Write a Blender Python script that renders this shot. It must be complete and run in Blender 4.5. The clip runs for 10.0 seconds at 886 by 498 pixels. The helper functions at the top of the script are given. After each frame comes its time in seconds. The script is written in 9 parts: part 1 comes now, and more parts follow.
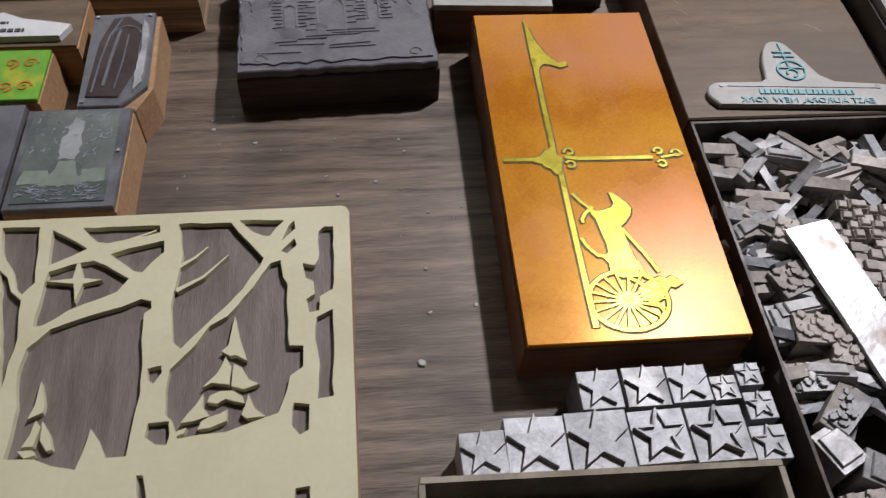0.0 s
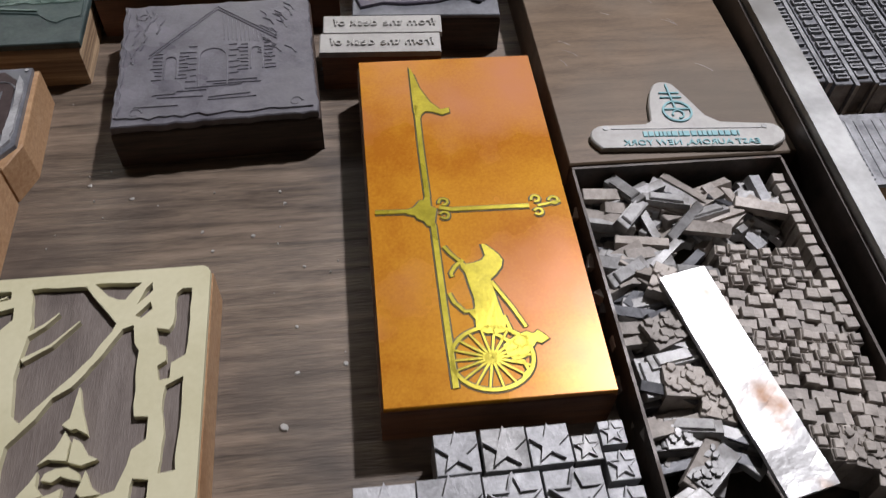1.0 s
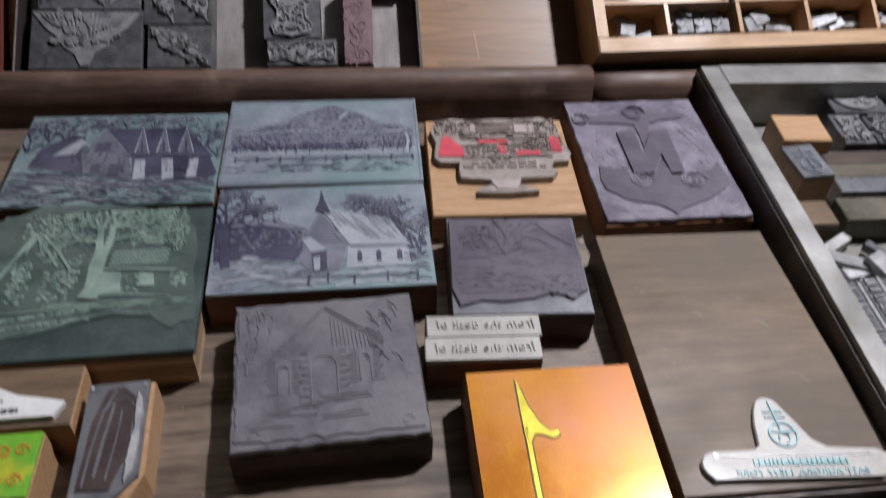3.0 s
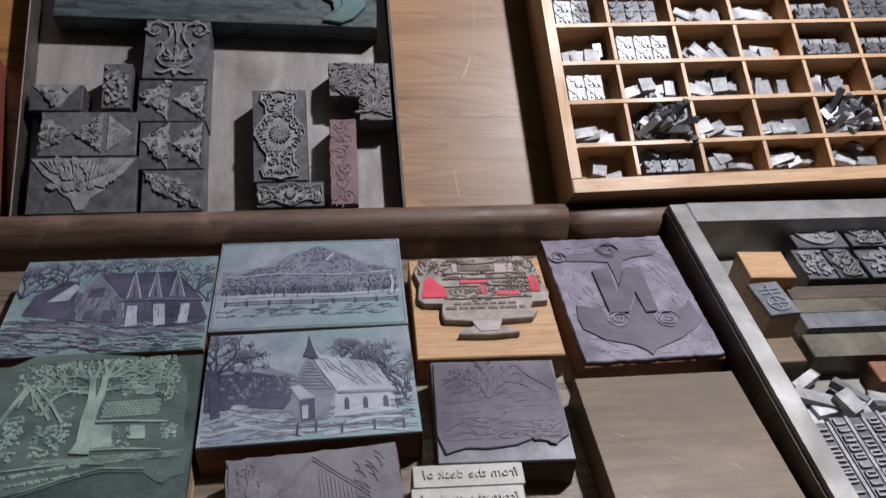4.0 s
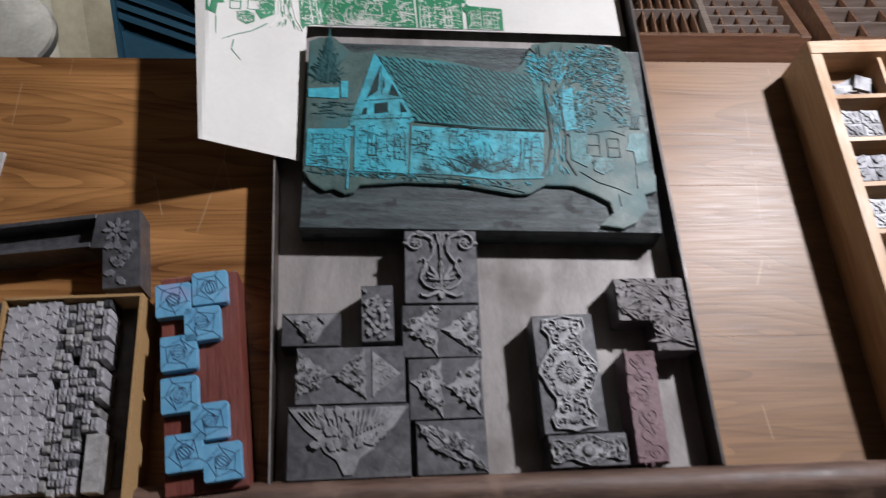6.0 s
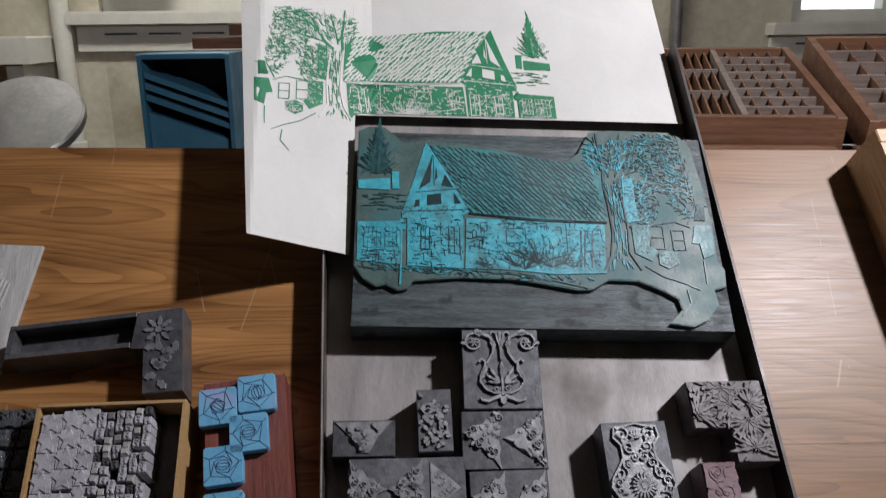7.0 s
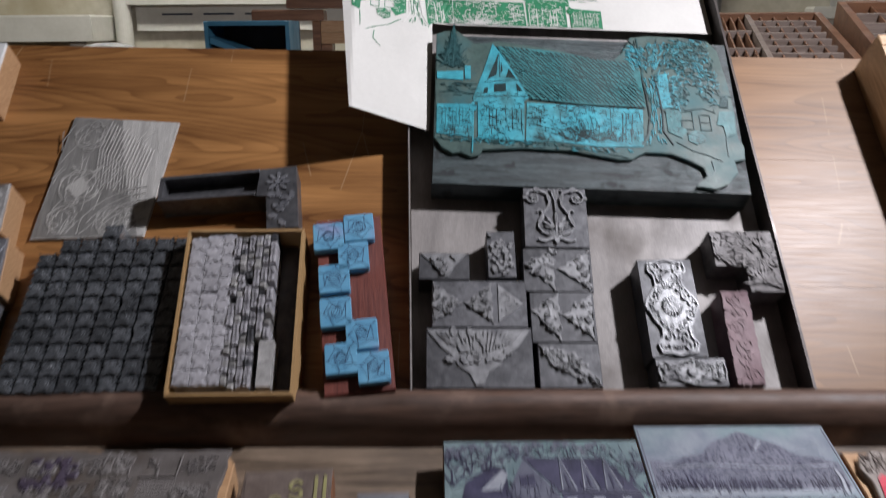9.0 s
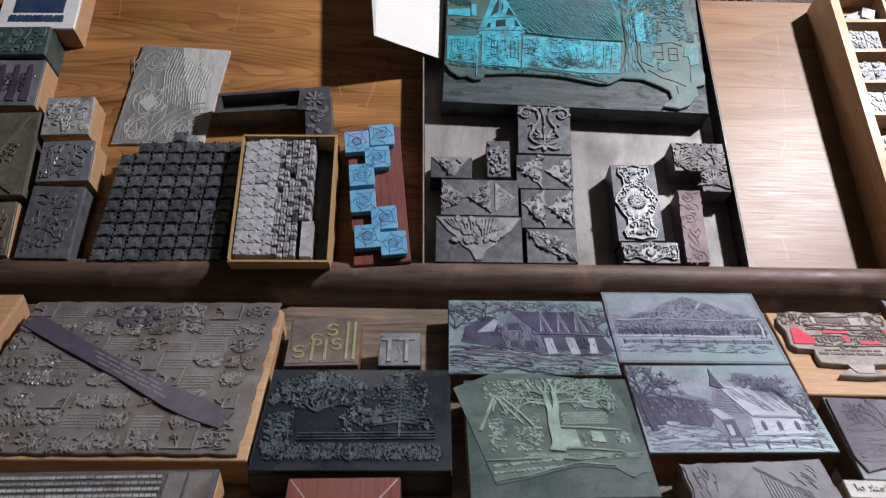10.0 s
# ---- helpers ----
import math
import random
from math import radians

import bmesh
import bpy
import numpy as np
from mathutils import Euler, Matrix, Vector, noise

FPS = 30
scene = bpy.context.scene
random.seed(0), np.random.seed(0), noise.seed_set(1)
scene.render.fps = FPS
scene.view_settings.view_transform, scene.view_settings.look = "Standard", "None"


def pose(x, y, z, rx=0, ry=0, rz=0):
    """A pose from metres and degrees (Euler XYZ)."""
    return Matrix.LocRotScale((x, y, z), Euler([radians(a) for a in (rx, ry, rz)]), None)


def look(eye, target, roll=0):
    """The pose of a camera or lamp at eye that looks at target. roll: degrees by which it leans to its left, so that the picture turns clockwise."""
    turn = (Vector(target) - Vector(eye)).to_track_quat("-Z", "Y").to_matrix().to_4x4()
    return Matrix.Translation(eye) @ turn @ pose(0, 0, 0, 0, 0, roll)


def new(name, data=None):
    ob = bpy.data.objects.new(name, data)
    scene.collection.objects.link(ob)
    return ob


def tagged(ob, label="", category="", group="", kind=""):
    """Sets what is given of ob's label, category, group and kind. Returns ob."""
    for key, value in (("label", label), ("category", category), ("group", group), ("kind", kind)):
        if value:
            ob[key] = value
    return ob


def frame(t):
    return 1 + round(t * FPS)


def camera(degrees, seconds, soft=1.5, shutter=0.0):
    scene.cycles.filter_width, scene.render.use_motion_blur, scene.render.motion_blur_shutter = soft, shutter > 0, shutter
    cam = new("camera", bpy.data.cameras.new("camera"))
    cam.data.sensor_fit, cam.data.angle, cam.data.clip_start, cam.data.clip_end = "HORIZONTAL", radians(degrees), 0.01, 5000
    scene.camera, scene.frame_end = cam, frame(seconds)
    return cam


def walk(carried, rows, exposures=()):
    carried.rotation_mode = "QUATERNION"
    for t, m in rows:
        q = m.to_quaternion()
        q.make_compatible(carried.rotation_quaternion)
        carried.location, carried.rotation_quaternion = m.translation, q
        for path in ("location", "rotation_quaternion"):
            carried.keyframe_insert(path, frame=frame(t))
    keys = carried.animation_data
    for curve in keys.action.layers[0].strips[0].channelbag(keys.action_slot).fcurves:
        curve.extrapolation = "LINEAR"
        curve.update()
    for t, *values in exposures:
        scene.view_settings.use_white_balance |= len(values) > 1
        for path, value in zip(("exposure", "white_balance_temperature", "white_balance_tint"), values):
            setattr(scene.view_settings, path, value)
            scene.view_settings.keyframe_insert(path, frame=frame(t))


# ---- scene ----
from mathutils.geometry import delaunay_2d_cdt

# the bench slopes up to the back; TABLE is its lower face, SHELF the steeper upper one
TABLE = Matrix.Translation((0, 0, 0.95)) @ Matrix.Rotation(radians(14), 4, "X")
SHELF = TABLE @ Matrix.Translation((0, 0.5976, 0)) @ Matrix.Rotation(radians(32), 4, "X")
cam = camera(57.8, 10.0, soft=1.2, shutter=0.5)
PATH = [
    (0, (-0.017, 0.016, 0.274), (0.161, 1.181, -1.342), 4.1),
    (0.5, (0.004, 0.02, 0.276), (0.182, 1.208, -1.323), 3.2),
    (1, (0.033, 0.026, 0.277), (0.236, 1.234, -1.304), 3.3),
    (1.5, (0.027, 0.047, 0.289), (0.246, 1.26, -1.286), 3.2),
    (2, (0.009, 0.065, 0.302), (0.225, 1.337, -1.227), 3.4),
    (2.5, (-0.004, 0.089, 0.322), (0.215, 1.404, -1.169), 3.7),
    (3, (-0.011, 0.099, 0.346), (0.199, 1.512, -1.053), 3.0),
    (3.2, (-0.014, 0.106, 0.364), (0.211, 1.549, -1.003), 3.3),
    (4.5, (-0.014, 0.108, 0.39), (0.283, 1.705, -0.776), 3.1),
    (5, (-0.036, 0.128, 0.4), (0.29, 1.742, -0.736), 3.3),
    (5.5, (-0.086, 0.194, 0.407), (0.149, 1.822, -0.731), 2.1),
    (6, (-0.172, 0.283, 0.427), (-0.005, 1.923, -0.705), 1.1),
    (7.3, (-0.2, 0.321, 0.424), (-0.076, 2.083, -0.513), 0.2),
    (7.5, (-0.198, 0.321, 0.422), (-0.102, 2.09, -0.505), -0.3),
    (8, (-0.219, 0.308, 0.411), (-0.138, 2.074, -0.523), 0.0),
    (8.5, (-0.238, 0.271, 0.403), (-0.159, 2.037, -0.533), 0.1),
    (9, (-0.235, 0.173, 0.394), (-0.174, 1.912, -0.592), 0.1),
    (9.5, (-0.242, 0.069, 0.412), (-0.194, 1.776, -0.629), 0.6),
    (10, (-0.236, 0.028, 0.412), (-0.203, 1.724, -0.648), 0.4),
]
walk(cam, [(t, TABLE @ look(eye, target, roll)) for t, eye, target, roll in PATH],
     exposures=((0, 0.06), (1.0, 0.14), (2.5, 0.16), (4.5, 0.31), (5.5, 0.29), (6.2, 0.28), (7.5, 0.10), (8.5, 0.30), (9.0, 0.4), (10.0, 0.72)))

# ---- light ----
world = bpy.data.worlds.new("room_light")
scene.world = world
world.use_nodes = True
sky = world.node_tree.nodes["Background"]
sky.inputs[0].default_value = (0.80, 0.88, 1.0, 1)
sky.inputs[1].default_value = 0.045
scene.view_settings.exposure = 0.0


def lamp(name, kind, at, energy, colour, size):
    data = bpy.data.lights.new(name, kind)
    data.energy, data.color = energy, colour
    ob = new(name, data)
    ob.matrix_world = at
    if kind == "AREA":
        data.shape, data.size, data.size_y = "RECTANGLE", size[0], size[1]
    else:
        data.shadow_soft_size = size
    return ob


# the work lamp that hangs over the bench, and the windows' daylight
lamp("work_lamp", "POINT", TABLE @ Matrix.Translation((0.49, 0.66, 0.96)), 56.0, (0.945, 0.930, 1.0), 0.028)
lamp("window_light_a", "AREA", look((-2.2, 4.3, 2.0), (-0.4, 0.4, 1.0)), 14, (0.86, 0.93, 1.0), (1.2, 1.3))
lamp("window_light_b", "AREA", look((2.6, 4.3, 2.0), (0.4, 0.4, 1.0)), 9, (0.86, 0.93, 1.0), (1.2, 1.3))
# added fill without a known fixture, brightens the far wall
lamp("ceiling_tube", "AREA", look((-0.6, 2.9, 3.0), (-0.6, 3.3, 0)), 42, (1.0, 0.97, 0.92), (2.4, 0.25))


# ---- materials ----
def nodes_of(name):
    m = bpy.data.materials.new(name)
    m.use_nodes = True
    nt = m.node_tree
    return m, nt, nt.nodes, nt.links, nt.nodes["Principled BSDF"]


def surface(name, dark, light, rough=0.5, metal=0.0, scale=120.0, stretch=(1, 1, 1), contrast=(0.3, 0.7), bump=0.15,
            fine=900.0, stain=None, stain_scale=18.0, stain_at=(0.52, 0.72), coat=0.0, per_piece=0.0, rough_var=0.12, spec=0.5, grain=0.35):
    """Colour from stretched noise and fine grain, stains at a larger scale, bump from both."""
    m, nt, nd, ln, bsdf = nodes_of(name)
    co = nd.new("ShaderNodeTexCoord")
    mp = nd.new("ShaderNodeMapping")
    mp.inputs["Scale"].default_value = stretch
    ln.new(co.outputs["Object"], mp.inputs["Vector"])
    info = nd.new("ShaderNodeObjectInfo")
    shift = nd.new("ShaderNodeVectorMath")
    shift.operation = "MULTIPLY_ADD"
    ln.new(info.outputs["Random"], shift.inputs[0])
    shift.inputs[1].default_value = (3.1, 1.7, 2.3)
    ln.new(mp.outputs[0], shift.inputs[2])
    n1 = nd.new("ShaderNodeTexNoise")
    n1.inputs["Scale"].default_value, n1.inputs["Detail"].default_value, n1.inputs["Roughness"].default_value = scale, 6, 0.6
    n1.inputs["Distortion"].default_value = 0.4
    ln.new(shift.outputs[0], n1.inputs["Vector"])
    n2 = nd.new("ShaderNodeTexNoise")
    n2.inputs["Scale"].default_value, n2.inputs["Detail"].default_value = fine, 3
    ln.new(mp.outputs[0], n2.inputs["Vector"])
    mix = nd.new("ShaderNodeMath")
    mix.operation = "MULTIPLY_ADD"
    ln.new(n2.outputs["Fac"], mix.inputs[0])
    mix.inputs[1].default_value = grain
    ln.new(n1.outputs["Fac"], mix.inputs[2])
    ramp = nd.new("ShaderNodeMapRange")
    ramp.inputs["From Min"].default_value, ramp.inputs["From Max"].default_value = contrast[0] + grain * 0.5, contrast[1] + grain * 0.5
    ln.new(mix.outputs[0], ramp.inputs["Value"])
    col = nd.new("ShaderNodeMix")
    col.data_type = "RGBA"
    col.inputs["A"].default_value, col.inputs["B"].default_value = (*dark, 1), (*light, 1)
    ln.new(ramp.outputs[0], col.inputs["Factor"])
    out = col.outputs["Result"]
    n3 = nd.new("ShaderNodeTexNoise")
    n3.inputs["Scale"].default_value, n3.inputs["Detail"].default_value = stain_scale, 4
    ln.new(co.outputs["Object"], n3.inputs["Vector"])
    if stain:
        r3 = nd.new("ShaderNodeMapRange")
        r3.inputs["From Min"].default_value, r3.inputs["From Max"].default_value = stain_at
        ln.new(n3.outputs["Fac"], r3.inputs["Value"])
        c3 = nd.new("ShaderNodeMix")
        c3.data_type = "RGBA"
        ln.new(r3.outputs[0], c3.inputs["Factor"])
        ln.new(out, c3.inputs["A"])
        c3.inputs["B"].default_value = (*stain, 1)
        out = c3.outputs["Result"]
    if per_piece:
        hsv = nd.new("ShaderNodeHueSaturation")
        val = nd.new("ShaderNodeMapRange")
        val.inputs["To Min"].default_value, val.inputs["To Max"].default_value = 1 - per_piece, 1 + per_piece
        ln.new(info.outputs["Random"], val.inputs["Value"])
        ln.new(val.outputs[0], hsv.inputs["Value"])
        ln.new(out, hsv.inputs["Color"])
        out = hsv.outputs["Color"]
    ln.new(out, bsdf.inputs["Base Color"])
    rr = nd.new("ShaderNodeMapRange")
    rr.inputs["To Min"].default_value, rr.inputs["To Max"].default_value = max(0.04, rough - rough_var), min(1, rough + rough_var)
    rr.inputs["From Min"].default_value, rr.inputs["From Max"].default_value = 0.35, 0.65
    ln.new(n3.outputs["Fac"], rr.inputs["Value"])
    ln.new(rr.outputs[0], bsdf.inputs["Roughness"])
    bsdf.inputs["Metallic"].default_value = metal
    bsdf.inputs["Specular IOR Level"].default_value = spec
    bsdf.inputs["Coat Weight"].default_value, bsdf.inputs["Coat Roughness"].default_value = coat, 0.22
    bp = nd.new("ShaderNodeBump")
    bp.inputs["Strength"].default_value, bp.inputs["Distance"].default_value = bump, 0.0012
    ln.new(mix.outputs[0], bp.inputs["Height"])
    ln.new(bp.outputs[0], bsdf.inputs["Normal"])
    return m


GX = (1, 14, 14)      # grain along x
GY = (14, 1, 14)      # grain along y
M = {}
M["bench"] = surface("weathered_bench_wood", (0.034, 0.024, 0.017), (0.235, 0.176, 0.128), 0.46, scale=19, stretch=(0.8, 10, 10), fine=150, contrast=(0.26, 0.72),
                     bump=0.6, grain=0.40, stain=(0.036, 0.028, 0.024), stain_scale=10, stain_at=(0.50, 0.74))


def figured(name, dark, light, sheen_tone, rough):
    """Varnished board: growth rings as bands of a long smooth noise, pores, scratches; the lamp's sheen painted in,
    paler towards one end.
    """
    m, nt, nd, ln, bsdf = nodes_of(name)

    def node(kind, **given):
        n = nd.new(kind)
        for k, v in given.items():
            n.inputs[k].default_value = v
        return n

    def math_node(op, a, b=None, c=None):
        n = nd.new("ShaderNodeMath")
        n.operation = op
        for k, v in enumerate((a, b, c)):
            if isinstance(v, (int, float)):
                n.inputs[k].default_value = v
            elif v is not None:
                ln.new(v, n.inputs[k])
        return n.outputs[0]

    def blend(f, a, b):
        n = nd.new("ShaderNodeMix")
        n.data_type = "RGBA"
        ln.new(f, n.inputs["Factor"])
        for key, v in (("A", a), ("B", b)):
            if isinstance(v, tuple):
                n.inputs[key].default_value = (*v, 1)
            else:
                ln.new(v, n.inputs[key])
        return n.outputs["Result"]

    def stretched(scale):
        mp = node("ShaderNodeMapping", Scale=scale)
        ln.new(co.outputs["Object"], mp.inputs["Vector"])
        return mp.outputs[0]

    def noise_at(vec, scale, detail, distort=0.0):
        n = node("ShaderNodeTexNoise", Scale=scale, Detail=detail, Distortion=distort)
        ln.new(vec, n.inputs["Vector"])
        return n.outputs["Fac"]

    def band(value, a, b):
        n = node("ShaderNodeMapRange", **{"From Min": a, "From Max": b})
        ln.new(value, n.inputs["Value"])
        return n.outputs[0]

    co = nd.new("ShaderNodeTexCoord")
    figure = noise_at(stretched((0.45, 3.6, 3.6)), 3.2, 2.0, 0.15)
    rings = math_node("FRACT", math_node("MULTIPLY", figure, 46.0))
    rings = math_node("POWER", rings, 2.2)
    pores = noise_at(stretched((5, 160, 160)), 4.0, 3)
    broad = noise_at(stretched((0.6, 6, 6)), 7.0, 5)
    tone = math_node("MULTIPLY_ADD", rings, -0.18, math_node("MULTIPLY_ADD", pores, 0.32, math_node("MULTIPLY", broad, 1.0)))
    colour = blend(band(tone, 0.34, 0.90), dark, light)
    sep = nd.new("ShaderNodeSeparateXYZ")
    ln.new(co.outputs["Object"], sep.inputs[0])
    # worn masks the lamp's sheen put into the colour, stronger towards +x
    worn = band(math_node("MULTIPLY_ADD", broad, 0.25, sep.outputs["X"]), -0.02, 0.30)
    pale = blend(band(tone, 0.24, 0.94), tuple(v * 0.58 for v in sheen_tone), sheen_tone)
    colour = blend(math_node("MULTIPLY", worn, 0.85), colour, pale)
    scratch = nd.new("ShaderNodeTexVoronoi")
    scratch.feature = "DISTANCE_TO_EDGE"
    scratch.inputs["Scale"].default_value = 9.0
    ln.new(stretched((2.4, 0.5, 1)), scratch.inputs["Vector"])
    cut = math_node("MULTIPLY", math_node("LESS_THAN", scratch.outputs["Distance"], 0.006), math_node("GREATER_THAN", noise_at(co.outputs["Object"], 14, 3), 0.56))
    colour = blend(math_node("MULTIPLY", cut, 0.30), colour, (0.50, 0.38, 0.24))
    ln.new(colour, bsdf.inputs["Base Color"])
    bsdf.inputs["Specular IOR Level"].default_value = 0.30
    ln.new(math_node("MULTIPLY_ADD", pores, 0.22, rough - 0.11), bsdf.inputs["Roughness"])
    bp = node("ShaderNodeBump", Strength=0.16, Distance=0.0010)
    ln.new(tone, bp.inputs["Height"])
    ln.new(bp.outputs[0], bsdf.inputs["Normal"])
    return m


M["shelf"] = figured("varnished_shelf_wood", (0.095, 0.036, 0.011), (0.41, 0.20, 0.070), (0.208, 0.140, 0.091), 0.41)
M["rail"] = surface("dark_worn_rail_wood", (0.040, 0.023, 0.016), (0.135, 0.080, 0.058), 0.58, scale=14, stretch=(1, 9, 9), fine=90, bump=0.25, stain=(0.22, 0.145, 0.105), stain_at=(0.57, 0.76), stain_scale=26)
M["oak"] = surface("pale_case_wood", (0.33, 0.20, 0.105), (0.50, 0.325, 0.185), 0.5, scale=22, stretch=GX, fine=160, bump=0.12, stain=(0.28, 0.13, 0.05), stain_at=(0.58, 0.8))
M["oaky"] = surface("pale_case_wood_cross", (0.33, 0.20, 0.105), (0.50, 0.325, 0.185), 0.5, scale=22, stretch=GY, fine=160, bump=0.12)
M["case_floor"] = surface("case_floor_wood", (0.26, 0.145, 0.075), (0.42, 0.26, 0.14), 0.6, scale=22, stretch=GX, fine=160)
M["block_red"] = surface("stained_cherry_block", (0.105, 0.040, 0.018), (0.23, 0.10, 0.045), 0.5, scale=30, stretch=GX, fine=220, bump=0.2, stain=(0.05, 0.022, 0.013), stain_at=(0.5, 0.75))
M["block_tan"] = surface("maple_block", (0.30, 0.165, 0.080), (0.46, 0.290, 0.158), 0.5, scale=30, stretch=GX, fine=220, bump=0.2, stain=(0.25, 0.12, 0.05), stain_at=(0.6, 0.8))
M["block_dark"] = surface("inked_block_wood", (0.022, 0.016, 0.014), (0.075, 0.048, 0.035), 0.55, scale=30, stretch=GX, fine=220, bump=0.2)
M["ply"] = surface("plywood_edge", (0.20, 0.125, 0.072), (0.52, 0.37, 0.225), 0.55, scale=9, stretch=(0.4, 0.4, 26), fine=180, contrast=(0.4, 0.6), bump=0.2)
M["board"] = surface("bare_brown_board", (0.088, 0.059, 0.037), (0.180, 0.125, 0.080), 0.50, spec=0.3, scale=20, stretch=(1, 7, 7), fine=300, bump=0.06, stain=(0.112, 0.090, 0.068), stain_scale=13, stain_at=(0.44, 0.70))
M["lino_dark"] = surface("dark_inked_lino", (0.084, 0.081, 0.094), (0.158, 0.152, 0.172), 0.36, scale=90, fine=700, bump=0.25, stain=(0.13, 0.125, 0.135), stain_scale=25)
M["lino_violet"] = surface("violet_inked_lino", (0.115, 0.104, 0.138), (0.235, 0.215, 0.262), 0.45, scale=70, fine=600, bump=0.3, stain=(0.065, 0.052, 0.085), stain_scale=30)
M["violet_flat"] = surface("violet_inked_face", (0.066, 0.057, 0.078), (0.108, 0.094, 0.122), 0.42, scale=70, fine=600, bump=0.15)
M["plate_blue"] = surface("pale_etched_plate", (0.17, 0.20, 0.25), (0.31, 0.34, 0.385), 0.36, 0.25, scale=60, fine=500, bump=0.15, stain=(0.16, 0.25, 0.25), stain_scale=14, stain_at=(0.45, 0.7))
M["plate_teal"] = surface("greenish_etched_plate", (0.115, 0.165, 0.185), (0.225, 0.295, 0.305), 0.36, 0.25, scale=60, fine=500, bump=0.15, stain=(0.15, 0.25, 0.24), stain_scale=14, stain_at=(0.5, 0.7))
M["ink_violet"] = surface("violet_ink_lines", (0.019, 0.019, 0.038), (0.062, 0.060, 0.105), 0.48, scale=60, fine=500, bump=0.2)
M["ink_grey"] = surface("greyed_ink", (0.10, 0.105, 0.14), (0.185, 0.19, 0.235), 0.4, scale=60, fine=500, bump=0.2)
M["ink_mid"] = surface("violet_grey_ink", (0.060, 0.064, 0.090), (0.125, 0.130, 0.168), 0.42, scale=60, fine=500, bump=0.2)
M["plate_pale"] = surface("bright_etched_metal", (0.27, 0.29, 0.34), (0.40, 0.425, 0.47), 0.34, 0.3, scale=60, fine=500, bump=0.12)
M["green_black"] = surface("dark_green_inked_plate", (0.024, 0.038, 0.038), (0.066, 0.094, 0.090), 0.36, 0.1, scale=50, fine=500, bump=0.2)
M["green_ground"] = surface("dull_green_cut_ground", (0.032, 0.052, 0.048), (0.080, 0.110, 0.100), 0.42, scale=60, fine=500, bump=0.3)
M["green_pale"] = surface("pale_green_relief", (0.12, 0.178, 0.152), (0.26, 0.338, 0.292), 0.40, scale=60, fine=500, bump=0.25, stain=(0.04, 0.085, 0.07), stain_scale=45)
M["black_plate"] = surface("black_inked_plate", (0.006, 0.009, 0.013), (0.016, 0.021, 0.028), 0.24, scale=60, fine=500, bump=0.2)
# pale-blue glints of the glossy relief are mottled into its colour
M["black_relief"] = surface("black_relief_glint_grey", (0.022, 0.029, 0.037), (0.125, 0.155, 0.178), 0.26, 0.3, scale=110, fine=700, bump=0.3)
M["newsprint"] = surface("brown_grey_newspaper_plate", (0.072, 0.064, 0.060), (0.145, 0.13, 0.125), 0.5, scale=45, fine=600, bump=0.3, stain=(0.055, 0.038, 0.026), stain_scale=24)
M["news_relief"] = surface("grey_newspaper_relief", (0.105, 0.096, 0.093), (0.215, 0.20, 0.195), 0.42, scale=60, fine=600, bump=0.3)
M["purple"] = surface("purple_inked_band", (0.036, 0.026, 0.046), (0.075, 0.058, 0.088), 0.45, scale=60, fine=600, bump=0.2)
M["cream"] = surface("cream_painted_face", (0.52, 0.485, 0.31), (0.60, 0.565, 0.385), 0.6, scale=25, fine=500, bump=0.06)
M["mud"] = surface("grey_brown_cut_ground", (0.115, 0.092, 0.080), (0.19, 0.158, 0.14), 0.55, scale=24, stretch=(6, 1, 1), fine=300, bump=0.35)
M["copper"] = surface("heat_tinted_copper", (0.40, 0.134, 0.010), (0.58, 0.262, 0.024), 0.27, 0.12, spec=0.14, scale=15, fine=900, contrast=(0.35, 0.65), bump=0.012, stain=(0.50, 0.205, 0.095), stain_scale=13, stain_at=(0.50, 0.72), rough_var=0.06)
M["brass"] = surface("yellow_etched_lines", (0.30, 0.25, 0.010), (0.52, 0.43, 0.03), 0.34, 0.45, scale=80, fine=700, bump=0.1)
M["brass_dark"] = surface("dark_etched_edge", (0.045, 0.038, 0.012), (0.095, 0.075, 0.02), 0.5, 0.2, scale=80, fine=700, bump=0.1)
M["lead"] = surface("type_metal", (0.21, 0.205, 0.20), (0.40, 0.395, 0.39), 0.52, 0.25, scale=140, fine=900, bump=0.2, per_piece=0.35, stain=(0.11, 0.095, 0.08), stain_scale=60)
M["lead_bright"] = surface("bright_new_type_metal", (0.21, 0.21, 0.215), (0.41, 0.41, 0.42), 0.52, 0.25, scale=140, fine=900, bump=0.2, per_piece=0.25)
M["case_lead"] = surface("pale_spacing_metal", (0.17, 0.17, 0.174), (0.325, 0.325, 0.333), 0.60, 0.12, scale=140, fine=900, bump=0.2, per_piece=0.25)
M["lead_dark"] = surface("oxidised_dark_type_metal", (0.055, 0.056, 0.062), (0.135, 0.137, 0.147), 0.46, 0.3, scale=140, fine=900, bump=0.2, per_piece=0.3)
M["lead_violet"] = surface("violet_tinged_type_metal", (0.27, 0.265, 0.285), (0.46, 0.452, 0.478), 0.45, 0.1, scale=140, fine=900, bump=0.2, per_piece=0.12)
M["lead_brown"] = surface("rusty_brown_type_metal", (0.215, 0.188, 0.165), (0.385, 0.345, 0.308), 0.62, 0.1, scale=140, fine=900, bump=0.25, per_piece=0.25)
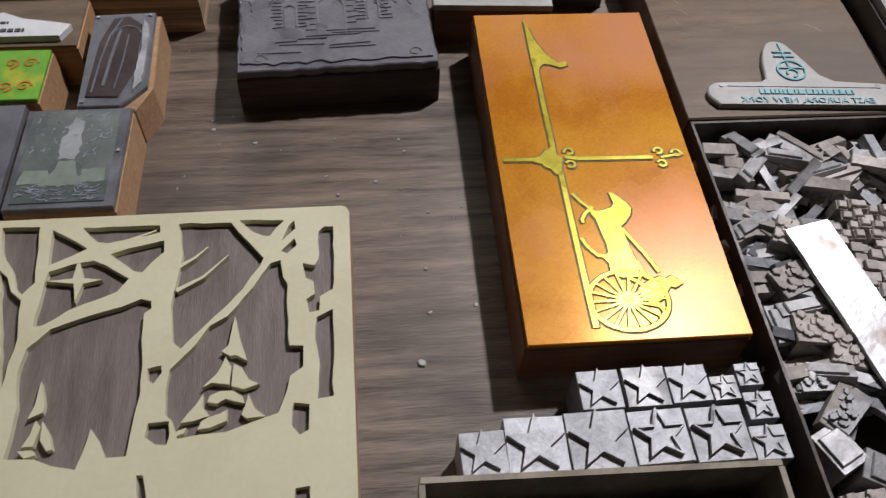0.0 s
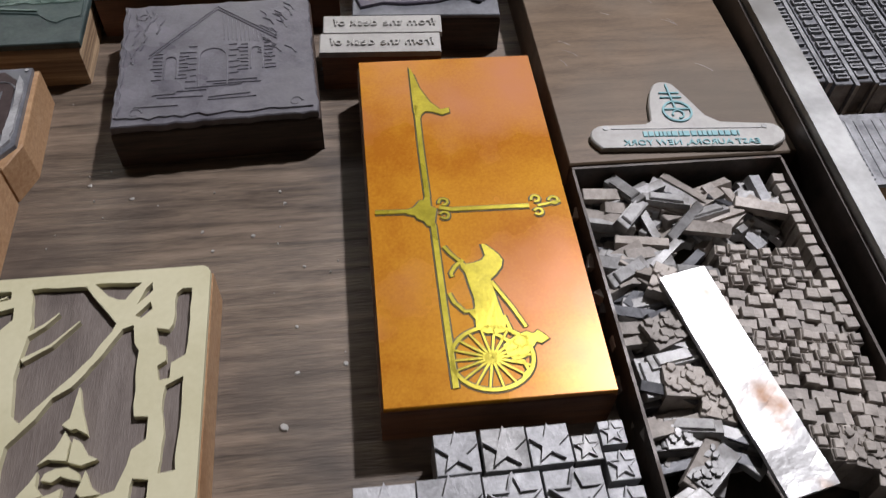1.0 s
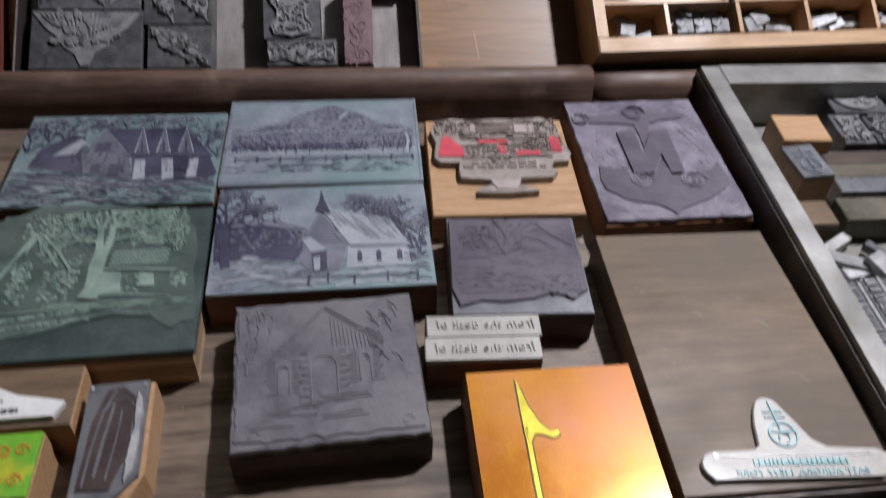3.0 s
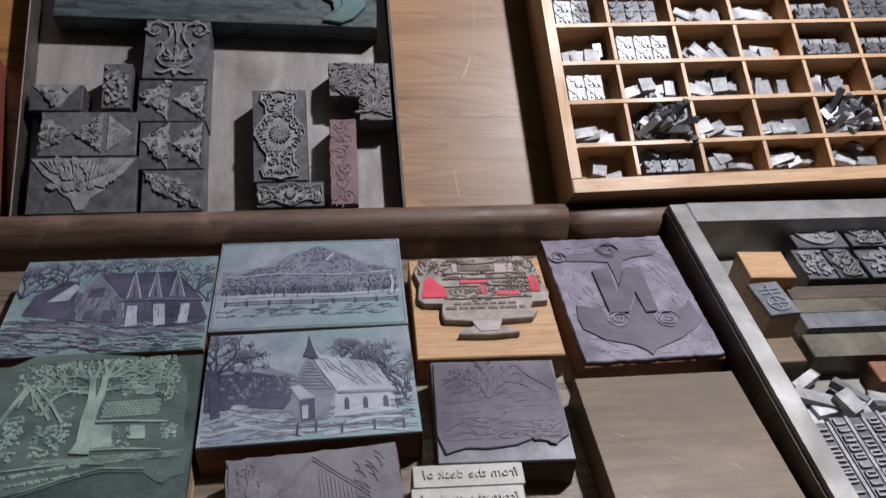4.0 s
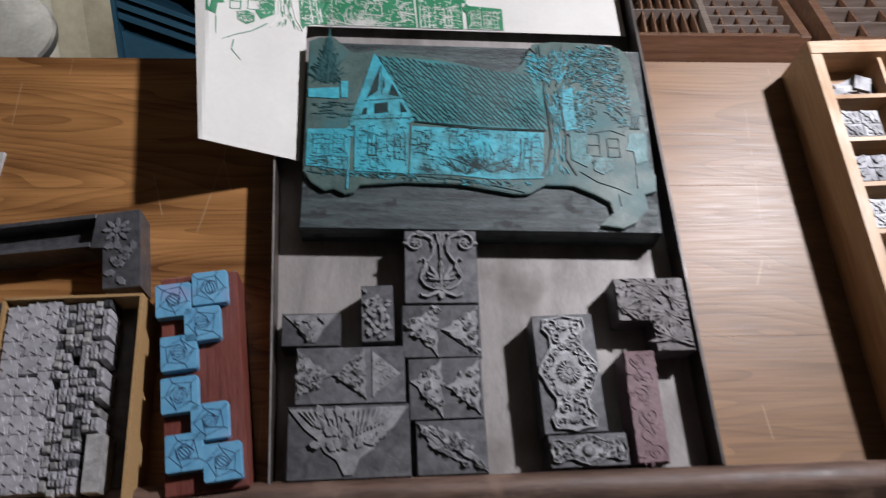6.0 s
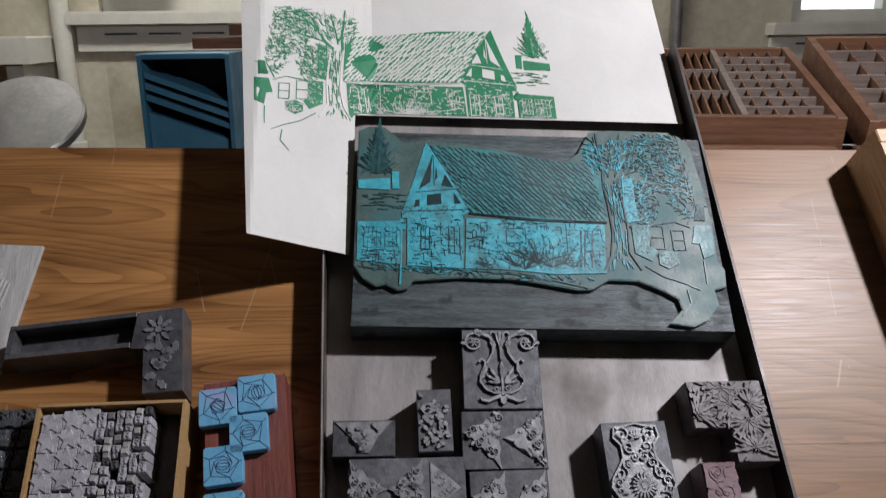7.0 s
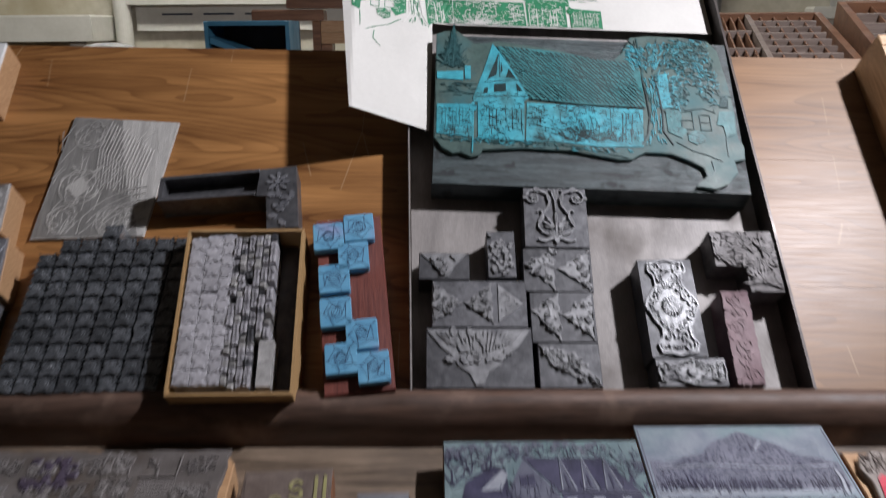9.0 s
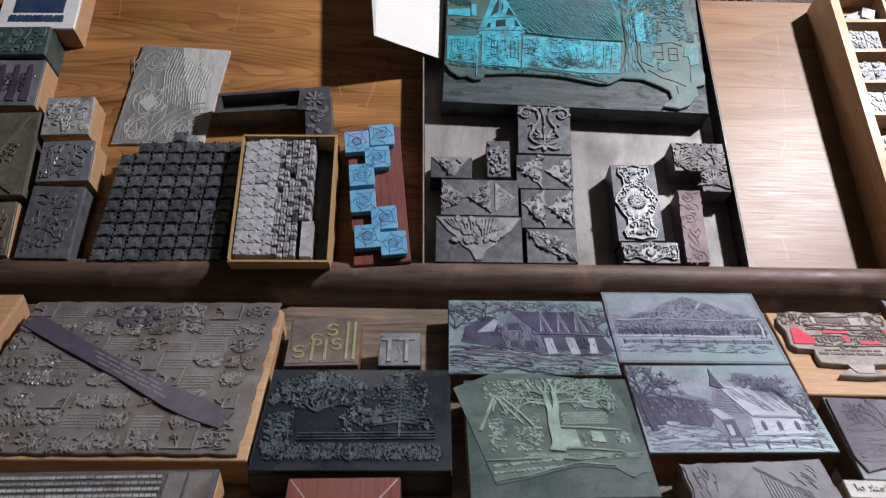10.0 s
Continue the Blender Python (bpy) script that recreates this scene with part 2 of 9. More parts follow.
M["slug"] = surface("shiny_dented_strip", (0.38, 0.375, 0.37), (0.62, 0.615, 0.61), 0.42, 0.5, scale=40, fine=300, bump=0.4, stain=(0.24, 0.14, 0.085), stain_scale=40, stain_at=(0.54, 0.68), rough_var=0.1)
M["galley"] = surface("dull_galvanised_galley", (0.22, 0.22, 0.215), (0.36, 0.36, 0.35), 0.42, 0.5, scale=40, fine=300, bump=0.12, stain=(0.13, 0.125, 0.115), stain_scale=14)
M["galley_floor"] = surface("dusty_galley_floor", (0.15, 0.145, 0.13), (0.25, 0.24, 0.215), 0.6, 0.2, scale=30, fine=200, bump=0.2)
M["tray"] = surface("dark_steel_and_side_shade", (0.028, 0.022, 0.020), (0.070, 0.056, 0.050), 0.45, 0.4, scale=40, fine=300, bump=0.15, stain=(0.12, 0.09, 0.07), stain_at=(0.6, 0.8))
M["tray_rim"] = surface("worn_steel_edge", (0.16, 0.15, 0.14), (0.30, 0.285, 0.27), 0.5, 0.3, scale=60, fine=400, bump=0.1)
M["tray_floor"] = surface("grey_steel_tray_floor", (0.165, 0.152, 0.145), (0.285, 0.265, 0.252), 0.56, 0.12, scale=14, stretch=(4, 1, 1), fine=300, bump=0.1, stain=(0.10, 0.085, 0.075), stain_scale=16)
M["box_dark"] = surface("rusty_black_box_wall", (0.020, 0.015, 0.012), (0.075, 0.052, 0.038), 0.5, 0.2, scale=50, fine=300, bump=0.3, stain=(0.13, 0.085, 0.06), stain_at=(0.6, 0.8), stain_scale=60)
M["card_box"] = surface("brown_cardboard", (0.27, 0.16, 0.065), (0.40, 0.25, 0.11), 0.65, scale=60, stretch=GX, fine=500, bump=0.15)
M["card_edge"] = surface("worn_grey_cardboard", (0.20, 0.17, 0.13), (0.36, 0.31, 0.235), 0.75, scale=60, fine=500, bump=0.2)
M["teal"] = surface("turquoise_inked_relief", (0.026, 0.205, 0.26), (0.060, 0.37, 0.45), 0.42, scale=120, fine=600, bump=0.35, stain=(0.022, 0.11, 0.115), stain_scale=40, stain_at=(0.5, 0.7))
M["teal_dim"] = surface("dull_teal_ground", (0.034, 0.062, 0.058), (0.076, 0.128, 0.116), 0.46, scale=50, fine=500, bump=0.3, stain=(0.02, 0.10, 0.11), stain_scale=25)
M["teal_ink"] = surface("black_green_lines", (0.006, 0.016, 0.018), (0.020, 0.045, 0.048), 0.35, scale=120, fine=600, bump=0.3)
M["teal_dark"] = surface("dark_blue_green_relief", (0.010, 0.040, 0.045), (0.035, 0.105, 0.110), 0.34, scale=120, fine=600, bump=0.3)
M["teal_mid"] = surface("dull_turquoise_relief", (0.020, 0.105, 0.118), (0.048, 0.205, 0.215), 0.38, scale=120, fine=600, bump=0.35, stain=(0.03, 0.10, 0.10), stain_scale=25, stain_at=(0.5, 0.75))
M["teal_wood"] = surface("blue_black_stained_wood", (0.009, 0.013, 0.015), (0.060, 0.084, 0.087), 0.46, scale=24, stretch=(1, 9, 9), fine=220, bump=0.6, grain=0.6, stain=(0.010, 0.014, 0.016), stain_scale=75, stain_at=(0.60, 0.68))
M["sky_blue"] = surface("pale_blue_painted_lino", (0.085, 0.26, 0.42), (0.14, 0.36, 0.53), 0.45, scale=60, fine=500, bump=0.15, stain=(0.24, 0.25, 0.42), stain_scale=30, stain_at=(0.6, 0.8))
M["navy"] = surface("navy_cut_line", (0.012, 0.030, 0.075), (0.030, 0.062, 0.12), 0.5, scale=60, fine=500)
M["maroon"] = surface("maroon_stained_wood", (0.075, 0.016, 0.012), (0.175, 0.048, 0.034), 0.5, scale=26, stretch=GY, fine=220, bump=0.2)
M["rose"] = surface("rose_brown_ornament", (0.088, 0.046, 0.055), (0.165, 0.098, 0.110), 0.56, 0.1, scale=120, fine=700, bump=0.3)
M["card"] = surface("off_white_card", (0.49, 0.482, 0.455), (0.55, 0.542, 0.512), 0.7, scale=20, fine=300, bump=0.02)
M["print_green"] = surface("green_printing_ink", (0.008, 0.125, 0.052), (0.016, 0.19, 0.085), 0.55, scale=80, fine=500, bump=0.02)
M["paint_red"] = surface("red_painted_relief", (0.42, 0.030, 0.060), (0.56, 0.065, 0.095), 0.5, scale=80, fine=500, bump=0.15)
M["sand"] = surface("sandy_cut_face", (0.17, 0.148, 0.132), (0.33, 0.29, 0.262), 0.5, scale=80, fine=500, bump=0.25, stain=(0.15, 0.11, 0.10), stain_scale=45)
M["sand_dark"] = surface("brown_cut_lines", (0.075, 0.056, 0.048), (0.15, 0.118, 0.102), 0.55, scale=80, fine=500, bump=0.2)
M["pink_white"] = surface("pinkish_cut_face", (0.27, 0.225, 0.215), (0.40, 0.345, 0.335), 0.5, scale=80, fine=500, bump=0.15)
M["bone"] = surface("bone_grey_plate", (0.30, 0.288, 0.268), (0.41, 0.398, 0.374), 0.45, scale=60, fine=500, bump=0.12)
M["aqua"] = surface("aqua_inked_lines", (0.12, 0.29, 0.32), (0.22, 0.42, 0.44), 0.45, scale=80, fine=500, bump=0.1)
M["glass_green"] = surface("grey_green_etched_plate", (0.085, 0.105, 0.10), (0.19, 0.215, 0.20), 0.3, 0.2, scale=35, fine=300, bump=0.15, stain=(0.33, 0.35, 0.335), stain_scale=30, stain_at=(0.58, 0.75))
M["fountain_green"] = surface("grey_green_tone", (0.15, 0.185, 0.15), (0.24, 0.275, 0.235), 0.4, scale=60, fine=400, bump=0.2)
M["glass_pale"] = surface("pale_worn_zinc", (0.22, 0.235, 0.23), (0.36, 0.375, 0.37), 0.4, scale=60, fine=400, bump=0.2)
M["label_green"] = surface("green_label_ink", (0.085, 0.26, 0.022), (0.17, 0.42, 0.04), 0.4, scale=40, fine=400, bump=0.1, stain=(0.48, 0.44, 0.03), stain_scale=45, stain_at=(0.5, 0.62))
M["orange"] = surface("orange_inked_line", (0.40, 0.14, 0.02), (0.52, 0.22, 0.04), 0.45, scale=60, fine=400)
M["white"] = surface("white_painted_metal", (0.55, 0.56, 0.56), (0.68, 0.69, 0.69), 0.5, scale=60, fine=400, bump=0.1)
M["brown_car"] = surface("brown_violet_etched_face", (0.050, 0.037, 0.036), (0.115, 0.088, 0.086), 0.20, 0.2, scale=45, fine=300, bump=0.2)
M["zinc"] = surface("dark_zinc_plate", (0.105, 0.108, 0.120), (0.215, 0.22, 0.24), 0.34, 0.25, scale=45, fine=400, bump=0.15)
M["yellow_ink"] = surface("olive_yellow_ink", (0.19, 0.175, 0.085), (0.29, 0.275, 0.12), 0.5, scale=60, fine=400, bump=0.2)
M["grey_lino"] = surface("pale_grey_carved_lino", (0.32, 0.315, 0.30), (0.48, 0.47, 0.45), 0.55, scale=24, stretch=(7, 1, 1), fine=200, bump=0.5, stain=(0.26, 0.255, 0.245), stain_scale=16, stain_at=(0.46, 0.66))
M["lino_shade"] = surface("shaded_grey_lino", (0.13, 0.128, 0.122), (0.245, 0.24, 0.23), 0.5, scale=24, stretch=(7, 1, 1), fine=200, bump=0.5)
M["olive"] = surface("olive_grey_worn_metal", (0.060, 0.054, 0.040), (0.150, 0.136, 0.104), 0.45, 0.2, scale=40, fine=300, bump=0.25)
M["plaster"] = surface("stained_old_plaster", (0.36, 0.33, 0.25), (0.58, 0.55, 0.45), 0.8, scale=3, fine=30, bump=0.2, stain=(0.27, 0.225, 0.135), stain_scale=1.6, stain_at=(0.5, 0.72))
M["paint_cream"] = surface("cream_gloss_paint", (0.56, 0.55, 0.49), (0.66, 0.65, 0.59), 0.5, scale=6, fine=60, bump=0.05)
M["brown_wood"] = surface("brown_cabinet_wood", (0.105, 0.046, 0.024), (0.235, 0.115, 0.062), 0.5, scale=6, stretch=GX, fine=60, bump=0.15)
# dividers coloured grey for the highlights along their edges
M["highlit_edge"] = surface("grey_highlit_divider_wood", (0.13, 0.095, 0.078), (0.27, 0.215, 0.185), 0.6, scale=8, stretch=GX, fine=80, bump=0.15)
M["blue_paint"] = surface("bright_blue_paint", (0.030, 0.115, 0.185), (0.050, 0.175, 0.262), 0.5, scale=6, fine=60, bump=0.1)
# dark navy: the cabinet's back, the disc's shaft and the apron grooves' shade
M["blue_dark"] = surface("navy_dark_and_groove_shade", (0.018, 0.028, 0.045), (0.036, 0.052, 0.078), 0.5, scale=6, fine=60)
M["iron"] = surface("grey_cast_iron", (0.16, 0.155, 0.15), (0.27, 0.265, 0.26), 0.42, 0.5, scale=8, fine=80, bump=0.1)
M["floor"] = surface("worn_floor_boards", (0.10, 0.065, 0.04), (0.22, 0.15, 0.095), 0.6, scale=4, stretch=(1, 8, 8), fine=40, bump=0.2)
M["bounce_dark"] = surface("bounce_cutting_brown", (0.08, 0.065, 0.05), (0.14, 0.115, 0.09), 0.8, scale=3, fine=30, bump=0.1)
M["orn_face"] = surface("dull_cast_ornament_metal", (0.135, 0.137, 0.143), (0.285, 0.288, 0.298), 0.50, 0.25, scale=140, fine=900, bump=0.25, stain=(0.09, 0.09, 0.10), stain_scale=60)
M["orn_dark"] = surface("dark_brown_cast_metal", (0.050, 0.045, 0.046), (0.15, 0.138, 0.138), 0.58, 0.15, scale=140, fine=900, bump=0.25)
M["orn_bright"] = surface("bright_cast_ornament_metal", (0.145, 0.148, 0.155), (0.295, 0.30, 0.31), 0.40, 0.35, scale=140, fine=900, bump=0.25, stain=(0.12, 0.12, 0.13), stain_scale=60)
M["shell_metal"] = surface("blackened_glossy_type_metal", (0.085, 0.093, 0.102), (0.20, 0.215, 0.235), 0.19, 0.5, scale=140, fine=900, bump=0.2, per_piece=0.3, coat=0.6)


# ---- building helpers ----
def part(name, bm, material, parent, label="", smooth=False):
    """Links a bmesh as one mesh object under a thing or a part."""
    bmesh.ops.recalc_face_normals(bm, faces=bm.faces)
    me = bpy.data.meshes.new(name)
    bm.to_mesh(me)
    bm.free()
    me.materials.append(M[material])
    if smooth:
        me.polygons.foreach_set("use_smooth", [True] * len(me.polygons))
    ob = new(name, me)
    ob.parent = parent
    return tagged(ob, label)


def thing(name, m, label, category, group="", kind=""):
    ob = new(name)
    ob.empty_display_size = 0.02
    ob.matrix_world = m
    return tagged(ob, label, category, group, kind)


def solid(name, bm, material, m, label, category, group="", kind="", smooth=False):
    """A thing that is a single mesh."""
    ob = part(name, bm, material, None, label, smooth)
    ob.matrix_world = m
    return tagged(ob, label, category, group, kind)


def prism(bm, pts, z0, z1, inset=0.0):
    """A polygon raised from z0 to z1, its top drawn in a little."""
    n = len(pts)
    cx, cy = sum(p[0] for p in pts) / n, sum(p[1] for p in pts) / n
    low = [bm.verts.new((x, y, z0)) for x, y in pts]
    if inset:
        mid = [bm.verts.new((x, y, z1 - inset)) for x, y in pts]
        top = []
        for x, y in pts:
            dx, dy = cx - x, cy - y
            k = inset / max(math.hypot(dx, dy), 1e-6)
            top.append(bm.verts.new((x + dx * k, y + dy * k, z1)))
        rings = (low, mid, top)
    else:
        top = [bm.verts.new((x, y, z1)) for x, y in pts]
        rings = (low, top)
    for a, b in zip(rings, rings[1:]):
        for i in range(n):
            bm.faces.new((a[i], a[(i + 1) % n], b[(i + 1) % n], b[i]))
    bm.faces.new(top)
    bm.faces.new(list(reversed(low)))


def slab(bm, x0, x1, y0, y1, z0, z1, inset=0.0006):
    prism(bm, [(x0, y0), (x1, y0), (x1, y1), (x0, y1)], z0, z1, min(inset, (z1 - z0) * 0.4))


def clip(bm, w, d, edge=0.0006):
    """Keeps a raised picture inside its plate."""
    for v in bm.verts:
        v.co.x = min(max(v.co.x, -w / 2 + edge), w / 2 - edge)
        v.co.y = min(max(v.co.y, -d / 2 + edge), d / 2 - edge)


def stroke(bm, pts, w0, z0, z1, w1=None):
    """A raised line along pts, tapering from w0 to w1."""
    w1 = w0 if w1 is None else w1
    n = len(pts)
    rows = []
    for i, (x, y) in enumerate(pts):
        ax, ay = pts[max(i - 1, 0)]
        bx, by = pts[min(i + 1, n - 1)]
        l = math.hypot(bx - ax, by - ay) or 1e-6
        nx, ny = -(by - ay) / l, (bx - ax) / l
        h = (w0 + (w1 - w0) * i / max(n - 1, 1)) / 2
        rows.append([bm.verts.new(v) for v in ((x + nx * h, y + ny * h, z0), (x + nx * h * 0.8, y + ny * h * 0.8, z1), (x - nx * h * 0.8, y - ny * h * 0.8, z1), (x - nx * h, y - ny * h, z0))])
    for a, b in zip(rows, rows[1:]):
        for k in range(3):
            bm.faces.new((a[k], a[k + 1], b[k + 1], b[k]))
    for r in (rows[0], rows[-1]):
        bm.faces.new(r)


def blob(bm, x, y, r, z0, z1, rng, n=7, squash=1.0):
    pts = []
    for i in range(n):
        a = 2 * math.pi * i / n
        q = r * rng.uniform(0.65, 1.2)
        pts.append((x + q * math.cos(a), y + q * math.sin(a) * squash))
    prism(bm, pts, z0, z1, min(r * 0.25, (z1 - z0) * 0.5))


def arc(x, y, r, a0, a1, n=10, r1=None):
    r1 = r if r1 is None else r1
    out = []
    for i in range(n + 1):
        k = i / n
        a, q = radians(a0 + (a1 - a0) * k), r + (r1 - r) * k
        out.append((x + q * math.cos(a), y + q * math.sin(a)))
    return out


def rough_edge(w, d, rng, step=0.004, depth=0.0012):
    """A rectangle's outline, hand cut."""
    pts = []
    for (ax, ay), (bx, by) in (((-w / 2, -d / 2), (w / 2, -d / 2)), ((w / 2, -d / 2), (w / 2, d / 2)), ((w / 2, d / 2), (-w / 2, d / 2)), ((-w / 2, d / 2), (-w / 2, -d / 2))):
        n = max(2, int(math.hypot(bx - ax, by - ay) / step))
        for i in range(n):
            k = i / n
            x, y = ax + (bx - ax) * k, ay + (by - ay) * k
            q = 1 - rng.uniform(0, depth) / max(w, d) * 2
            pts.append((x * q, y * q))
    return pts


def star_points(x, y, r, turn=90, inner=0.42):
    return [(x + (r if i % 2 == 0 else r * inner) * math.cos(radians(turn + 36 * i)), y + (r if i % 2 == 0 else r * inner) * math.sin(radians(turn + 36 * i))) for i in range(10)]


def rect(fl, fr, br, bl):
    """Centre, width, depth and turn of the rectangle nearest to four corners."""
    c = [sum(p[i] for p in (fl, fr, br, bl)) / 4 for i in (0, 1)]
    w = (math.dist(fl, fr) + math.dist(bl, br)) / 2
    d = (math.dist(fl, bl) + math.dist(fr, br)) / 2
    a = math.atan2(fr[1] - fl[1] + br[1] - bl[1], fr[0] - fl[0] + br[0] - bl[0])
    return c, w, d, a


def spot(base, c, a=0.0, z=0.0):
    return base @ Matrix.Translation((c[0], c[1], z)) @ Matrix.Rotation(a, 4, "Z")


def inside(x, y, poly):
    hit = False
    for (ax, ay), (bx, by) in zip(poly, poly[1:] + poly[:1]):
        if (ay > y) != (by > y) and x < ax + (bx - ax) * (y - ay) / (by - ay):
            hit = not hit
    return hit


def worked(pts, rng, step=0.004, depth=0.0003):
    """A closed outline cut by hand: more points along each edge, each a little off."""
    out = []
    for (ax, ay), (bx, by) in zip(pts, pts[1:] + pts[:1]):
        n = max(1, int(math.hypot(bx - ax, by - ay) / step))
        for i in range(n):
            out.append((ax + (bx - ax) * i / n + rng.uniform(-depth, depth), ay + (by - ay) * i / n + rng.uniform(-depth, depth)))
    return out


def cut_sheet(bm, outer, holes, z0, z1):
    """A flat sheet of any outline with openings cut right through it."""
    loops = [outer] + holes
    verts, edges = [], []
    for loop in loops:
        n = len(verts)
        verts += [Vector(p) for p in loop]
        edges += [(n + i, n + (i + 1) % len(loop)) for i in range(len(loop))]
    pts, _, tris, _, _, _ = delaunay_2d_cdt(verts, edges, [], 0, 1e-7)
    keep = []
    for f in tris:
        cx, cy = sum(pts[i].x for i in f) / len(f), sum(pts[i].y for i in f) / len(f)
        if inside(cx, cy, outer) and not any(inside(cx, cy, h) for h in holes):
            keep.append(tuple(f))
    low = {i: bm.verts.new((pts[i].x, pts[i].y, z0)) for f in keep for i in f}
    top = {i: bm.verts.new((pts[i].x, pts[i].y, z1)) for i in low}
    sides = {}
    for f in keep:
        bm.faces.new([top[i] for i in f])
        bm.faces.new([low[i] for i in reversed(f)])
        for a, b in zip(f, f[1:] + f[:1]):
            sides[a, b] = True
    for a, b in sides:
        if (b, a) not in sides:
            bm.faces.new((top[b], top[a], low[a], low[b]))


def swollen(pts, by):
    """An outline pushed outwards by a small distance."""
    area = sum(a[0] * b[1] - b[0] * a[1] for a, b in zip(pts, pts[1:] + pts[:1]))
    s = by if area > 0 else -by
    out = []
    for a, p, b in zip(pts[-1:] + pts[:-1], pts, pts[1:] + pts[:1]):
        dx, dy = b[0] - a[0], b[1] - a[1]
        l = math.hypot(dx, dy) or 1e-6
        out.append((p[0] + dy / l * s, p[1] - dx / l * s))
    return out


def printing_block(name, base, corners, height, wood, plate, plate_thick, label, category="printing block", rng=None, wood_label="", plate_label="", z=0.0):
    """A wooden base with a plate on it; returns thing, width, depth and the plate's top."""
    c, w, d, a = rect(*corners)
    t = thing(name, spot(base, c, a, z), label, category, "letterpress printing blocks")
    bm = bmesh.new()
    slab(bm, -w / 2, w / 2, -d / 2, d / 2, 0, height - plate_thick, 0.0008)
    part("wooden_base", bm, wood, t, wood_label)
    bm = bmesh.new()
    if rng:
        prism(bm, rough_edge(w - 0.0006, d - 0.0006, rng), height - plate_thick, height, 0.0006)
    else:
        slab(bm, -w / 2 + 0.0003, w / 2 - 0.0003, -d / 2 + 0.0003, d / 2 - 0.0003, height - plate_thick, height, 0.0005)
    part("plate", bm, plate, t, plate_label)
    return t, w, d, height


# ---- the bench ----
TURN = radians(-1.8)
bench = thing("workbench", TABLE, "weathered dark wooden printing bench with a steep upper shelf", "workbench", kind="structure")
edges = [-0.16, 0.60]
for i, (y0, y1) in enumerate(zip(edges, edges[1:])):
    bm = bmesh.new()
    slab(bm, -1.0, 0.95, y0 + 0.0004, y1 - 0.0004, -0.03, 0.0, 0.0008)
    part("plank", bm, "bench", bench)
bm = bmesh.new()
slab(bm, -1.0, 0.95, -0.16, 0.60, -0.55, -0.045)
part("cabinet_body", bm, "brown_wood", bench, "dark brown cabinet under the bench top")
rail = thing("shelf_rail", spot(TABLE, (0, 0.5945), TURN), "dark worn rounded wooden rail along the shelf foot", "rail", kind="structure")
profile = [(-0.012, -0.002), (-0.0105, 0.018), (-0.0085, 0.030), (-0.003, 0.0355), (0.004, 0.0365), (0.010, 0.033), (0.014, 0.022), (0.016, -0.002)]
for x0, x1, dz in ((-1.0, 0.165, 0.0), (0.165, 0.90, -0.004)):
    bm = bmesh.new()
    xs = [x0 + (x1 - x0) * i / 40 for i in range(41)]
    rings = [[bm.verts.new((x, y + 0.0008 * noise.noise((x * 9, y * 60, 1)), max(-0.002, h + dz + 0.0010 * noise.noise((x * 12, h * 40, 5))))) for y, h in profile] for x in xs]
    for a, b in zip(rings, rings[1:]):
        for i in range(len(profile)):
            j = (i + 1) % len(profile)
            bm.faces.new((a[i], a[j], b[j], b[i]))
    bm.faces.new(rings[0])
    bm.faces.new(rings[-1])
    part("rail_length", bm, "rail", rail, smooth=True)
shelf = thing("sloping_shelf", SHELF @ Matrix.Rotation(TURN, 4, "Z"), "varnished orange-brown wooden sloping shelf above the bench", "shelf", kind="structure")
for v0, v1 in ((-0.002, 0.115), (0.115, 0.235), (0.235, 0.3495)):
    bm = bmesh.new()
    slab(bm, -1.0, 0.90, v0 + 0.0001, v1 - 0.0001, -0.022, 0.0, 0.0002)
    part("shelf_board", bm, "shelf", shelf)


# ---- raised pictures on the blocks ----
def tree(bm, x, y, h, z0, z1, rng, w=0.0022, spread=1.0, levels=4, leaves=None, leaf=0.0011, lean=0.0):
    """A bare tree of tapering raised strokes; leaves takes the clumps' bmesh."""
    def limb(px, py, a, l, wd, lv):
        pts = [(px, py)]
        for i in range(3):
            a += rng.uniform(-0.22, 0.22)
            px, py = px + math.cos(a) * l / 3, py + math.sin(a) * l / 3
            pts.append((px, py))
        stroke(bm, pts, wd, z0, z1, wd * 0.6)
        if lv:
            for k in range(2 if lv > 1 else 3):
                limb(*pts[rng.choice((2, 3, 3))], a + rng.choice((-1, 1)) * rng.uniform(0.25, 0.85) * spread, l * rng.uniform(0.6, 0.85), wd * 0.62, lv - 1)
        elif leaves is not None:
            for k in range(3):
                blob(leaves, px + rng.gauss(0, leaf * 1.6), py + rng.gauss(0, leaf * 1.4), leaf * rng.uniform(0.5, 1.2), z0, z1, rng, 6)
    limb(x, y, math.pi / 2 + lean, h * 0.36, w, levels)


def hatch(bm, x0, x1, y0, y1, n, rng, z0, z1, length=0.005, width=0.0005, angle=0.0, wob=0.3):
    for i in range(n):
        x, y, a, l = rng.uniform(x0, x1), rng.uniform(y0, y1), angle + rng.gauss(0, wob), length * rng.uniform(0.5, 1.3)
        c, s = math.cos(a) * l / 2, math.sin(a) * l / 2
        x, y = min(max(x, x0 + abs(c)), x1 - abs(c)) if x1 - x0 > 2 * abs(c) else x, min(max(y, y0 + abs(s)), y1 - abs(s)) if y1 - y0 > 2 * abs(s) else y
        stroke(bm, [(x - c, y - s), (x + rng.uniform(-1, 1) * width, y + rng.uniform(-1, 1) * width * 2), (x + c, y + s)], width, z0, z1, width * 0.4)


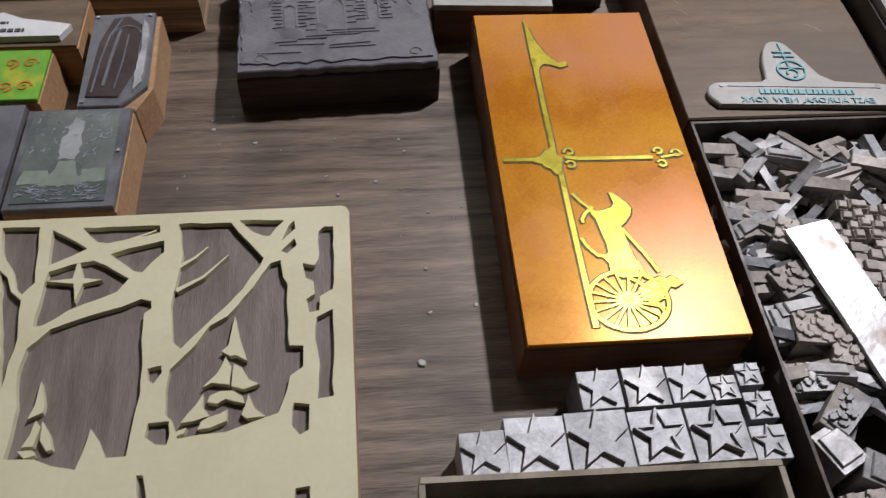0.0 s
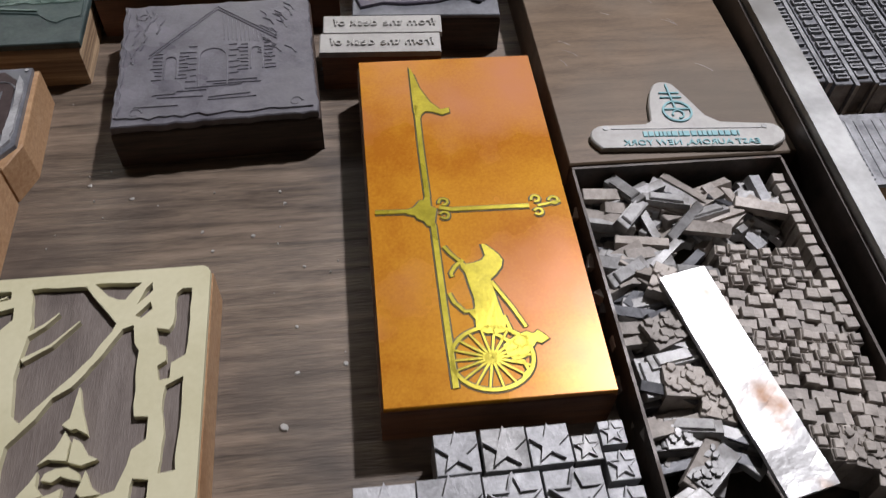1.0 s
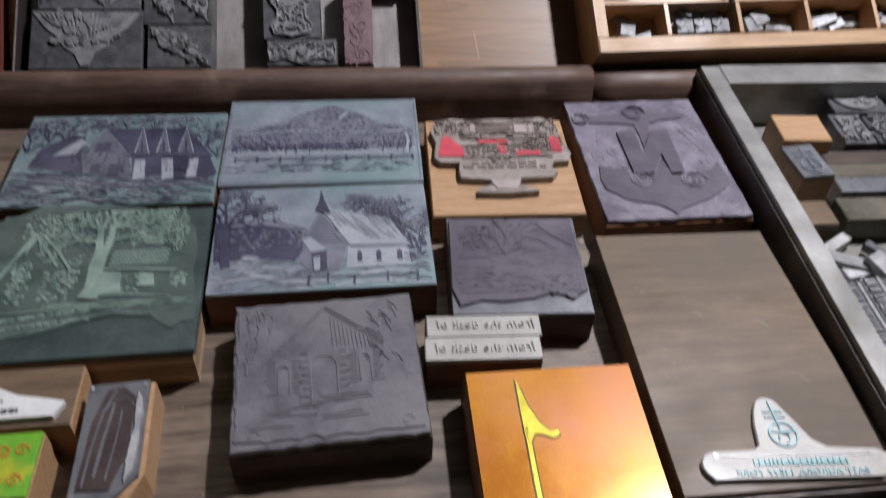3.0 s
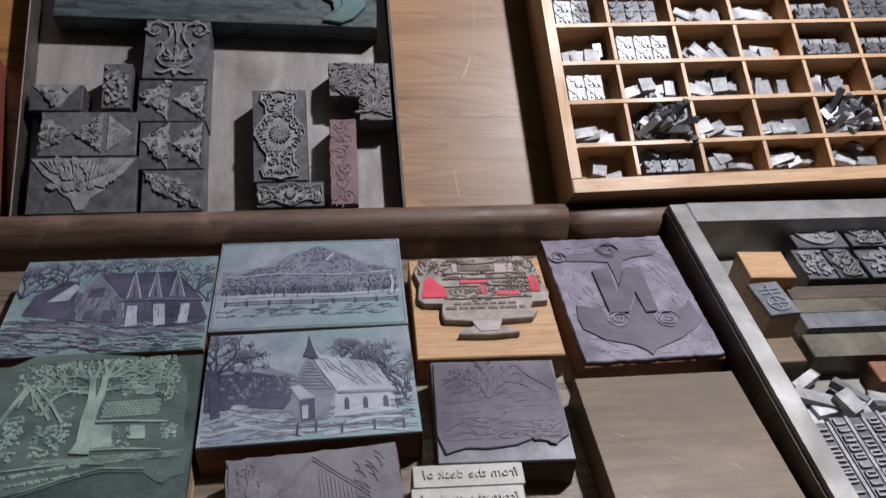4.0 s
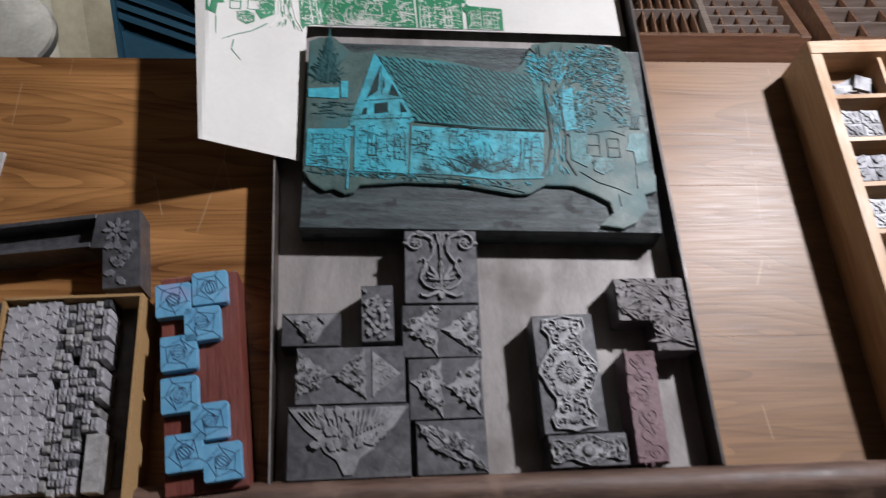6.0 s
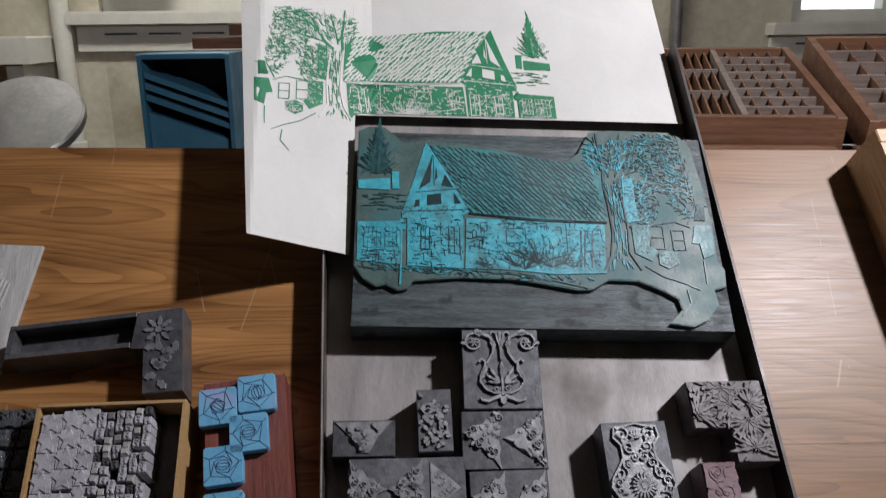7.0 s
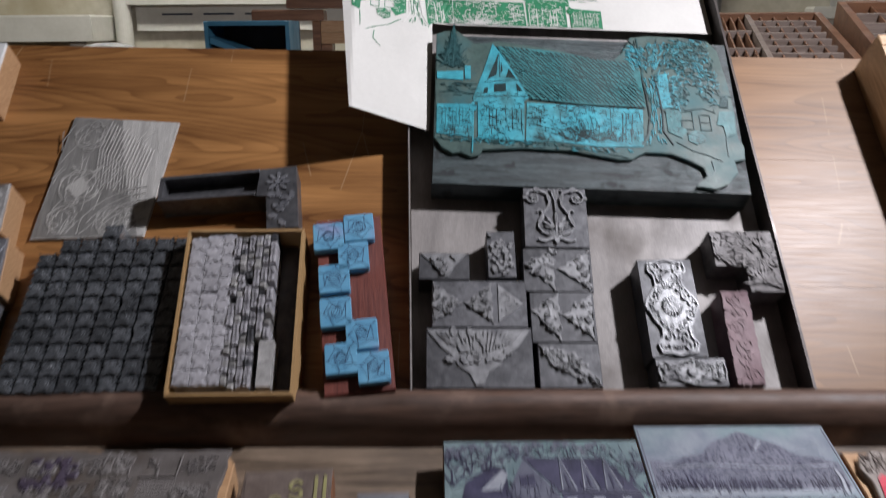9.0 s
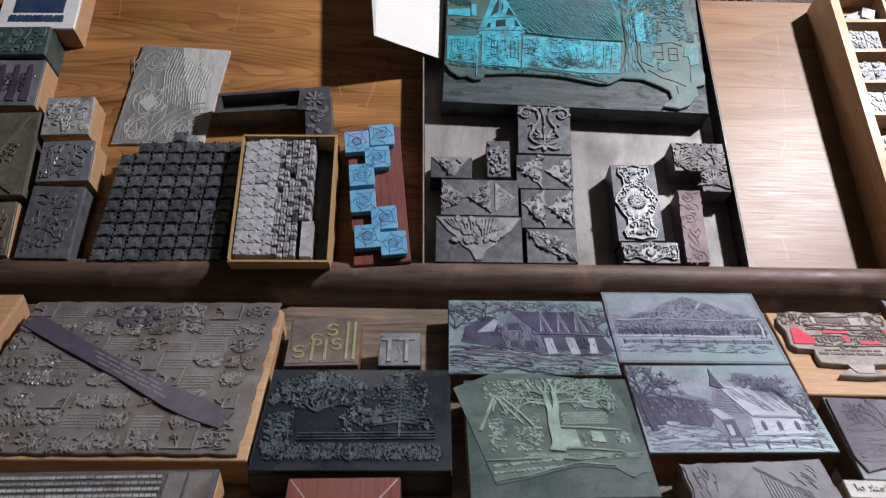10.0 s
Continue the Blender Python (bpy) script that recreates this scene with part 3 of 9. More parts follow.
def bushes(bm, x0, x1, y0, y1, n, r, rng, z0, z1):
    for i in range(n):
        blob(bm, rng.uniform(x0, x1), rng.uniform(y0, y1), r * rng.uniform(0.5, 1.3), z0, z1, rng, 6, 0.8)


def fence(bm, x0, x1, y, h, n, z0, z1, rng):
    for i in range(n):
        x = x0 + (x1 - x0) * i / (n - 1)
        stroke(bm, [(x, y - h / 2), (x + rng.uniform(-1, 1) * h * 0.15, y + h / 2)], h * 0.3, z0, z1)
    for k in (-0.15, 0.25):
        stroke(bm, [(x0 + (x1 - x0) * i / 8, y + h * (k + rng.uniform(-0.08, 0.08))) for i in range(9)], h * 0.14, z0, z1)


def window(bm, x, y, w, h, z0, z1):
    for a, b in (((x - w / 2, y), (x + w / 2, y)), ((x - w / 2, y + h), (x + w / 2, y + h)), ((x - w / 2, y), (x - w / 2, y + h)), ((x + w / 2, y), (x + w / 2, y + h)), ((x, y), (x, y + h)), ((x - w / 2, y + h / 2), (x + w / 2, y + h / 2))):
        stroke(bm, [a, b], w * 0.13, z0, z1)


def scroll(bm, x, y, r, turn, hand, z0, z1, w):
    """A spiral with a leaf at its outer end."""
    pts = [(x + r * (1 - k / 18) * math.cos(radians(turn + hand * k * 32)), y + r * (1 - k / 18) * math.sin(radians(turn + hand * k * 32))) for k in range(16)]
    stroke(bm, pts, w, z0, z1, w * 0.6)


def leaf_shape(bm, x, y, l, a, z0, z1, fat=0.32):
    pts = [(0, 0), (0.3, fat), (0.55, fat * 0.75), (0.7, fat * 0.95), (1, 0), (0.7, -fat * 0.95), (0.55, -fat * 0.75), (0.3, -fat)]
    prism(bm, [(x + l * (px * math.cos(a) - py * math.sin(a)), y + l * (px * math.sin(a) + py * math.cos(a))) for px, py in pts], z0, z1, l * 0.05)


def rosette(bm, x, y, r, n, z0, z1):
    for i in range(n):
        leaf_shape(bm, x + r * 0.2 * math.cos(6.283 * i / n), y + r * 0.2 * math.sin(6.283 * i / n), r * 0.8, 6.283 * i / n, z0, z1, 0.2)
    prism(bm, arc(x, y, r * 0.22, 0, 330, 11), z0, z1 + r * 0.04)


def letters(bm, body, x0, x1, y, h, z0, z1):
    """Raised lettering in mirror writing, as a printer's line is cut."""
    curve = bpy.data.curves.new("lettering", "FONT")
    curve.body, curve.size, curve.extrude, curve.resolution_u = body, 1.0, 0.5, 2
    temp = bpy.data.objects.new("lettering", curve)
    me = temp.to_mesh()
    n = len(bm.verts)
    bm.from_mesh(me)
    temp.to_mesh_clear()
    bpy.data.objects.remove(temp)
    bpy.data.curves.remove(curve)
    vs = list(bm.verts)[n:]
    lo, hi = min(v.co.x for v in vs), max(v.co.x for v in vs)
    for v in vs:
        v.co = (x1 - (x1 - x0) * (v.co.x - lo) / (hi - lo), y + h * v.co.y, z0 + (z1 - z0) * (v.co.z + 0.5))
    bmesh.ops.remove_doubles(bm, verts=vs, dist=1e-6)


def bars(bm, x0, x1, y, h, n, z0, z1, rng):
    """A line of writing as plain bars."""
    x = x0
    while x < x1:
        l = (x1 - x0) / n * rng.uniform(0.5, 1.2)
        slab(bm, x, min(x + l * 0.8, x1), y, y + h, z0, z1, 0.0001)
        x += l


# ---- lower bench: the large blocks ----
rng = random.Random(3)
copper = thing("copper_plate_block", spot(TABLE, (0.079, 0.2428), radians(-0.6)), "heat-tinted copper plate with a yellow etched weathervane on a wooden block", "printing block", "letterpress printing blocks")
bm = bmesh.new()
slab(bm, -0.0425, 0.0420, -0.0920, 0.0915, 0, 0.0222, 0.001)
part("wooden_base", bm, "block_red", copper, "stained brown wooden base")
bm = bmesh.new()
slab(bm, -0.0415, 0.0415, -0.092, 0.092, 0.0228, 0.0250, 0.0004)
part("copper_plate", bm, "copper", copper, "mirror-bright orange copper plate")


def vane(bm, grow, z0, z1):
    """The weathervane: spear, bar with scrolls, a horse and a cart wheel."""
    g = grow

    def shape(pts):
        cut_sheet(bm, swollen(pts, g / 2) if g else pts, [], z0, z1)
    stroke(bm, [(-0.0166, 0.0591), (-0.0170, 0.0300), (-0.0169, 0.0029)], 0.0026 + g, z0, z1)
    stroke(bm, [(-0.0160, -0.0114), (-0.0160, -0.0508), (-0.0157, -0.0863)], 0.0026 + g, z0, z1)
    shape([(-0.0177, 0.0864), (-0.0160, 0.0805), (-0.0140, 0.0706), (-0.0101, 0.0610), (-0.0059, 0.0557), (-0.0019, 0.0565), (-0.0018, 0.0535), (-0.0053, 0.0522), (-0.0095, 0.0544), (-0.0128, 0.0550), (-0.0148, 0.0529), (-0.0164, 0.0471), (-0.0180, 0.0554), (-0.0179, 0.0709)])
    stroke(bm, [(-0.0391, -0.0037), (-0.0256, -0.0042)], 0.0024 + g, z0, z1)
    stroke(bm, [(-0.0082, -0.0044), (0.0248, -0.0049)], 0.0024 + g, z0, z1)
    shape([(-0.0177, 0.0048), (-0.0160, 0.0028), (-0.0160, -0.0022), (-0.0138, -0.0036), (-0.0146, -0.0072), (-0.0157, -0.0132), (-0.0184, -0.0124), (-0.0196, -0.0099), (-0.0222, -0.0084), (-0.0230, -0.0066), (-0.0262, -0.0057), (-0.0260, -0.0033), (-0.0231, -0.0023), (-0.0204, 0.0012), (-0.0184, 0.0017)])
    for (x, y), r, a in (((-0.0106, -0.0002), 0.0020, 200), ((-0.0109, -0.0075), 0.0020, 160), ((0.0281, -0.0014), 0.0019, 200), ((0.0282, -0.0086), 0.0019, 160), ((0.0356, -0.0029), 0.0021, 180)):
        stroke(bm, arc(x, y, r, a, a - 320, 14, r * 0.75), 0.0013 + g, z0, z1)
    stroke(bm, [(-0.0128, -0.0031), (-0.0073, -0.0045)], 0.0022 + g, z0, z1)
    stroke(bm, [(0.0284, -0.0052), (0.0384, -0.0034)], 0.0014 + g, z0, z1)
    shape([(0.0019, -0.0234), (0.0037, -0.0241), (0.0060, -0.0266), (0.0080, -0.0291), (0.0093, -0.0320), (0.0084, -0.0353), (0.0056, -0.0389), (0.0033, -0.0409), (0.0037, -0.0452), (0.0047, -0.0531), (0.0061, -0.0609), (0.0050, -0.0652), (-0.0014, -0.0652), (-0.0053, -0.0628), (-0.0051, -0.0584), (-0.0069, -0.0557), (-0.0044, -0.0534), (-0.0043, -0.0492), (-0.0054, -0.0425), (-0.0062, -0.0368), (-0.0075, -0.0345), (-0.0077, -0.0311), (-0.0053, -0.0330), (-0.0020, -0.0325), (0.0013, -0.0313), (0.0027, -0.0292)])
    for pts in ([(-0.0131, -0.0233), (-0.0107, -0.0275), (-0.0073, -0.0317)], [(-0.0063, -0.0307), (-0.0098, -0.0337), (-0.0118, -0.0369), (-0.0113, -0.0385)], [(-0.0135, -0.0461), (-0.0120, -0.0504), (-0.0085, -0.0548), (-0.0042, -0.0549)], [(0.0033, -0.0419), (0.0095, -0.0543), (0.0133, -0.0635)], [(0.0057, -0.0578), (0.0077, -0.0655), (0.0135, -0.0684)], [(0.0008, -0.0649), (0.0060, -0.0692), (0.0107, -0.0725)], [(0.0057, -0.0773), (0.0098, -0.0777), (0.0111, -0.0813), (0.0089, -0.0840)]):
        stroke(bm, pts, 0.0018 + g, z0, z1, 0.0015 + g)
    shape([(0.0096, -0.0666), (0.0130, -0.0655), (0.0154, -0.0667), (0.0173, -0.0653), (0.0191, -0.0670), (0.0209, -0.0691), (0.0178, -0.0708), (0.0160, -0.0701), (0.0138, -0.0728), (0.0112, -0.0759), (0.0078, -0.0775), (0.0046, -0.0753), (0.0037, -0.0705), (0.0066, -0.0683)])
    (wx, wy), r = (-0.0012, -0.0753), 0.0150
    sq = 0.86
    stroke(bm, [(x, wy + (y - wy) * sq) for x, y in arc(wx, wy, r, 0, 360, 36)], 0.0018 + g, z0, z1)
    for i in range(18):
        a = radians(20.0 * i)
        stroke(bm, [(wx, wy), (wx + r * math.cos(a), wy + r * sq * math.sin(a))], 0.0013 + g * 0.6, z0, z1, 0.0009 + g * 0.6)
    prism(bm, arc(wx, wy, 0.0026 + g, 0, 330, 11), z0, z1)


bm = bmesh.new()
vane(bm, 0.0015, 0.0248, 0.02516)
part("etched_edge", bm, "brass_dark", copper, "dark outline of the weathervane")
bm = bmesh.new()
vane(bm, 0.0, 0.0249, 0.0256)
part("weathervane_figure", bm, "brass", copper, "yellow etched weathervane with a horse and wheel")

dark, w, d, z = printing_block("lino_block", TABLE, ((-0.075, 0.300), (0.018, 0.303), (0.0175, 0.393), (-0.0765, 0.389)), 0.0238, "block_dark", "lino_dark", 0.004,
                               "dark grey carved lino barn block on dark wood", rng=rng)
bm = bmesh.new()
zl, zh = z - 0.0003, z + 0.0005
for off in (0.0, 0.0022):
    stroke(bm, [(-w * 0.34, d * 0.02 + off), (w * 0.0, d * 0.42 + off), (w * 0.31, d * 0.12 + off)], 0.0008, zl, zh)
for cx, cy, hw, hh in ((-0.23, -0.06, 0.030, 0.10), (-0.02, -0.08, 0.070, 0.16), (0.20, -0.02, 0.030, 0.10)):
    stroke(bm, [(w * (cx - hw), d * (cy - hh))] + arc(w * cx, d * (cy + hh * 0.5), w * hw, 180, 0, 8) + [(w * (cx + hw), d * (cy - hh))], 0.0008, zl, zh)
    for side in (-1, 1):
        for k in range(8):
            x = w * (cx + side * (hw + 0.012))
            y = d * (cy - hh + 0.30 * hh * k)
            stroke(bm, [(x, y), (x + side * w * rng.uniform(0.03, 0.06), y + rng.uniform(-0.0003, 0.0003))], 0.0007, zl, zh, 0.0003)
for k in range(12):
    x = w * (0.03 + 0.022 * k)
    stroke(bm, [(x, d * (0.36 - 0.020 * k)), (x + 0.0006, d * (0.14 - 0.004 * k))], 0.0007, zl, zh, 0.0003)
for k in range(9):
    y = d * (-0.20 - 0.02 * k)
    x = rng.uniform(-0.4, 0.0) * w
    stroke(bm, [(x, y), (x + w * rng.uniform(0.1, 0.25), y + rng.uniform(-0.001, 0.001))], 0.0007, zl, zh, 0.0003)
for i in range(34):
    left = i % 2
    x, y = (rng.uniform(-0.44, -0.28) if left else rng.uniform(0.24, 0.43)) * w, rng.uniform(-0.05, 0.40) * d
    a = rng.uniform(1.1, 1.5) if left else rng.uniform(1.7, 2.3)
    stroke(bm, [(x, y), (x + 0.004 * math.cos(a), y + 0.004 * math.sin(a)), (x + 0.008 * math.cos(a + 0.3), y + 0.008 * math.sin(a + 0.3))], 0.0009, zl, zh, 0.0003)
stroke(bm, [(-w / 2 + 0.003 + i * (w - 0.006) / 24, -d / 2 + 0.005 + rng.uniform(-0.0012, 0.0012)) for i in range(25)], 0.0014, z - 0.0003, z + 0.0009)
stroke(bm, [(-w / 2 + 0.003 + rng.uniform(-0.0008, 0.0008), -d / 2 + 0.006 + i * (d - 0.01) / 20) for i in range(21)], 0.0012, z - 0.0003, z + 0.0008)
for x, y in ((0.036, -0.036), (-0.036, -0.036), (-0.036, 0.034)):
    stroke(bm, arc(x, y, 0.0032, 0, 300, 12, 0.0016), 0.0009, z - 0.0003, z + 0.0004)
part("carved_picture", bm, "lino_dark", dark)

cream = thing("paper_cut_block", spot(TABLE, (-0.122, 0.137)), "cream woodland picture cut over grey-brown ground on wood", "printing block", "letterpress printing blocks")
w, d = 0.194, 0.165
bm = bmesh.new()
slab(bm, -w / 2, w / 2, -d / 2, d / 2, 0, 0.020, 0.0008)
part("wooden_base", bm, "block_tan", cream)
bm = bmesh.new()
slab(bm, -w / 2 + 0.001, w / 2 - 0.001, -d / 2 + 0.001, d / 2 - 0.001, 0.020, 0.0222, 0.0003)
part("cut_ground", bm, "mud", cream, "grey-brown gouged ground")
z0, z1 = 0.0220, 0.0248
T = d / 2
R = w / 2
# the sky and the shade between the trunks, cut away from the cream sheet
openings = [
    [(0.0908, 0.0725), (0.0904, 0.0435), (0.0858, 0.0403), (0.0854, 0.0345), (0.0818, 0.0338), (0.0805, 0.0397), (0.0832, 0.0415), (0.0830, 0.0470), (0.0800, 0.0487), (0.0790, 0.0555), (0.0834, 0.0541), (0.0849, 0.0566), (0.0849, 0.0701), (0.0869, 0.0722)],
    [(0.0903, 0.0347), (0.0898, 0.0002), (0.0845, -0.0006), (0.0853, 0.0134), (0.0838, 0.0225), (0.0842, 0.0318)],
    [(0.0759, -0.0037), (0.0770, -0.0017), (0.0819, -0.0025), (0.0815, -0.0113), (0.0786, -0.0131), (0.0758, -0.0093)],
    [(0.0774, -0.0310), (0.0820, -0.0303), (0.0822, -0.0383), (0.0770, -0.0379)], [(0.0279, -0.0228), (0.0303, -0.0229), (0.0327, -0.0343), (0.0303, -0.0341)],
    [(0.0293, -0.0054), (0.0361, -0.0051), (0.0369, -0.0099), (0.0365, -0.0130), (0.0328, -0.0131), (0.0290, -0.0103)], [(0.0272, 0.0150), (0.0315, 0.0155), (0.0323, 0.0129), (0.0298, 0.0088), (0.0277, 0.0107)],
]
openings += [
    [(0.0709, 0.0575), (0.0717, 0.0498), (0.0735, 0.0466), (0.0746, 0.0204), (0.0794, 0.0201), (0.0799, 0.0120), (0.0755, 0.0087), (0.0743, 0.0035), (0.0717, -0.0050), (0.0675, -0.0063), (0.0549, -0.0103), (0.0463, -0.0106), (0.0392, -0.0116), (0.0371, -0.0050), (0.0348, -0.0028), (0.0338, 0.0064), (0.0345, 0.0138), (0.0422, 0.0231), (0.0465, 0.0301), (0.0525, 0.0339), (0.0581, 0.0412), (0.0638, 0.0508), (0.0674, 0.0562)],
    [(-0.0150, 0.0254), (-0.0079, 0.0325), (0.0029, 0.0369), (0.0150, 0.0403), (0.0215, 0.0432), (0.0252, 0.0425), (0.0259, 0.0395), (0.0234, 0.0373), (0.0236, 0.0267), (0.0252, 0.0166), (0.0255, 0.0050), (0.0245, -0.0070), (0.0242, -0.0158), (0.0177, -0.0164), (0.0146, -0.0097), (0.0118, -0.0057), (0.0108, -0.0127), (0.0091, -0.0191), (0.0016, -0.0174), (-0.0044, -0.0147), (-0.0138, -0.0145), (-0.0130, -0.0061), (-0.0137, 0.0038), (-0.0156, 0.0163)],
]
openings += [
    [(-0.0150, 0.0768), (-0.0010, 0.0674), (-0.0060, 0.0640), (-0.0141, 0.0604), (-0.0145, 0.0682)], [(-0.0137, 0.0574), (-0.0050, 0.0606), (0.0025, 0.0619), (0.0160, 0.0524), (0.0122, 0.0467), (-0.0035, 0.0401), (-0.0112, 0.0346), (-0.0144, 0.0339)],
    [(-0.0041, 0.0772), (0.0249, 0.0768), (0.0248, 0.0732), (0.0059, 0.0690), (0.0020, 0.0703)], [(0.0066, 0.0648), (0.0271, 0.0696), (0.0273, 0.0640), (0.0201, 0.0552), (0.0172, 0.0559)],
    [(0.0318, 0.0772), (0.0512, 0.0768), (0.0586, 0.0663), (0.0642, 0.0590), (0.0633, 0.0554), (0.0575, 0.0452), (0.0519, 0.0380), (0.0445, 0.0303), (0.0375, 0.0217), (0.0343, 0.0250), (0.0326, 0.0400), (0.0332, 0.0498), (0.0341, 0.0625)],
]
openings += [
    [(0.0546, 0.0772), (0.0716, 0.0767), (0.0666, 0.0690), (0.0638, 0.0697), (0.0598, 0.0716)], [(0.0757, 0.0765), (0.0760, 0.0720), (0.0711, 0.0666), (0.0736, 0.0735)], [(0.0761, 0.0676), (0.0767, 0.0640), (0.0728, 0.0600), (0.0706, 0.0618)],
    [(-0.0341, 0.0793), (-0.0206, 0.0788), (-0.0184, 0.0633), (-0.0172, 0.0531), (-0.0206, 0.0484), (-0.0234, 0.0506), (-0.0263, 0.0587), (-0.0311, 0.0654)], [(-0.0309, 0.0597), (-0.0274, 0.0562), (-0.0249, 0.0499), (-0.0208, 0.0456), (-0.0187, 0.0296), (-0.0201, 0.0104)],
]
bm = bmesh.new()
cut_sheet(bm, [(-R, -T), (R, -T), (R, T - 0.003), (R - 0.001, T - 0.001), (R - 0.003, T), (-R, T)], [worked(h, rng, 0.0045, 0.00035) for h in openings], z0, z1)
part("cream_relief", bm, "cream", cream, "cream raised frame, trunks and branches")
boughs = [
    [(0.0553, 0.0337), (0.0579, 0.0232), (0.0602, 0.0156), (0.0566, 0.0181), (0.0547, 0.0178), (0.0515, 0.0198), (0.0536, 0.0223)],
    [(0.0528, 0.0175), (0.0553, 0.0134), (0.0548, 0.0070), (0.0491, 0.0078), (0.0457, 0.0064), (0.0507, 0.0115)],
    [(0.0562, 0.0148), (0.0588, 0.0131), (0.0613, 0.0082), (0.0648, 0.0063), (0.0600, 0.0049), (0.0554, 0.0065)],
    [(0.0489, 0.0032), (0.0521, 0.0047), (0.0558, 0.0048), (0.0593, 0.0025), (0.0602, -0.0005), (0.0542, 0.0016), (0.0515, 0.0002), (0.0479, 0.0008)],
    [(0.0466, 0.0038), (0.0466, -0.0007), (0.0494, -0.0041), (0.0437, -0.0055), (0.0401, -0.0058)],
    [(0.0616, 0.0027), (0.0637, -0.0028), (0.0675, -0.0055), (0.0612, -0.0058), (0.0597, -0.0043)],
]
boughs += [
    [(0.0548, -0.0023), (0.0547, -0.0063), (0.0494, -0.0085), (0.0458, -0.0086), (0.0465, -0.0059)],
    [(0.0421, -0.0076), (0.0416, -0.0099), (0.0384, -0.0108), (0.0393, -0.0085)],
    [(-0.0075, 0.0124), (-0.0048, 0.0041), (-0.0046, 0.0011), (-0.0073, 0.0001), (-0.0092, -0.0009), (-0.0077, 0.0044)],
    [(-0.0066, -0.0017), (-0.0046, -0.0044), (-0.0059, -0.0105), (-0.0090, -0.0106), (-0.0074, -0.0065)],
    [(-0.0044, -0.0019), (-0.0013, -0.0070), (0.0006, -0.0121), (-0.0013, -0.0127), (-0.0038, -0.0087)],
    [(-0.0101, -0.0120), (-0.0057, -0.0116), (-0.0046, -0.0136), (-0.0079, -0.0144)],
]
for p in boughs:
    bm = bmesh.new()
    cut_sheet(bm, worked(p, rng, 0.003, 0.0002), [], z0, z1 - 0.0001)
    part("pine_bough", bm, "cream", cream)
for pts, a, b in (([(0.0025, 0.0671), (0.0140, 0.0707), (0.0234, 0.0744)], 0.0016, 0.0008), ([(-0.0057, 0.0624), (0.0085, 0.0652), (0.0269, 0.0715)], 0.0020, 0.0014), ([(0.0334, 0.0568), (0.0390, 0.0606), (0.0434, 0.0653)], 0.0022, 0.0006), ([(0.0336, 0.0463), (0.0428, 0.0517), (0.0513, 0.0611)], 0.0022, 0.0006)):
    bm = bmesh.new()
    stroke(bm, pts, a, z0, z1 - 0.0001, b)
    part("twig", bm, "cream", cream)
bm = bmesh.new()
prism(bm, [(-0.0137, 0.0534), (-0.0043, 0.0540), (-0.0034, 0.0628), (-0.0005, 0.0540), (0.0063, 0.0528), (-0.0003, 0.0515), (-0.0018, 0.0438), (-0.0035, 0.0517)], z0, z1 - 0.0001)
part("star", bm, "cream", cream, "four-pointed cream star")


# plain and pictured blocks round them
tri_z = 0.0245
photo, w, d, z = printing_block("etched_plate_block", TABLE, ((-0.159, 0.2245), (-0.117, 0.2245), (-0.116, 0.280), (-0.160, 0.280)), 0.0245, "block_tan", "zinc", 0.003, "grey-green etched fountain plate on a tan block")
bm = bmesh.new()
slab(bm, -w / 2 + 0.003, w / 2 - 0.004, -d / 2 + 0.003, d / 2 - 0.002, z - 0.0002, z + 0.0005)
part("etched_face", bm, "glass_green", photo)
bm = bmesh.new()
for x0, x1 in ((-0.0175, -0.0055), (0.0055, 0.0165)):
    cut_sheet(bm, worked([(x0, -0.015), (x1, -0.0145), (x1 - 0.001, -0.0075), (x0 + 0.001, -0.008)], rng, 0.002, 0.0004), [], z + 0.0004, z + 0.0006)
cut_sheet(bm, worked([(-0.010, -0.016), (0.008, -0.016), (0.004, -0.008), (0.003, -0.003), (-0.003, -0.003), (-0.005, -0.009)], rng, 0.002, 0.0004), [], z + 0.0004, z + 0.00065)
part("etched_figure", bm, "fountain_green", photo)
bm = bmesh.new()
cut_sheet(bm, worked([(-0.004, -0.002), (0.003, -0.002), (0.0045, 0.006), (0.003, 0.013), (0.0035, 0.019), (-0.001, 0.022), (-0.003, 0.014), (-0.0045, 0.006)], rng, 0.002, 0.0009), [], z + 0.0004, z + 0.0007)
for k in range(40):
    blob(bm, rng.gauss(0, 0.0075), rng.uniform(-0.002, 0.022), rng.uniform(0.0002, 0.0007), z + 0.0004, z + 0.0007, rng, 6)
part("etched_plume", bm, "glass_pale", photo, "pale worn plume of the fountain")
bm = bmesh.new()
hatch(bm, -w / 2 + 0.004, w / 2 - 0.006, -d / 2 + 0.004, -0.016, 50, rng, z + 0.0003, z + 0.0008, 0.004, 0.0006)
hatch(bm, -w / 2 + 0.004, w / 2 - 0.006, -0.002, d / 2 - 0.004, 26, rng, z + 0.0003, z + 0.0007, 0.003, 0.0008, 0.7, 0.9)
part("etched_mark", bm, "plate_pale", photo)
bm = bmesh.new()
prism(bm, arc(w / 2 - 0.0022, 0.002, 0.0008, 0, 315, 7), z - 0.0002, z + 0.0008)
part("nail", bm, "lead_bright", photo)

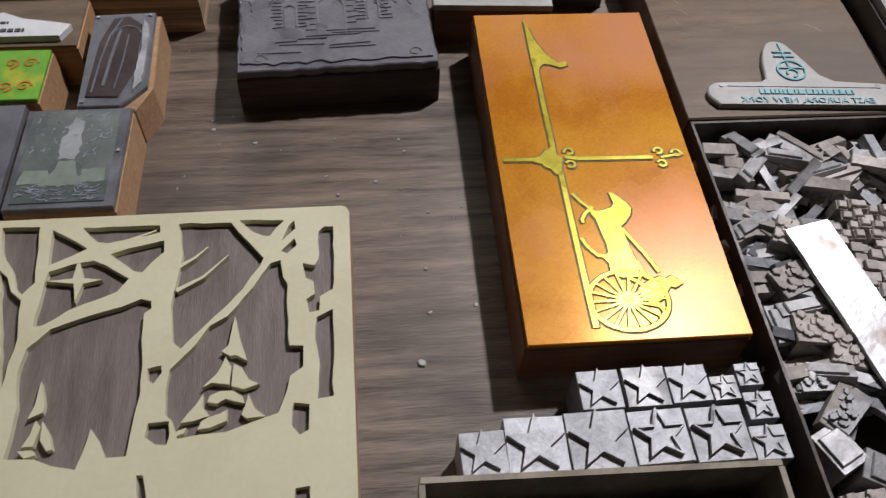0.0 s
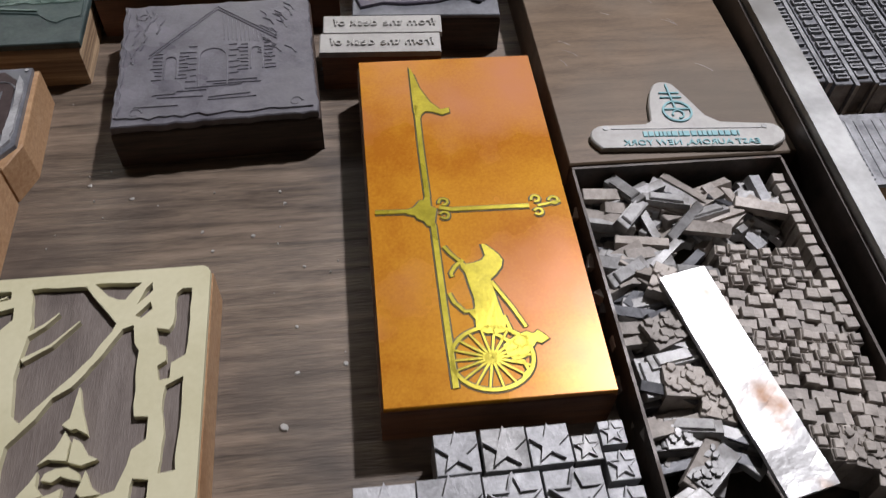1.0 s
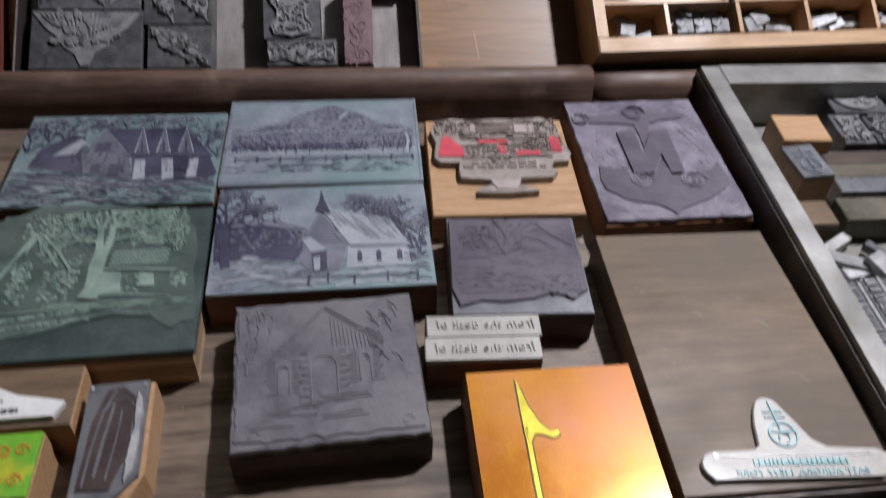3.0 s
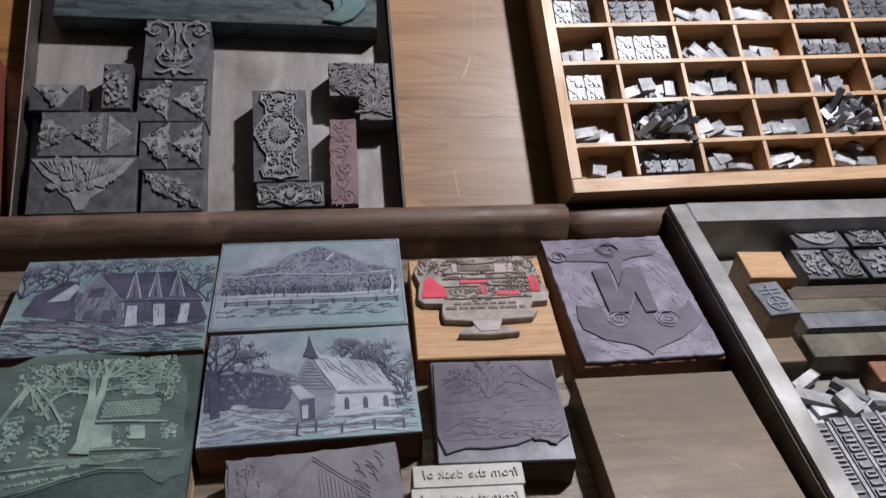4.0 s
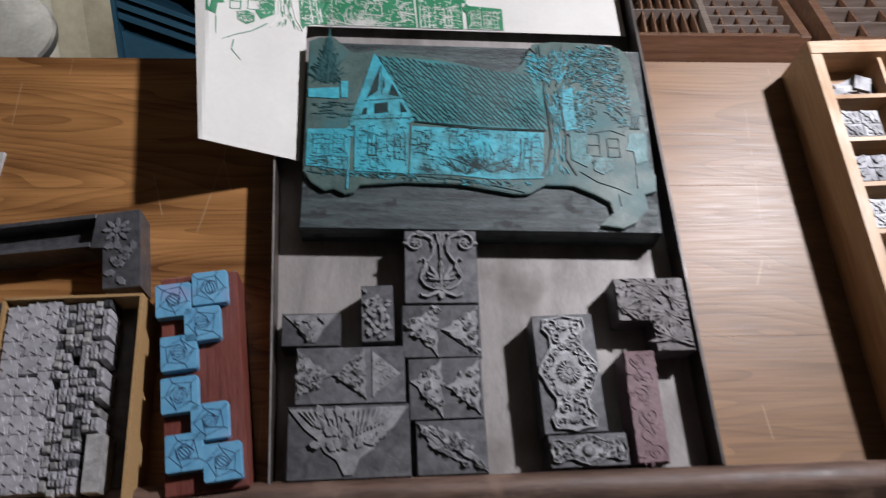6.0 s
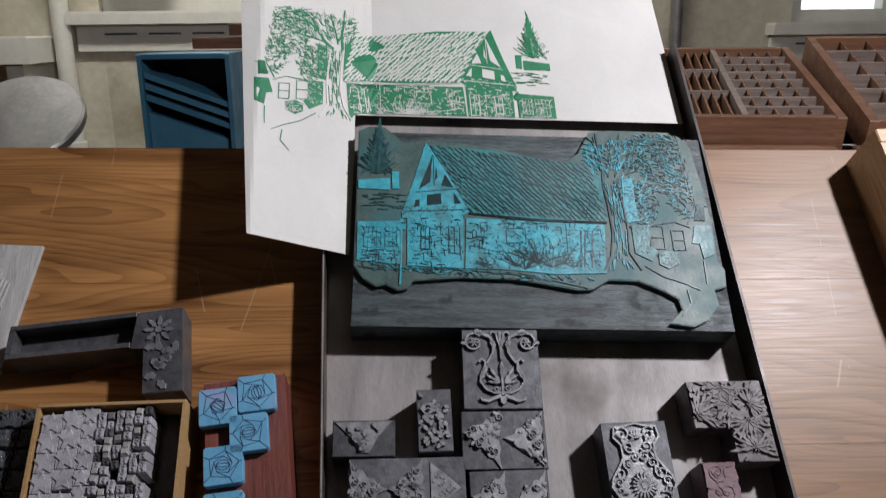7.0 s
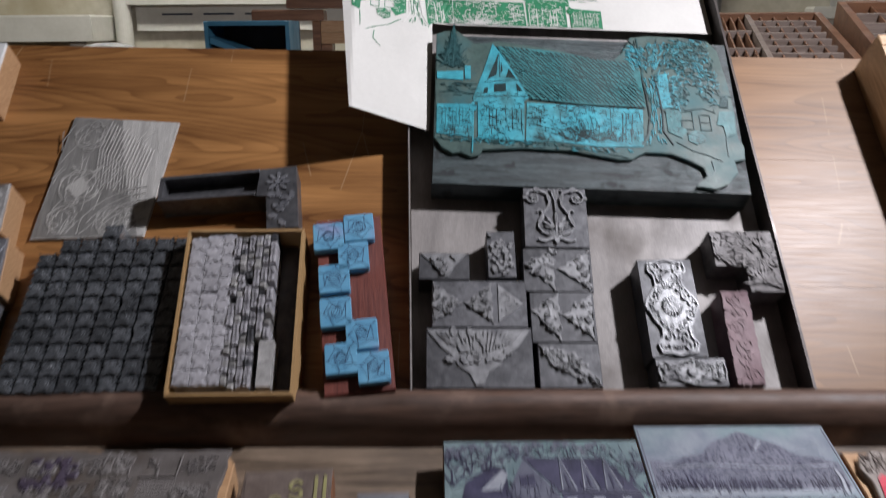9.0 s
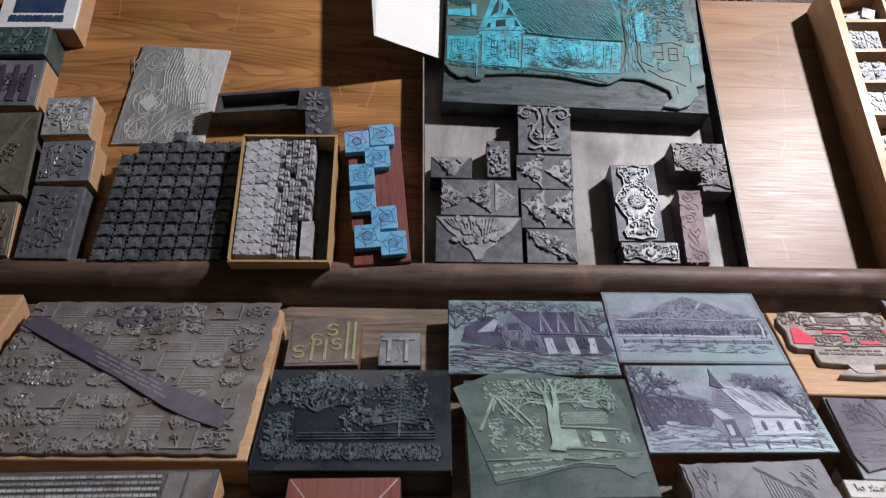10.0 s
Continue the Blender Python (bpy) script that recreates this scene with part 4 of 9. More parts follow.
car = thing("etched_plate_block", spot(TABLE, (-0.1275, 0.3135), radians(2)), "brown-violet etched motor car plate on a tan block", "printing block", "letterpress printing blocks")
bm = bmesh.new()
prism(bm, [(-0.014, -0.032), (0.0100, -0.032), (0.0165, -0.018), (0.0165, 0.032), (-0.014, 0.032)], 0, 0.021, 0.0008)
part("wooden_base", bm, "block_tan", car)
bm = bmesh.new()
prism(bm, [(-0.014, -0.031), (0.004, -0.032), (0.0145, -0.020), (0.0145, 0.031), (-0.0135, 0.031)], 0.021, 0.0238, 0.0005)
part("plate", bm, "zinc", car)
bm = bmesh.new()
prism(bm, [(-0.011, -0.026), (0.003, -0.027), (0.009, -0.010), (0.009, 0.022), (0.003, 0.028), (-0.004, 0.027), (-0.009, 0.010)], 0.0237, 0.0246, 0.0004)
part("etched_face", bm, "brown_car", car)
bm = bmesh.new()
for pts, a in (([(-0.0085, -0.024), (-0.0070, -0.004), (-0.0045, 0.014), (0.000, 0.026)], 0.0009), ([(-0.004, -0.020), (-0.0025, -0.002), (0.000, 0.018)], 0.0016), ([(0.001, -0.022), (0.003, -0.004), (0.004, 0.014)], 0.0007)):
    stroke(bm, pts, a, 0.0244, 0.0250)
stroke(bm, arc(0.003, 0.014, 0.0065, 10, 175, 12), 0.0007, 0.0244, 0.0249)
part("etched_line", bm, "zinc", car)
bm = bmesh.new()
cut_sheet(bm, worked([(0.0095, -0.024), (0.0125, -0.019), (0.0132, 0.004), (0.0128, 0.020), (0.0100, 0.024), (0.0105, 0.002), (0.0092, -0.010)], rng, 0.003, 0.0004), [], 0.0237, 0.0254)
part("turned_edge", bm, "lead_bright", car, "bright turned-up edge of the plate")
for x, y in ((-0.0115, 0.0285), (0.0125, 0.0285), (-0.0118, -0.0285)):
    bm = bmesh.new()
    prism(bm, arc(x, y, 0.0009, 0, 315, 7), 0.0237, 0.0246)
    part("nail", bm, "lead_bright", car)

label, w, d, z = printing_block("label_block", TABLE, ((-0.205, 0.286), (-0.1585, 0.287), (-0.156, 0.319), (-0.203, 0.320)), 0.0245, "block_tan", "label_green", 0.002, "green and yellow inked lettering block on tan wood")
bm = bmesh.new()
for y in (-0.011, 0.004):
    for k in range(5):
        scroll(bm, -0.016 + k * 0.008, y + 0.003, 0.0034, 90 * k, 1, z - 0.0002, z + 0.0004, 0.0012)
part("inked_lettering", bm, "orange", label)
grey_b, w, d, z = printing_block("bare_block", TABLE, ((-0.214, 0.3225), (-0.1485, 0.3225), (-0.1455, 0.357), (-0.214, 0.357)), 0.0235, "block_tan", "board", 0.001, "worn grey-brown wooden block with a white plate")
bm = bmesh.new()
prism(bm, [(-0.032, -0.014), (0.026, -0.014), (0.030, -0.006), (0.022, -0.004), (0.008, -0.001), (-0.002, 0.004), (-0.012, 0.001), (-0.032, 0.0)], z, z + 0.0035, 0.0004)
part("white_plate", bm, "white", grey_b, "white painted zinc plate with a torn end")
bm = bmesh.new()
bars(bm, -0.030, 0.010, -0.011, 0.0022, 12, z + 0.0034, z + 0.0040, rng)
bars(bm, -0.026, 0.002, -0.005, 0.0014, 9, z + 0.0034, z + 0.0040, rng)
part("raised_lettering", bm, "lead_dark", grey_b)
left_b, w, d, z = printing_block("etched_plate_block", TABLE, ((-0.215, 0.2245), (-0.1615, 0.2245), (-0.1615, 0.2845), (-0.215, 0.2845)), 0.0240, "block_dark", "zinc", 0.003, "dark zinc plate block with curved raised lines")
bm = bmesh.new()
for k in range(6):
    stroke(bm, arc(-0.004, -0.004, 0.008 + 0.003 * k, -80, 95, 16), 0.0007, z - 0.0002, z + 0.0005)
part("etched_line", bm, "plate_pale", left_b)


def green_tree_block():
    t = thing("plywood_tree_block", spot(TABLE, (-0.1535, 0.414), radians(0.3)), "dark green plate with a pale tree scene on plywood", "printing block", "letterpress printing blocks")
    w, d = 0.117, 0.108
    bm = bmesh.new()
    prism(bm, [(-0.045, -d / 2 - 0.0005), (w / 2 - 0.0015, -d / 2 - 0.0005), (w / 2 - 0.0015, d / 2), (-w / 2, d / 2), (-w / 2, -d / 2 + 0.02)], 0, 0.022, 0.0006)
    part("plywood_base", bm, "ply", t, "banded plywood base")
    bm = bmesh.new()
    slab(bm, -w / 2, w / 2, -d / 2, d / 2, 0.022, 0.0255, 0.0006)
    part("plate", bm, "green_black", t)
    z0, z1 = 0.0252, 0.0268
    g = bmesh.new()
    cut_sheet(g, [(-0.0419, -0.0431), (-0.0212, -0.0384), (-0.0034, -0.0325), (0.0139, -0.0283), (0.0354, -0.0309), (0.0411, -0.0363), (0.0456, -0.0386), (0.0500, -0.0352), (0.0564, -0.0338), (0.0562, -0.0204), (0.0523, 0.0006), (0.0530, 0.0182), (0.0503, 0.0361), (0.0443, 0.0444), (0.0338, 0.0521), (0.0172, 0.0558), (-0.0060, 0.0600), (-0.0380, 0.0609), (-0.0490, 0.0543), (-0.0660, 0.0459)], [], z0, z0 + 0.0008)
    part("pale_ground", g, "green_ground", t, "dull green ground cut to a wavy edge")
    bm, leaves = bmesh.new(), bmesh.new()
    r = random.Random(11)
    # the forked tree
    cut_sheet(bm, [(-0.0051, -0.0154), (-0.0025, -0.0083), (-0.0031, 0.0072), (-0.0022, 0.0216), (-0.0038, 0.0374), (-0.0009, 0.0381), (0.0019, 0.0222), (0.0031, 0.0294), (0.0027, 0.0407), (0.0061, 0.0395), (0.0065, 0.0255), (0.0049, 0.0157), (0.0046, 0.0070), (0.0048, -0.0040), (0.0054, -0.0170)], [], z0, z1 + 0.0004)
    for (x, y), leans in (((-0.0021, 0.0363), (-0.2, 0.5, 0.9, 1.2)), ((0.0050, 0.0386), (0.2, -0.3, -0.8, -1.2, -1.5)), ((-0.0013, 0.0270), (1.1, 1.4)), ((0.0057, 0.0287), (-1.1, -1.4))):
        for lean in leans:
            tree(bm, x, y, 0.034, z0, z1, r, 0.0026, 0.75, 4, leaves, 0.0009, lean)
    (xa, ya), (xb, yb) = (-0.0451, 0.0259), (0.0478, 0.0540)
    for k in range(420):
        x, y = r.uniform(xa, xb), r.uniform(ya, yb)
        if abs(x - (xa + xb) / 2) / (xb - xa) > 0.36 and y < ya + 0.006:
            continue
        blob(leaves, x, y, r.uniform(0.0006, 0.0015), z0, z1 - r.uniform(0, 0.0005), r, 6, 0.8)
    # gabled house with its rafters
    for pts, a in (([(-0.0492, 0.0029), (-0.0435, 0.0191), (-0.0378, 0.0353)], 0.0022), ([(-0.0378, 0.0353), (-0.0229, 0.0342), (-0.0033, 0.0313)], 0.0016), ([(-0.0363, 0.0343), (-0.0282, 0.0223), (-0.0200, 0.0090)], 0.0020), ([(-0.0321, 0.0344), (-0.0220, 0.0214), (-0.0130, 0.0067)], 0.0020), ([(-0.0365, 0.0325), (-0.0387, 0.0263), (-0.0396, 0.0201)], 0.0013), ([(-0.0342, 0.0305), (-0.0307, 0.0203)], 0.0012)):
        stroke(bm, pts, a, z0, z1)
    for (x0, y0), (x1, y1), n, q in (((-0.0431, -0.0162), (-0.0334, 0.0139), 90, 0.0014), ((-0.0265, -0.0156), (-0.0082, 0.0063), 110, 0.0014), ((-0.0149, 0.0103), (-0.0075, 0.0176), 14, 0.0010), ((0.0156, -0.0131), (0.0252, 0.0007), 34, 0.0010), ((0.0408, -0.0102), (0.0484, 0.0009), 34, 0.0013)):
        for k in range(n):
            blob(bm, r.uniform(x0, x1), r.uniform(y0, y1), q * r.uniform(0.5, 1.3), z0, z1 - r.uniform(0, 0.0006), r, 6, 0.8)
    # low house: roof courses, eave, lit windows
    (xa, ya), (xb, yb) = (0.0067, 0.0086), (0.0376, 0.0203)
    for j in range(6):
        for i in range(14):
            x, y = xa + (xb - xa) * (i + 0.5 * (j % 2)) / 14, ya + (yb - ya) * j / 6
            slab(bm, x, x + (xb - xa) / 17, y, y + (yb - ya) / 8, z0, z1 - 0.0006, 0.0001)
    stroke(bm, [(0.0048, 0.0057), (0.0216, 0.0048), (0.0434, 0.0022)], 0.0016, z0, z1)
    for p in ([(0.0040, 0.0036), (0.0142, 0.0028), (0.0162, -0.0131), (0.0053, -0.0130)], [(0.0239, 0.0012), (0.0317, 0.0006), (0.0330, -0.0088), (0.0253, -0.0081)], [(0.0207, 0.0318), (0.0334, 0.0299), (0.0331, 0.0225), (0.0236, 0.0241)]):
        cut_sheet(bm, worked(p, r, 0.003, 0.0003), [], z0, z1 - 0.0002)
    stroke(bm, [(0.0048, -0.0138), (0.0216, -0.0144), (0.0422, -0.0169)], 0.0012, z0, z1)
    # ground and the row of stones
    (xa, ya), (xb, yb) = (-0.0221, -0.0226), (0.0545, -0.0179)
    hatch(bm, xa, xb, ya, yb, 120, r, z0, z1 - 0.0004, 0.012, 0.0007, 0.04, 0.10)
    for i in range(13):
        p = Vector((-0.0420, -0.0308)).lerp(Vector((0.0009, -0.0261)), i / 12)
        for q in (-0.003, 0.003):
            blob(bm, p.x + r.uniform(-0.001, 0.001), p.y + q, 0.0025, z0, z1 - 0.0002, r, 7, 0.65)
    stroke(bm, [(-0.0467, -0.0236), (-0.0249, -0.0227), (-0.0028, -0.0215), (0.0146, -0.0241)], 0.0010, z0, z1)
    stroke(bm, [(-0.0420, -0.0410), (-0.0216, -0.0366), (-0.0038, -0.0306), (0.0136, -0.0263), (0.0351, -0.0289)], 0.0010, z0, z1)
    clip(bm, w, d)
    clip(leaves, w, d)
    part("raised_tree", bm, "green_pale", t, "pale green raised tree, cottage and stones")
    part("raised_leaves", leaves, "green_pale", t)


green_tree_block()


def view_block(name, corners, plate, label):
    return printing_block(name, TABLE, corners, 0.0243, "block_red", plate, 0.0018, label)


r = random.Random(5)
house, w, d, z = view_block("farmhouse_plate_block", ((-0.2215, 0.4770), (-0.0945, 0.4735), (-0.0952, 0.5665), (-0.2225, 0.5685)), "plate_teal", "blue-green etched farmhouse plate on a wooden block")
ink, pale, mid, leaves = bmesh.new(), bmesh.new(), bmesh.new(), bmesh.new()
za, zb = z - 0.0002, z + 0.00035


def tone(bm, *pts, up=0.0):
    cut_sheet(bm, list(pts), [], za, zb + up)


tone(ink, (-0.0130, 0.0304), (0.0007, 0.0299), (0.0378, 0.0299), (0.0584, -0.0015), (0.0087, -0.0007))
tone(mid, (-0.0127, 0.0292), (0.0063, 0.0006), (0.0118, -0.0249), (-0.0178, -0.0163), (-0.0237, 0.0031))
tone(ink, (-0.0534, -0.0091), (-0.0501, 0.0096), (-0.0314, 0.0238), (-0.0243, 0.0209), (-0.0237, 0.0031), (-0.0185, -0.0162))
tone(pale, (-0.0409, 0.0024), (-0.0269, 0.0200), (-0.0232, 0.0163), (-0.0280, 0.0035), up=0.0002)
for a, b, c in (((0.0101, 0.0309), (0.0093, 0.0036), (0.0179, 0.0029)), ((0.0243, 0.0304), (0.0228, 0.0036), (0.0312, 0.0029)), ((0.0382, 0.0299), (0.0364, 0.0036), (0.0459, 0.0028))):
    tone(mid, a, b, c, up=0.0002)
    stroke(pale, [b, a, c], 0.0012, za, zb + 0.0005)
    stroke(ink, [tuple(Vector(a).lerp(Vector(b).lerp(Vector(c), 0.5), k)) for k in (0.55, 0.95)], 0.0016, za, zb + 0.0006)
tone(ink, (0.0079, -0.0006), (0.0565, -0.0014), (0.0628, -0.0190), (0.0558, -0.0246), (0.0129, -0.0250))
for a, b, c, e in (((0.0107, -0.0041), (0.0170, -0.0041), (0.0196, -0.0225), (0.0123, -0.0239)), ((0.0268, -0.0033), (0.0339, -0.0033), (0.0369, -0.0230), (0.0301, -0.0239)), ((0.0446, -0.0037), (0.0500, -0.0036), (0.0502, -0.0221), (0.0444, -0.0226))):
    tone(pale, a, b, c, e, up=0.0002)
stroke(mid, [(0.0042, 0.0008), (0.0310, 0.0013), (0.0579, -0.0009)], 0.0016, za, zb + 0.0006)
for a, b in (((-0.0164, 0.0146), (-0.0117, 0.0059)), ((-0.0116, 0.0153), (-0.0068, 0.0061)), ((-0.0151, -0.0072), (-0.0092, -0.0150)), ((-0.0041, -0.0071), (0.0032, -0.0191))):
    slab(ink, min(a[0], b[0]), max(a[0], b[0]), min(a[1], b[1]), max(a[1], b[1]), za, zb + 0.0003)
for (x, y), h, w0 in (((-0.0367, 0.0163), 0.030, 0.0020), ((-0.0468, 0.0171), 0.024, 0.0014), ((-0.0580, 0.0070), 0.032, 0.0020), ((-0.0173, 0.0284), 0.016, 0.0012), ((-0.0011, 0.0318), 0.014, 0.0012), ((0.0171, 0.0316), 0.014, 0.0010), ((0.0518, 0.0079), 0.030, 0.0020), ((0.0610, -0.0028), 0.030, 0.0016), ((0.0339, 0.0315), 0.012, 0.0010)):
    for lean in (-0.5, 0.0, 0.5):
        tree(ink, x, y, h, za, zb, r, w0, 0.9, 4, leaves, 0.0006, lean)
tone(mid, (-0.0561, -0.0230), (-0.0380, -0.0166), (0.0115, -0.0269), (0.0609, -0.0240), (0.0642, -0.0314), (0.0460, -0.0288), (0.0127, -0.0329), (-0.0256, -0.0256))
hatch(ink, -0.062, 0.062, -0.045, -0.014, 260, r, za, zb + 0.0001, 0.012, 0.0007, -0.14, 0.10)
hatch(pale, -0.06, 0.060, -0.044, -0.020, 90, r, za, zb + 0.0001, 0.012, 0.0008, -0.14, 0.1)
hatch(ink, -0.03, 0.05, -0.016, 0.010, 130, r, za, zb + 0.0004, 0.005, 0.0005, 1.57, 0.2)
hatch(ink, -0.062, 0.06, 0.012, 0.042, 120, r, za, zb, 0.007, 0.0004, 1.3, 0.6)
for b in (ink, pale, mid, leaves):
    clip(b, w, d)
part("inked_picture", ink, "ink_violet", house, "dark violet inked farmhouse and trees")
part("inked_leaves", leaves, "ink_grey", house)
part("grey_tone", mid, "ink_mid", house)
part("bright_tone", pale, "plate_pale", house)


mount, w, d, z = view_block("mountain_plate_block", ((-0.0930, 0.4885), (0.0330, 0.4850), (0.0340, 0.5765), (-0.0950, 0.5795)), "plate_blue", "pale blue etched mountain plate on a wooden block")
ink, pale, grey = bmesh.new(), bmesh.new(), bmesh.new()
ridge = lambda x: 0.012 + 0.026 * math.exp(-((x - 0.004) / 0.028) ** 2) + 0.0015 * math.sin(x * 300)
prism(grey, [(-0.06 + 0.12 * i / 30, ridge(-0.06 + 0.12 * i / 30)) for i in range(31)] + [(0.06, -0.012), (-0.06, -0.010)], za, z + 0.0002)
for i in range(900):
    x = r.uniform(-0.058, 0.058)
    y = r.uniform(-0.008, max(ridge(x) - 0.002, -0.006))
    blob(ink, x, y, 0.0011 * r.uniform(0.5, 1.3), za, zb, r, 5, 0.6)
hatch(ink, -0.058, 0.058, -0.012, -0.004, 190, r, za, zb + 0.0002, 0.007, 0.0008, 1.57, 0.2)
stroke(pale, [(-0.056, 0.006), (-0.02, 0.009), (0.02, 0.006), (0.056, 0.008)], 0.0016, za, zb + 0.0003)
stroke(pale, [(0.010, 0.022), (0.016, 0.030)], 0.0018, za, zb + 0.0004)
stroke(pale, [(0.054, -0.016), (0.056, -0.004), (0.055, 0.004)], 0.0022, za, zb + 0.0004)
stroke(pale, [(-0.060, -0.014), (-0.02, -0.013), (0.02, -0.0145), (0.06, -0.012)], 0.0030, za, zb)
fence(ink, -0.055, 0.058, -0.0205, 0.0055, 9, za, zb, r)
hatch(ink, -0.06, 0.058, -0.034, -0.024, 70, r, za, zb, 0.007, 0.0005, 0.05, 0.15)
for pts in (((-w / 2 + 0.002, -d / 2 + 0.002), (w / 2 - 0.002, -d / 2 + 0.002)), ((-w / 2 + 0.002, d / 2 - 0.002), (w / 2 - 0.002, d / 2 - 0.002)), ((-w / 2 + 0.002, -d / 2 + 0.002), (-w / 2 + 0.002, d / 2 - 0.002)), ((w / 2 - 0.002, -d / 2 + 0.002), (w / 2 - 0.002, d / 2 - 0.002))):
    stroke(grey, list(pts), 0.0007, za, zb)
for b in (ink, pale, grey):
    clip(b, w, d)
part("inked_picture", ink, "ink_violet", mount, "violet inked woods and fence")
part("mountain_tone", grey, "ink_grey", mount)
part("bright_tone", pale, "plate_pale", mount)

church, w, d, z = view_block("church_plate_block", ((-0.0930, 0.3970), (0.0310, 0.3975), (0.0322, 0.4835), (-0.0940, 0.4855)), "plate_blue", "pale etched country church plate on a wooden block")
ink, pale, grey, leaves = bmesh.new(), bmesh.new(), bmesh.new(), bmesh.new()
tone(ink, (-0.0601, -0.0196), (-0.0633, 0.0130), (-0.0516, 0.0091), (-0.0352, 0.0105), (-0.0119, 0.0031), (-0.0098, -0.0111), (-0.0154, -0.0205), (-0.0369, -0.0173))
tone(grey, (-0.0634, 0.0139), (-0.0356, 0.0165), (-0.0103, 0.0065), (-0.0079, 0.0035), (-0.0351, 0.0073), (-0.0629, 0.0090), up=-0.0001)
tone(grey, (-0.0019, 0.0204), (-0.0108, -0.0023), (-0.0122, -0.0225), (-0.0052, -0.0313), (0.0093, -0.0297), (0.0144, -0.0086))
tone(pale, (-0.0002, 0.0207), (0.0070, 0.0204), (0.0356, 0.0127), (0.0402, 0.0085), (0.0494, -0.0115), (0.0157, -0.0104), up=0.0002)
tone(pale, (0.0143, -0.0111), (0.0486, -0.0127), (0.0493, -0.0268), (0.0132, -0.0285))
tone(grey, (0.0163, -0.0096), (0.0495, -0.0110), (0.0496, -0.0128), (0.0159, -0.0117), up=0.0004)
tone(pale, (-0.0118, -0.0040), (-0.0066, -0.0028), (0.0029, -0.0133), (-0.0065, -0.0148), up=0.0004)
tone(ink, (-0.0065, -0.0152), (0.0022, -0.0141), (0.0027, -0.0290), (-0.0052, -0.0305), up=0.0002)
tone(pale, (-0.0052, -0.0191), (-0.0014, -0.0187), (-0.0014, -0.0285), (-0.0045, -0.0290), up=0.0004)
tone(ink, (-0.0046, 0.0207), (-0.0022, 0.0281), (-0.0008, 0.0393), (0.0012, 0.0287), (0.0060, 0.0186), (0.0032, 0.0170), up=0.0004)
tone(pale, (0.0016, 0.0277), (0.0070, 0.0195), (0.0090, 0.0164), (0.0049, 0.0178), up=0.0005)
for x0, x1 in (((0.0194, -0.0235), (0.0221, -0.0145)), ((0.0301, -0.0238), (0.0329, -0.0149)), ((0.0418, -0.0235), (0.0448, -0.0149))):
    tone(ink, (x0[0], x0[1]), (x1[0], x0[1]), (x1[0], x1[1] - 0.002), ((x0[0] + x1[0]) / 2, x1[1]), (x0[0], x1[1] - 0.002), up=0.0003)
for q in range(10):
    a, b = Vector((-0.0009, 0.0175)).lerp(Vector((-0.0101, -0.0076)), q / 10), Vector((0.0001, 0.0173)).lerp(Vector((0.0137, -0.0102)), q / 10)
    stroke(ink, [tuple(a), tuple(b)], 0.0004, za, zb + 0.0002)
(tx, ty), (ux, uy) = (-0.0532, -0.0244), (-0.0566, 0.0105)
stroke(ink, [(tx, ty), ((tx + ux) / 2 - 0.001, (ty + uy) / 2), (ux, uy)], 0.0060, za, zb + 0.0004, 0.0040)
for lean in (-0.9, -0.5, -0.1, 0.3, 0.7, 1.1):
    tree(ink, ux, uy - 0.002, 0.036, za, zb + 0.0002, r, 0.0026, 0.85, 4, leaves, 0.0009, lean)
for (x, y), h in (((-0.0433, 0.0082), 0.024), ((-0.0367, 0.0075), 0.026), ((0.0193, 0.0153), 0.022), ((0.0261, 0.0137), 0.024), ((0.0322, 0.0121), 0.022), ((0.0399, 0.0002), 0.034), ((0.0451, -0.0075), 0.042), ((0.0517, -0.0152), 0.046), ((0.0552, -0.0173), 0.040)):
    for lean in (-0.35, 0.25):
        tree(ink, x, y, h * 0.8, za, zb, r, 0.0015, 0.9, 4, leaves, 0.0008, lean)
(bx0, by0), (bx1, by1) = (0.0134, 0.0159), (0.0371, 0.0349)
bushes(leaves, bx0, bx1, by0, by1, 60, 0.0013, r, za, zb)
(bx0, by0), (bx1, by1) = (0.0462, -0.0248), (0.0588, -0.0054)
bushes(ink, bx0, bx1, by0, by1, 36, 0.0018, r, za, zb)
bushes(leaves, -0.060, -0.008, -0.010, 0.006, 90, 0.0014, r, za, zb + 0.0002)
hatch(ink, -0.060, -0.010, -0.018, 0.006, 120, r, za, zb + 0.0002, 0.006, 0.0007, 1.5, 0.3)
(sx, sy) = (-0.0401, -0.0170)
blob(pale, sx, sy, 0.0055, za, zb + 0.0004, r, 9, 0.5)
for a, b, c in (((-0.0594, -0.0269), (-0.0429, -0.0215), (-0.0146, -0.0295)), ((-0.0571, -0.0349), (-0.0361, -0.0318), (-0.0051, -0.0392)), ((-0.0425, -0.0280), (-0.0206, -0.0359), (0.0073, -0.0374)), ((0.0072, -0.0405), (0.0324, -0.0379), (0.0574, -0.0422)), ((0.0200, -0.0325), (0.0393, -0.0306), (0.0569, -0.0326))):
    stroke(pale, [a, b, c], 0.0034, za, zb, 0.0014)
hatch(grey, -0.060, 0.060, -0.041, -0.020, 130, r, za, zb, 0.012, 0.0008, 0.10, 0.14)
for (x, y) in ((-0.0076, -0.0358), (0.0029, -0.0346), (0.0173, -0.0370), (0.0357, -0.0359), (0.0522, -0.0369)):
    stroke(ink, [(x, y - 0.0035), (x + 0.0003, y + 0.0035)], 0.0016, za, zb + 0.0003)
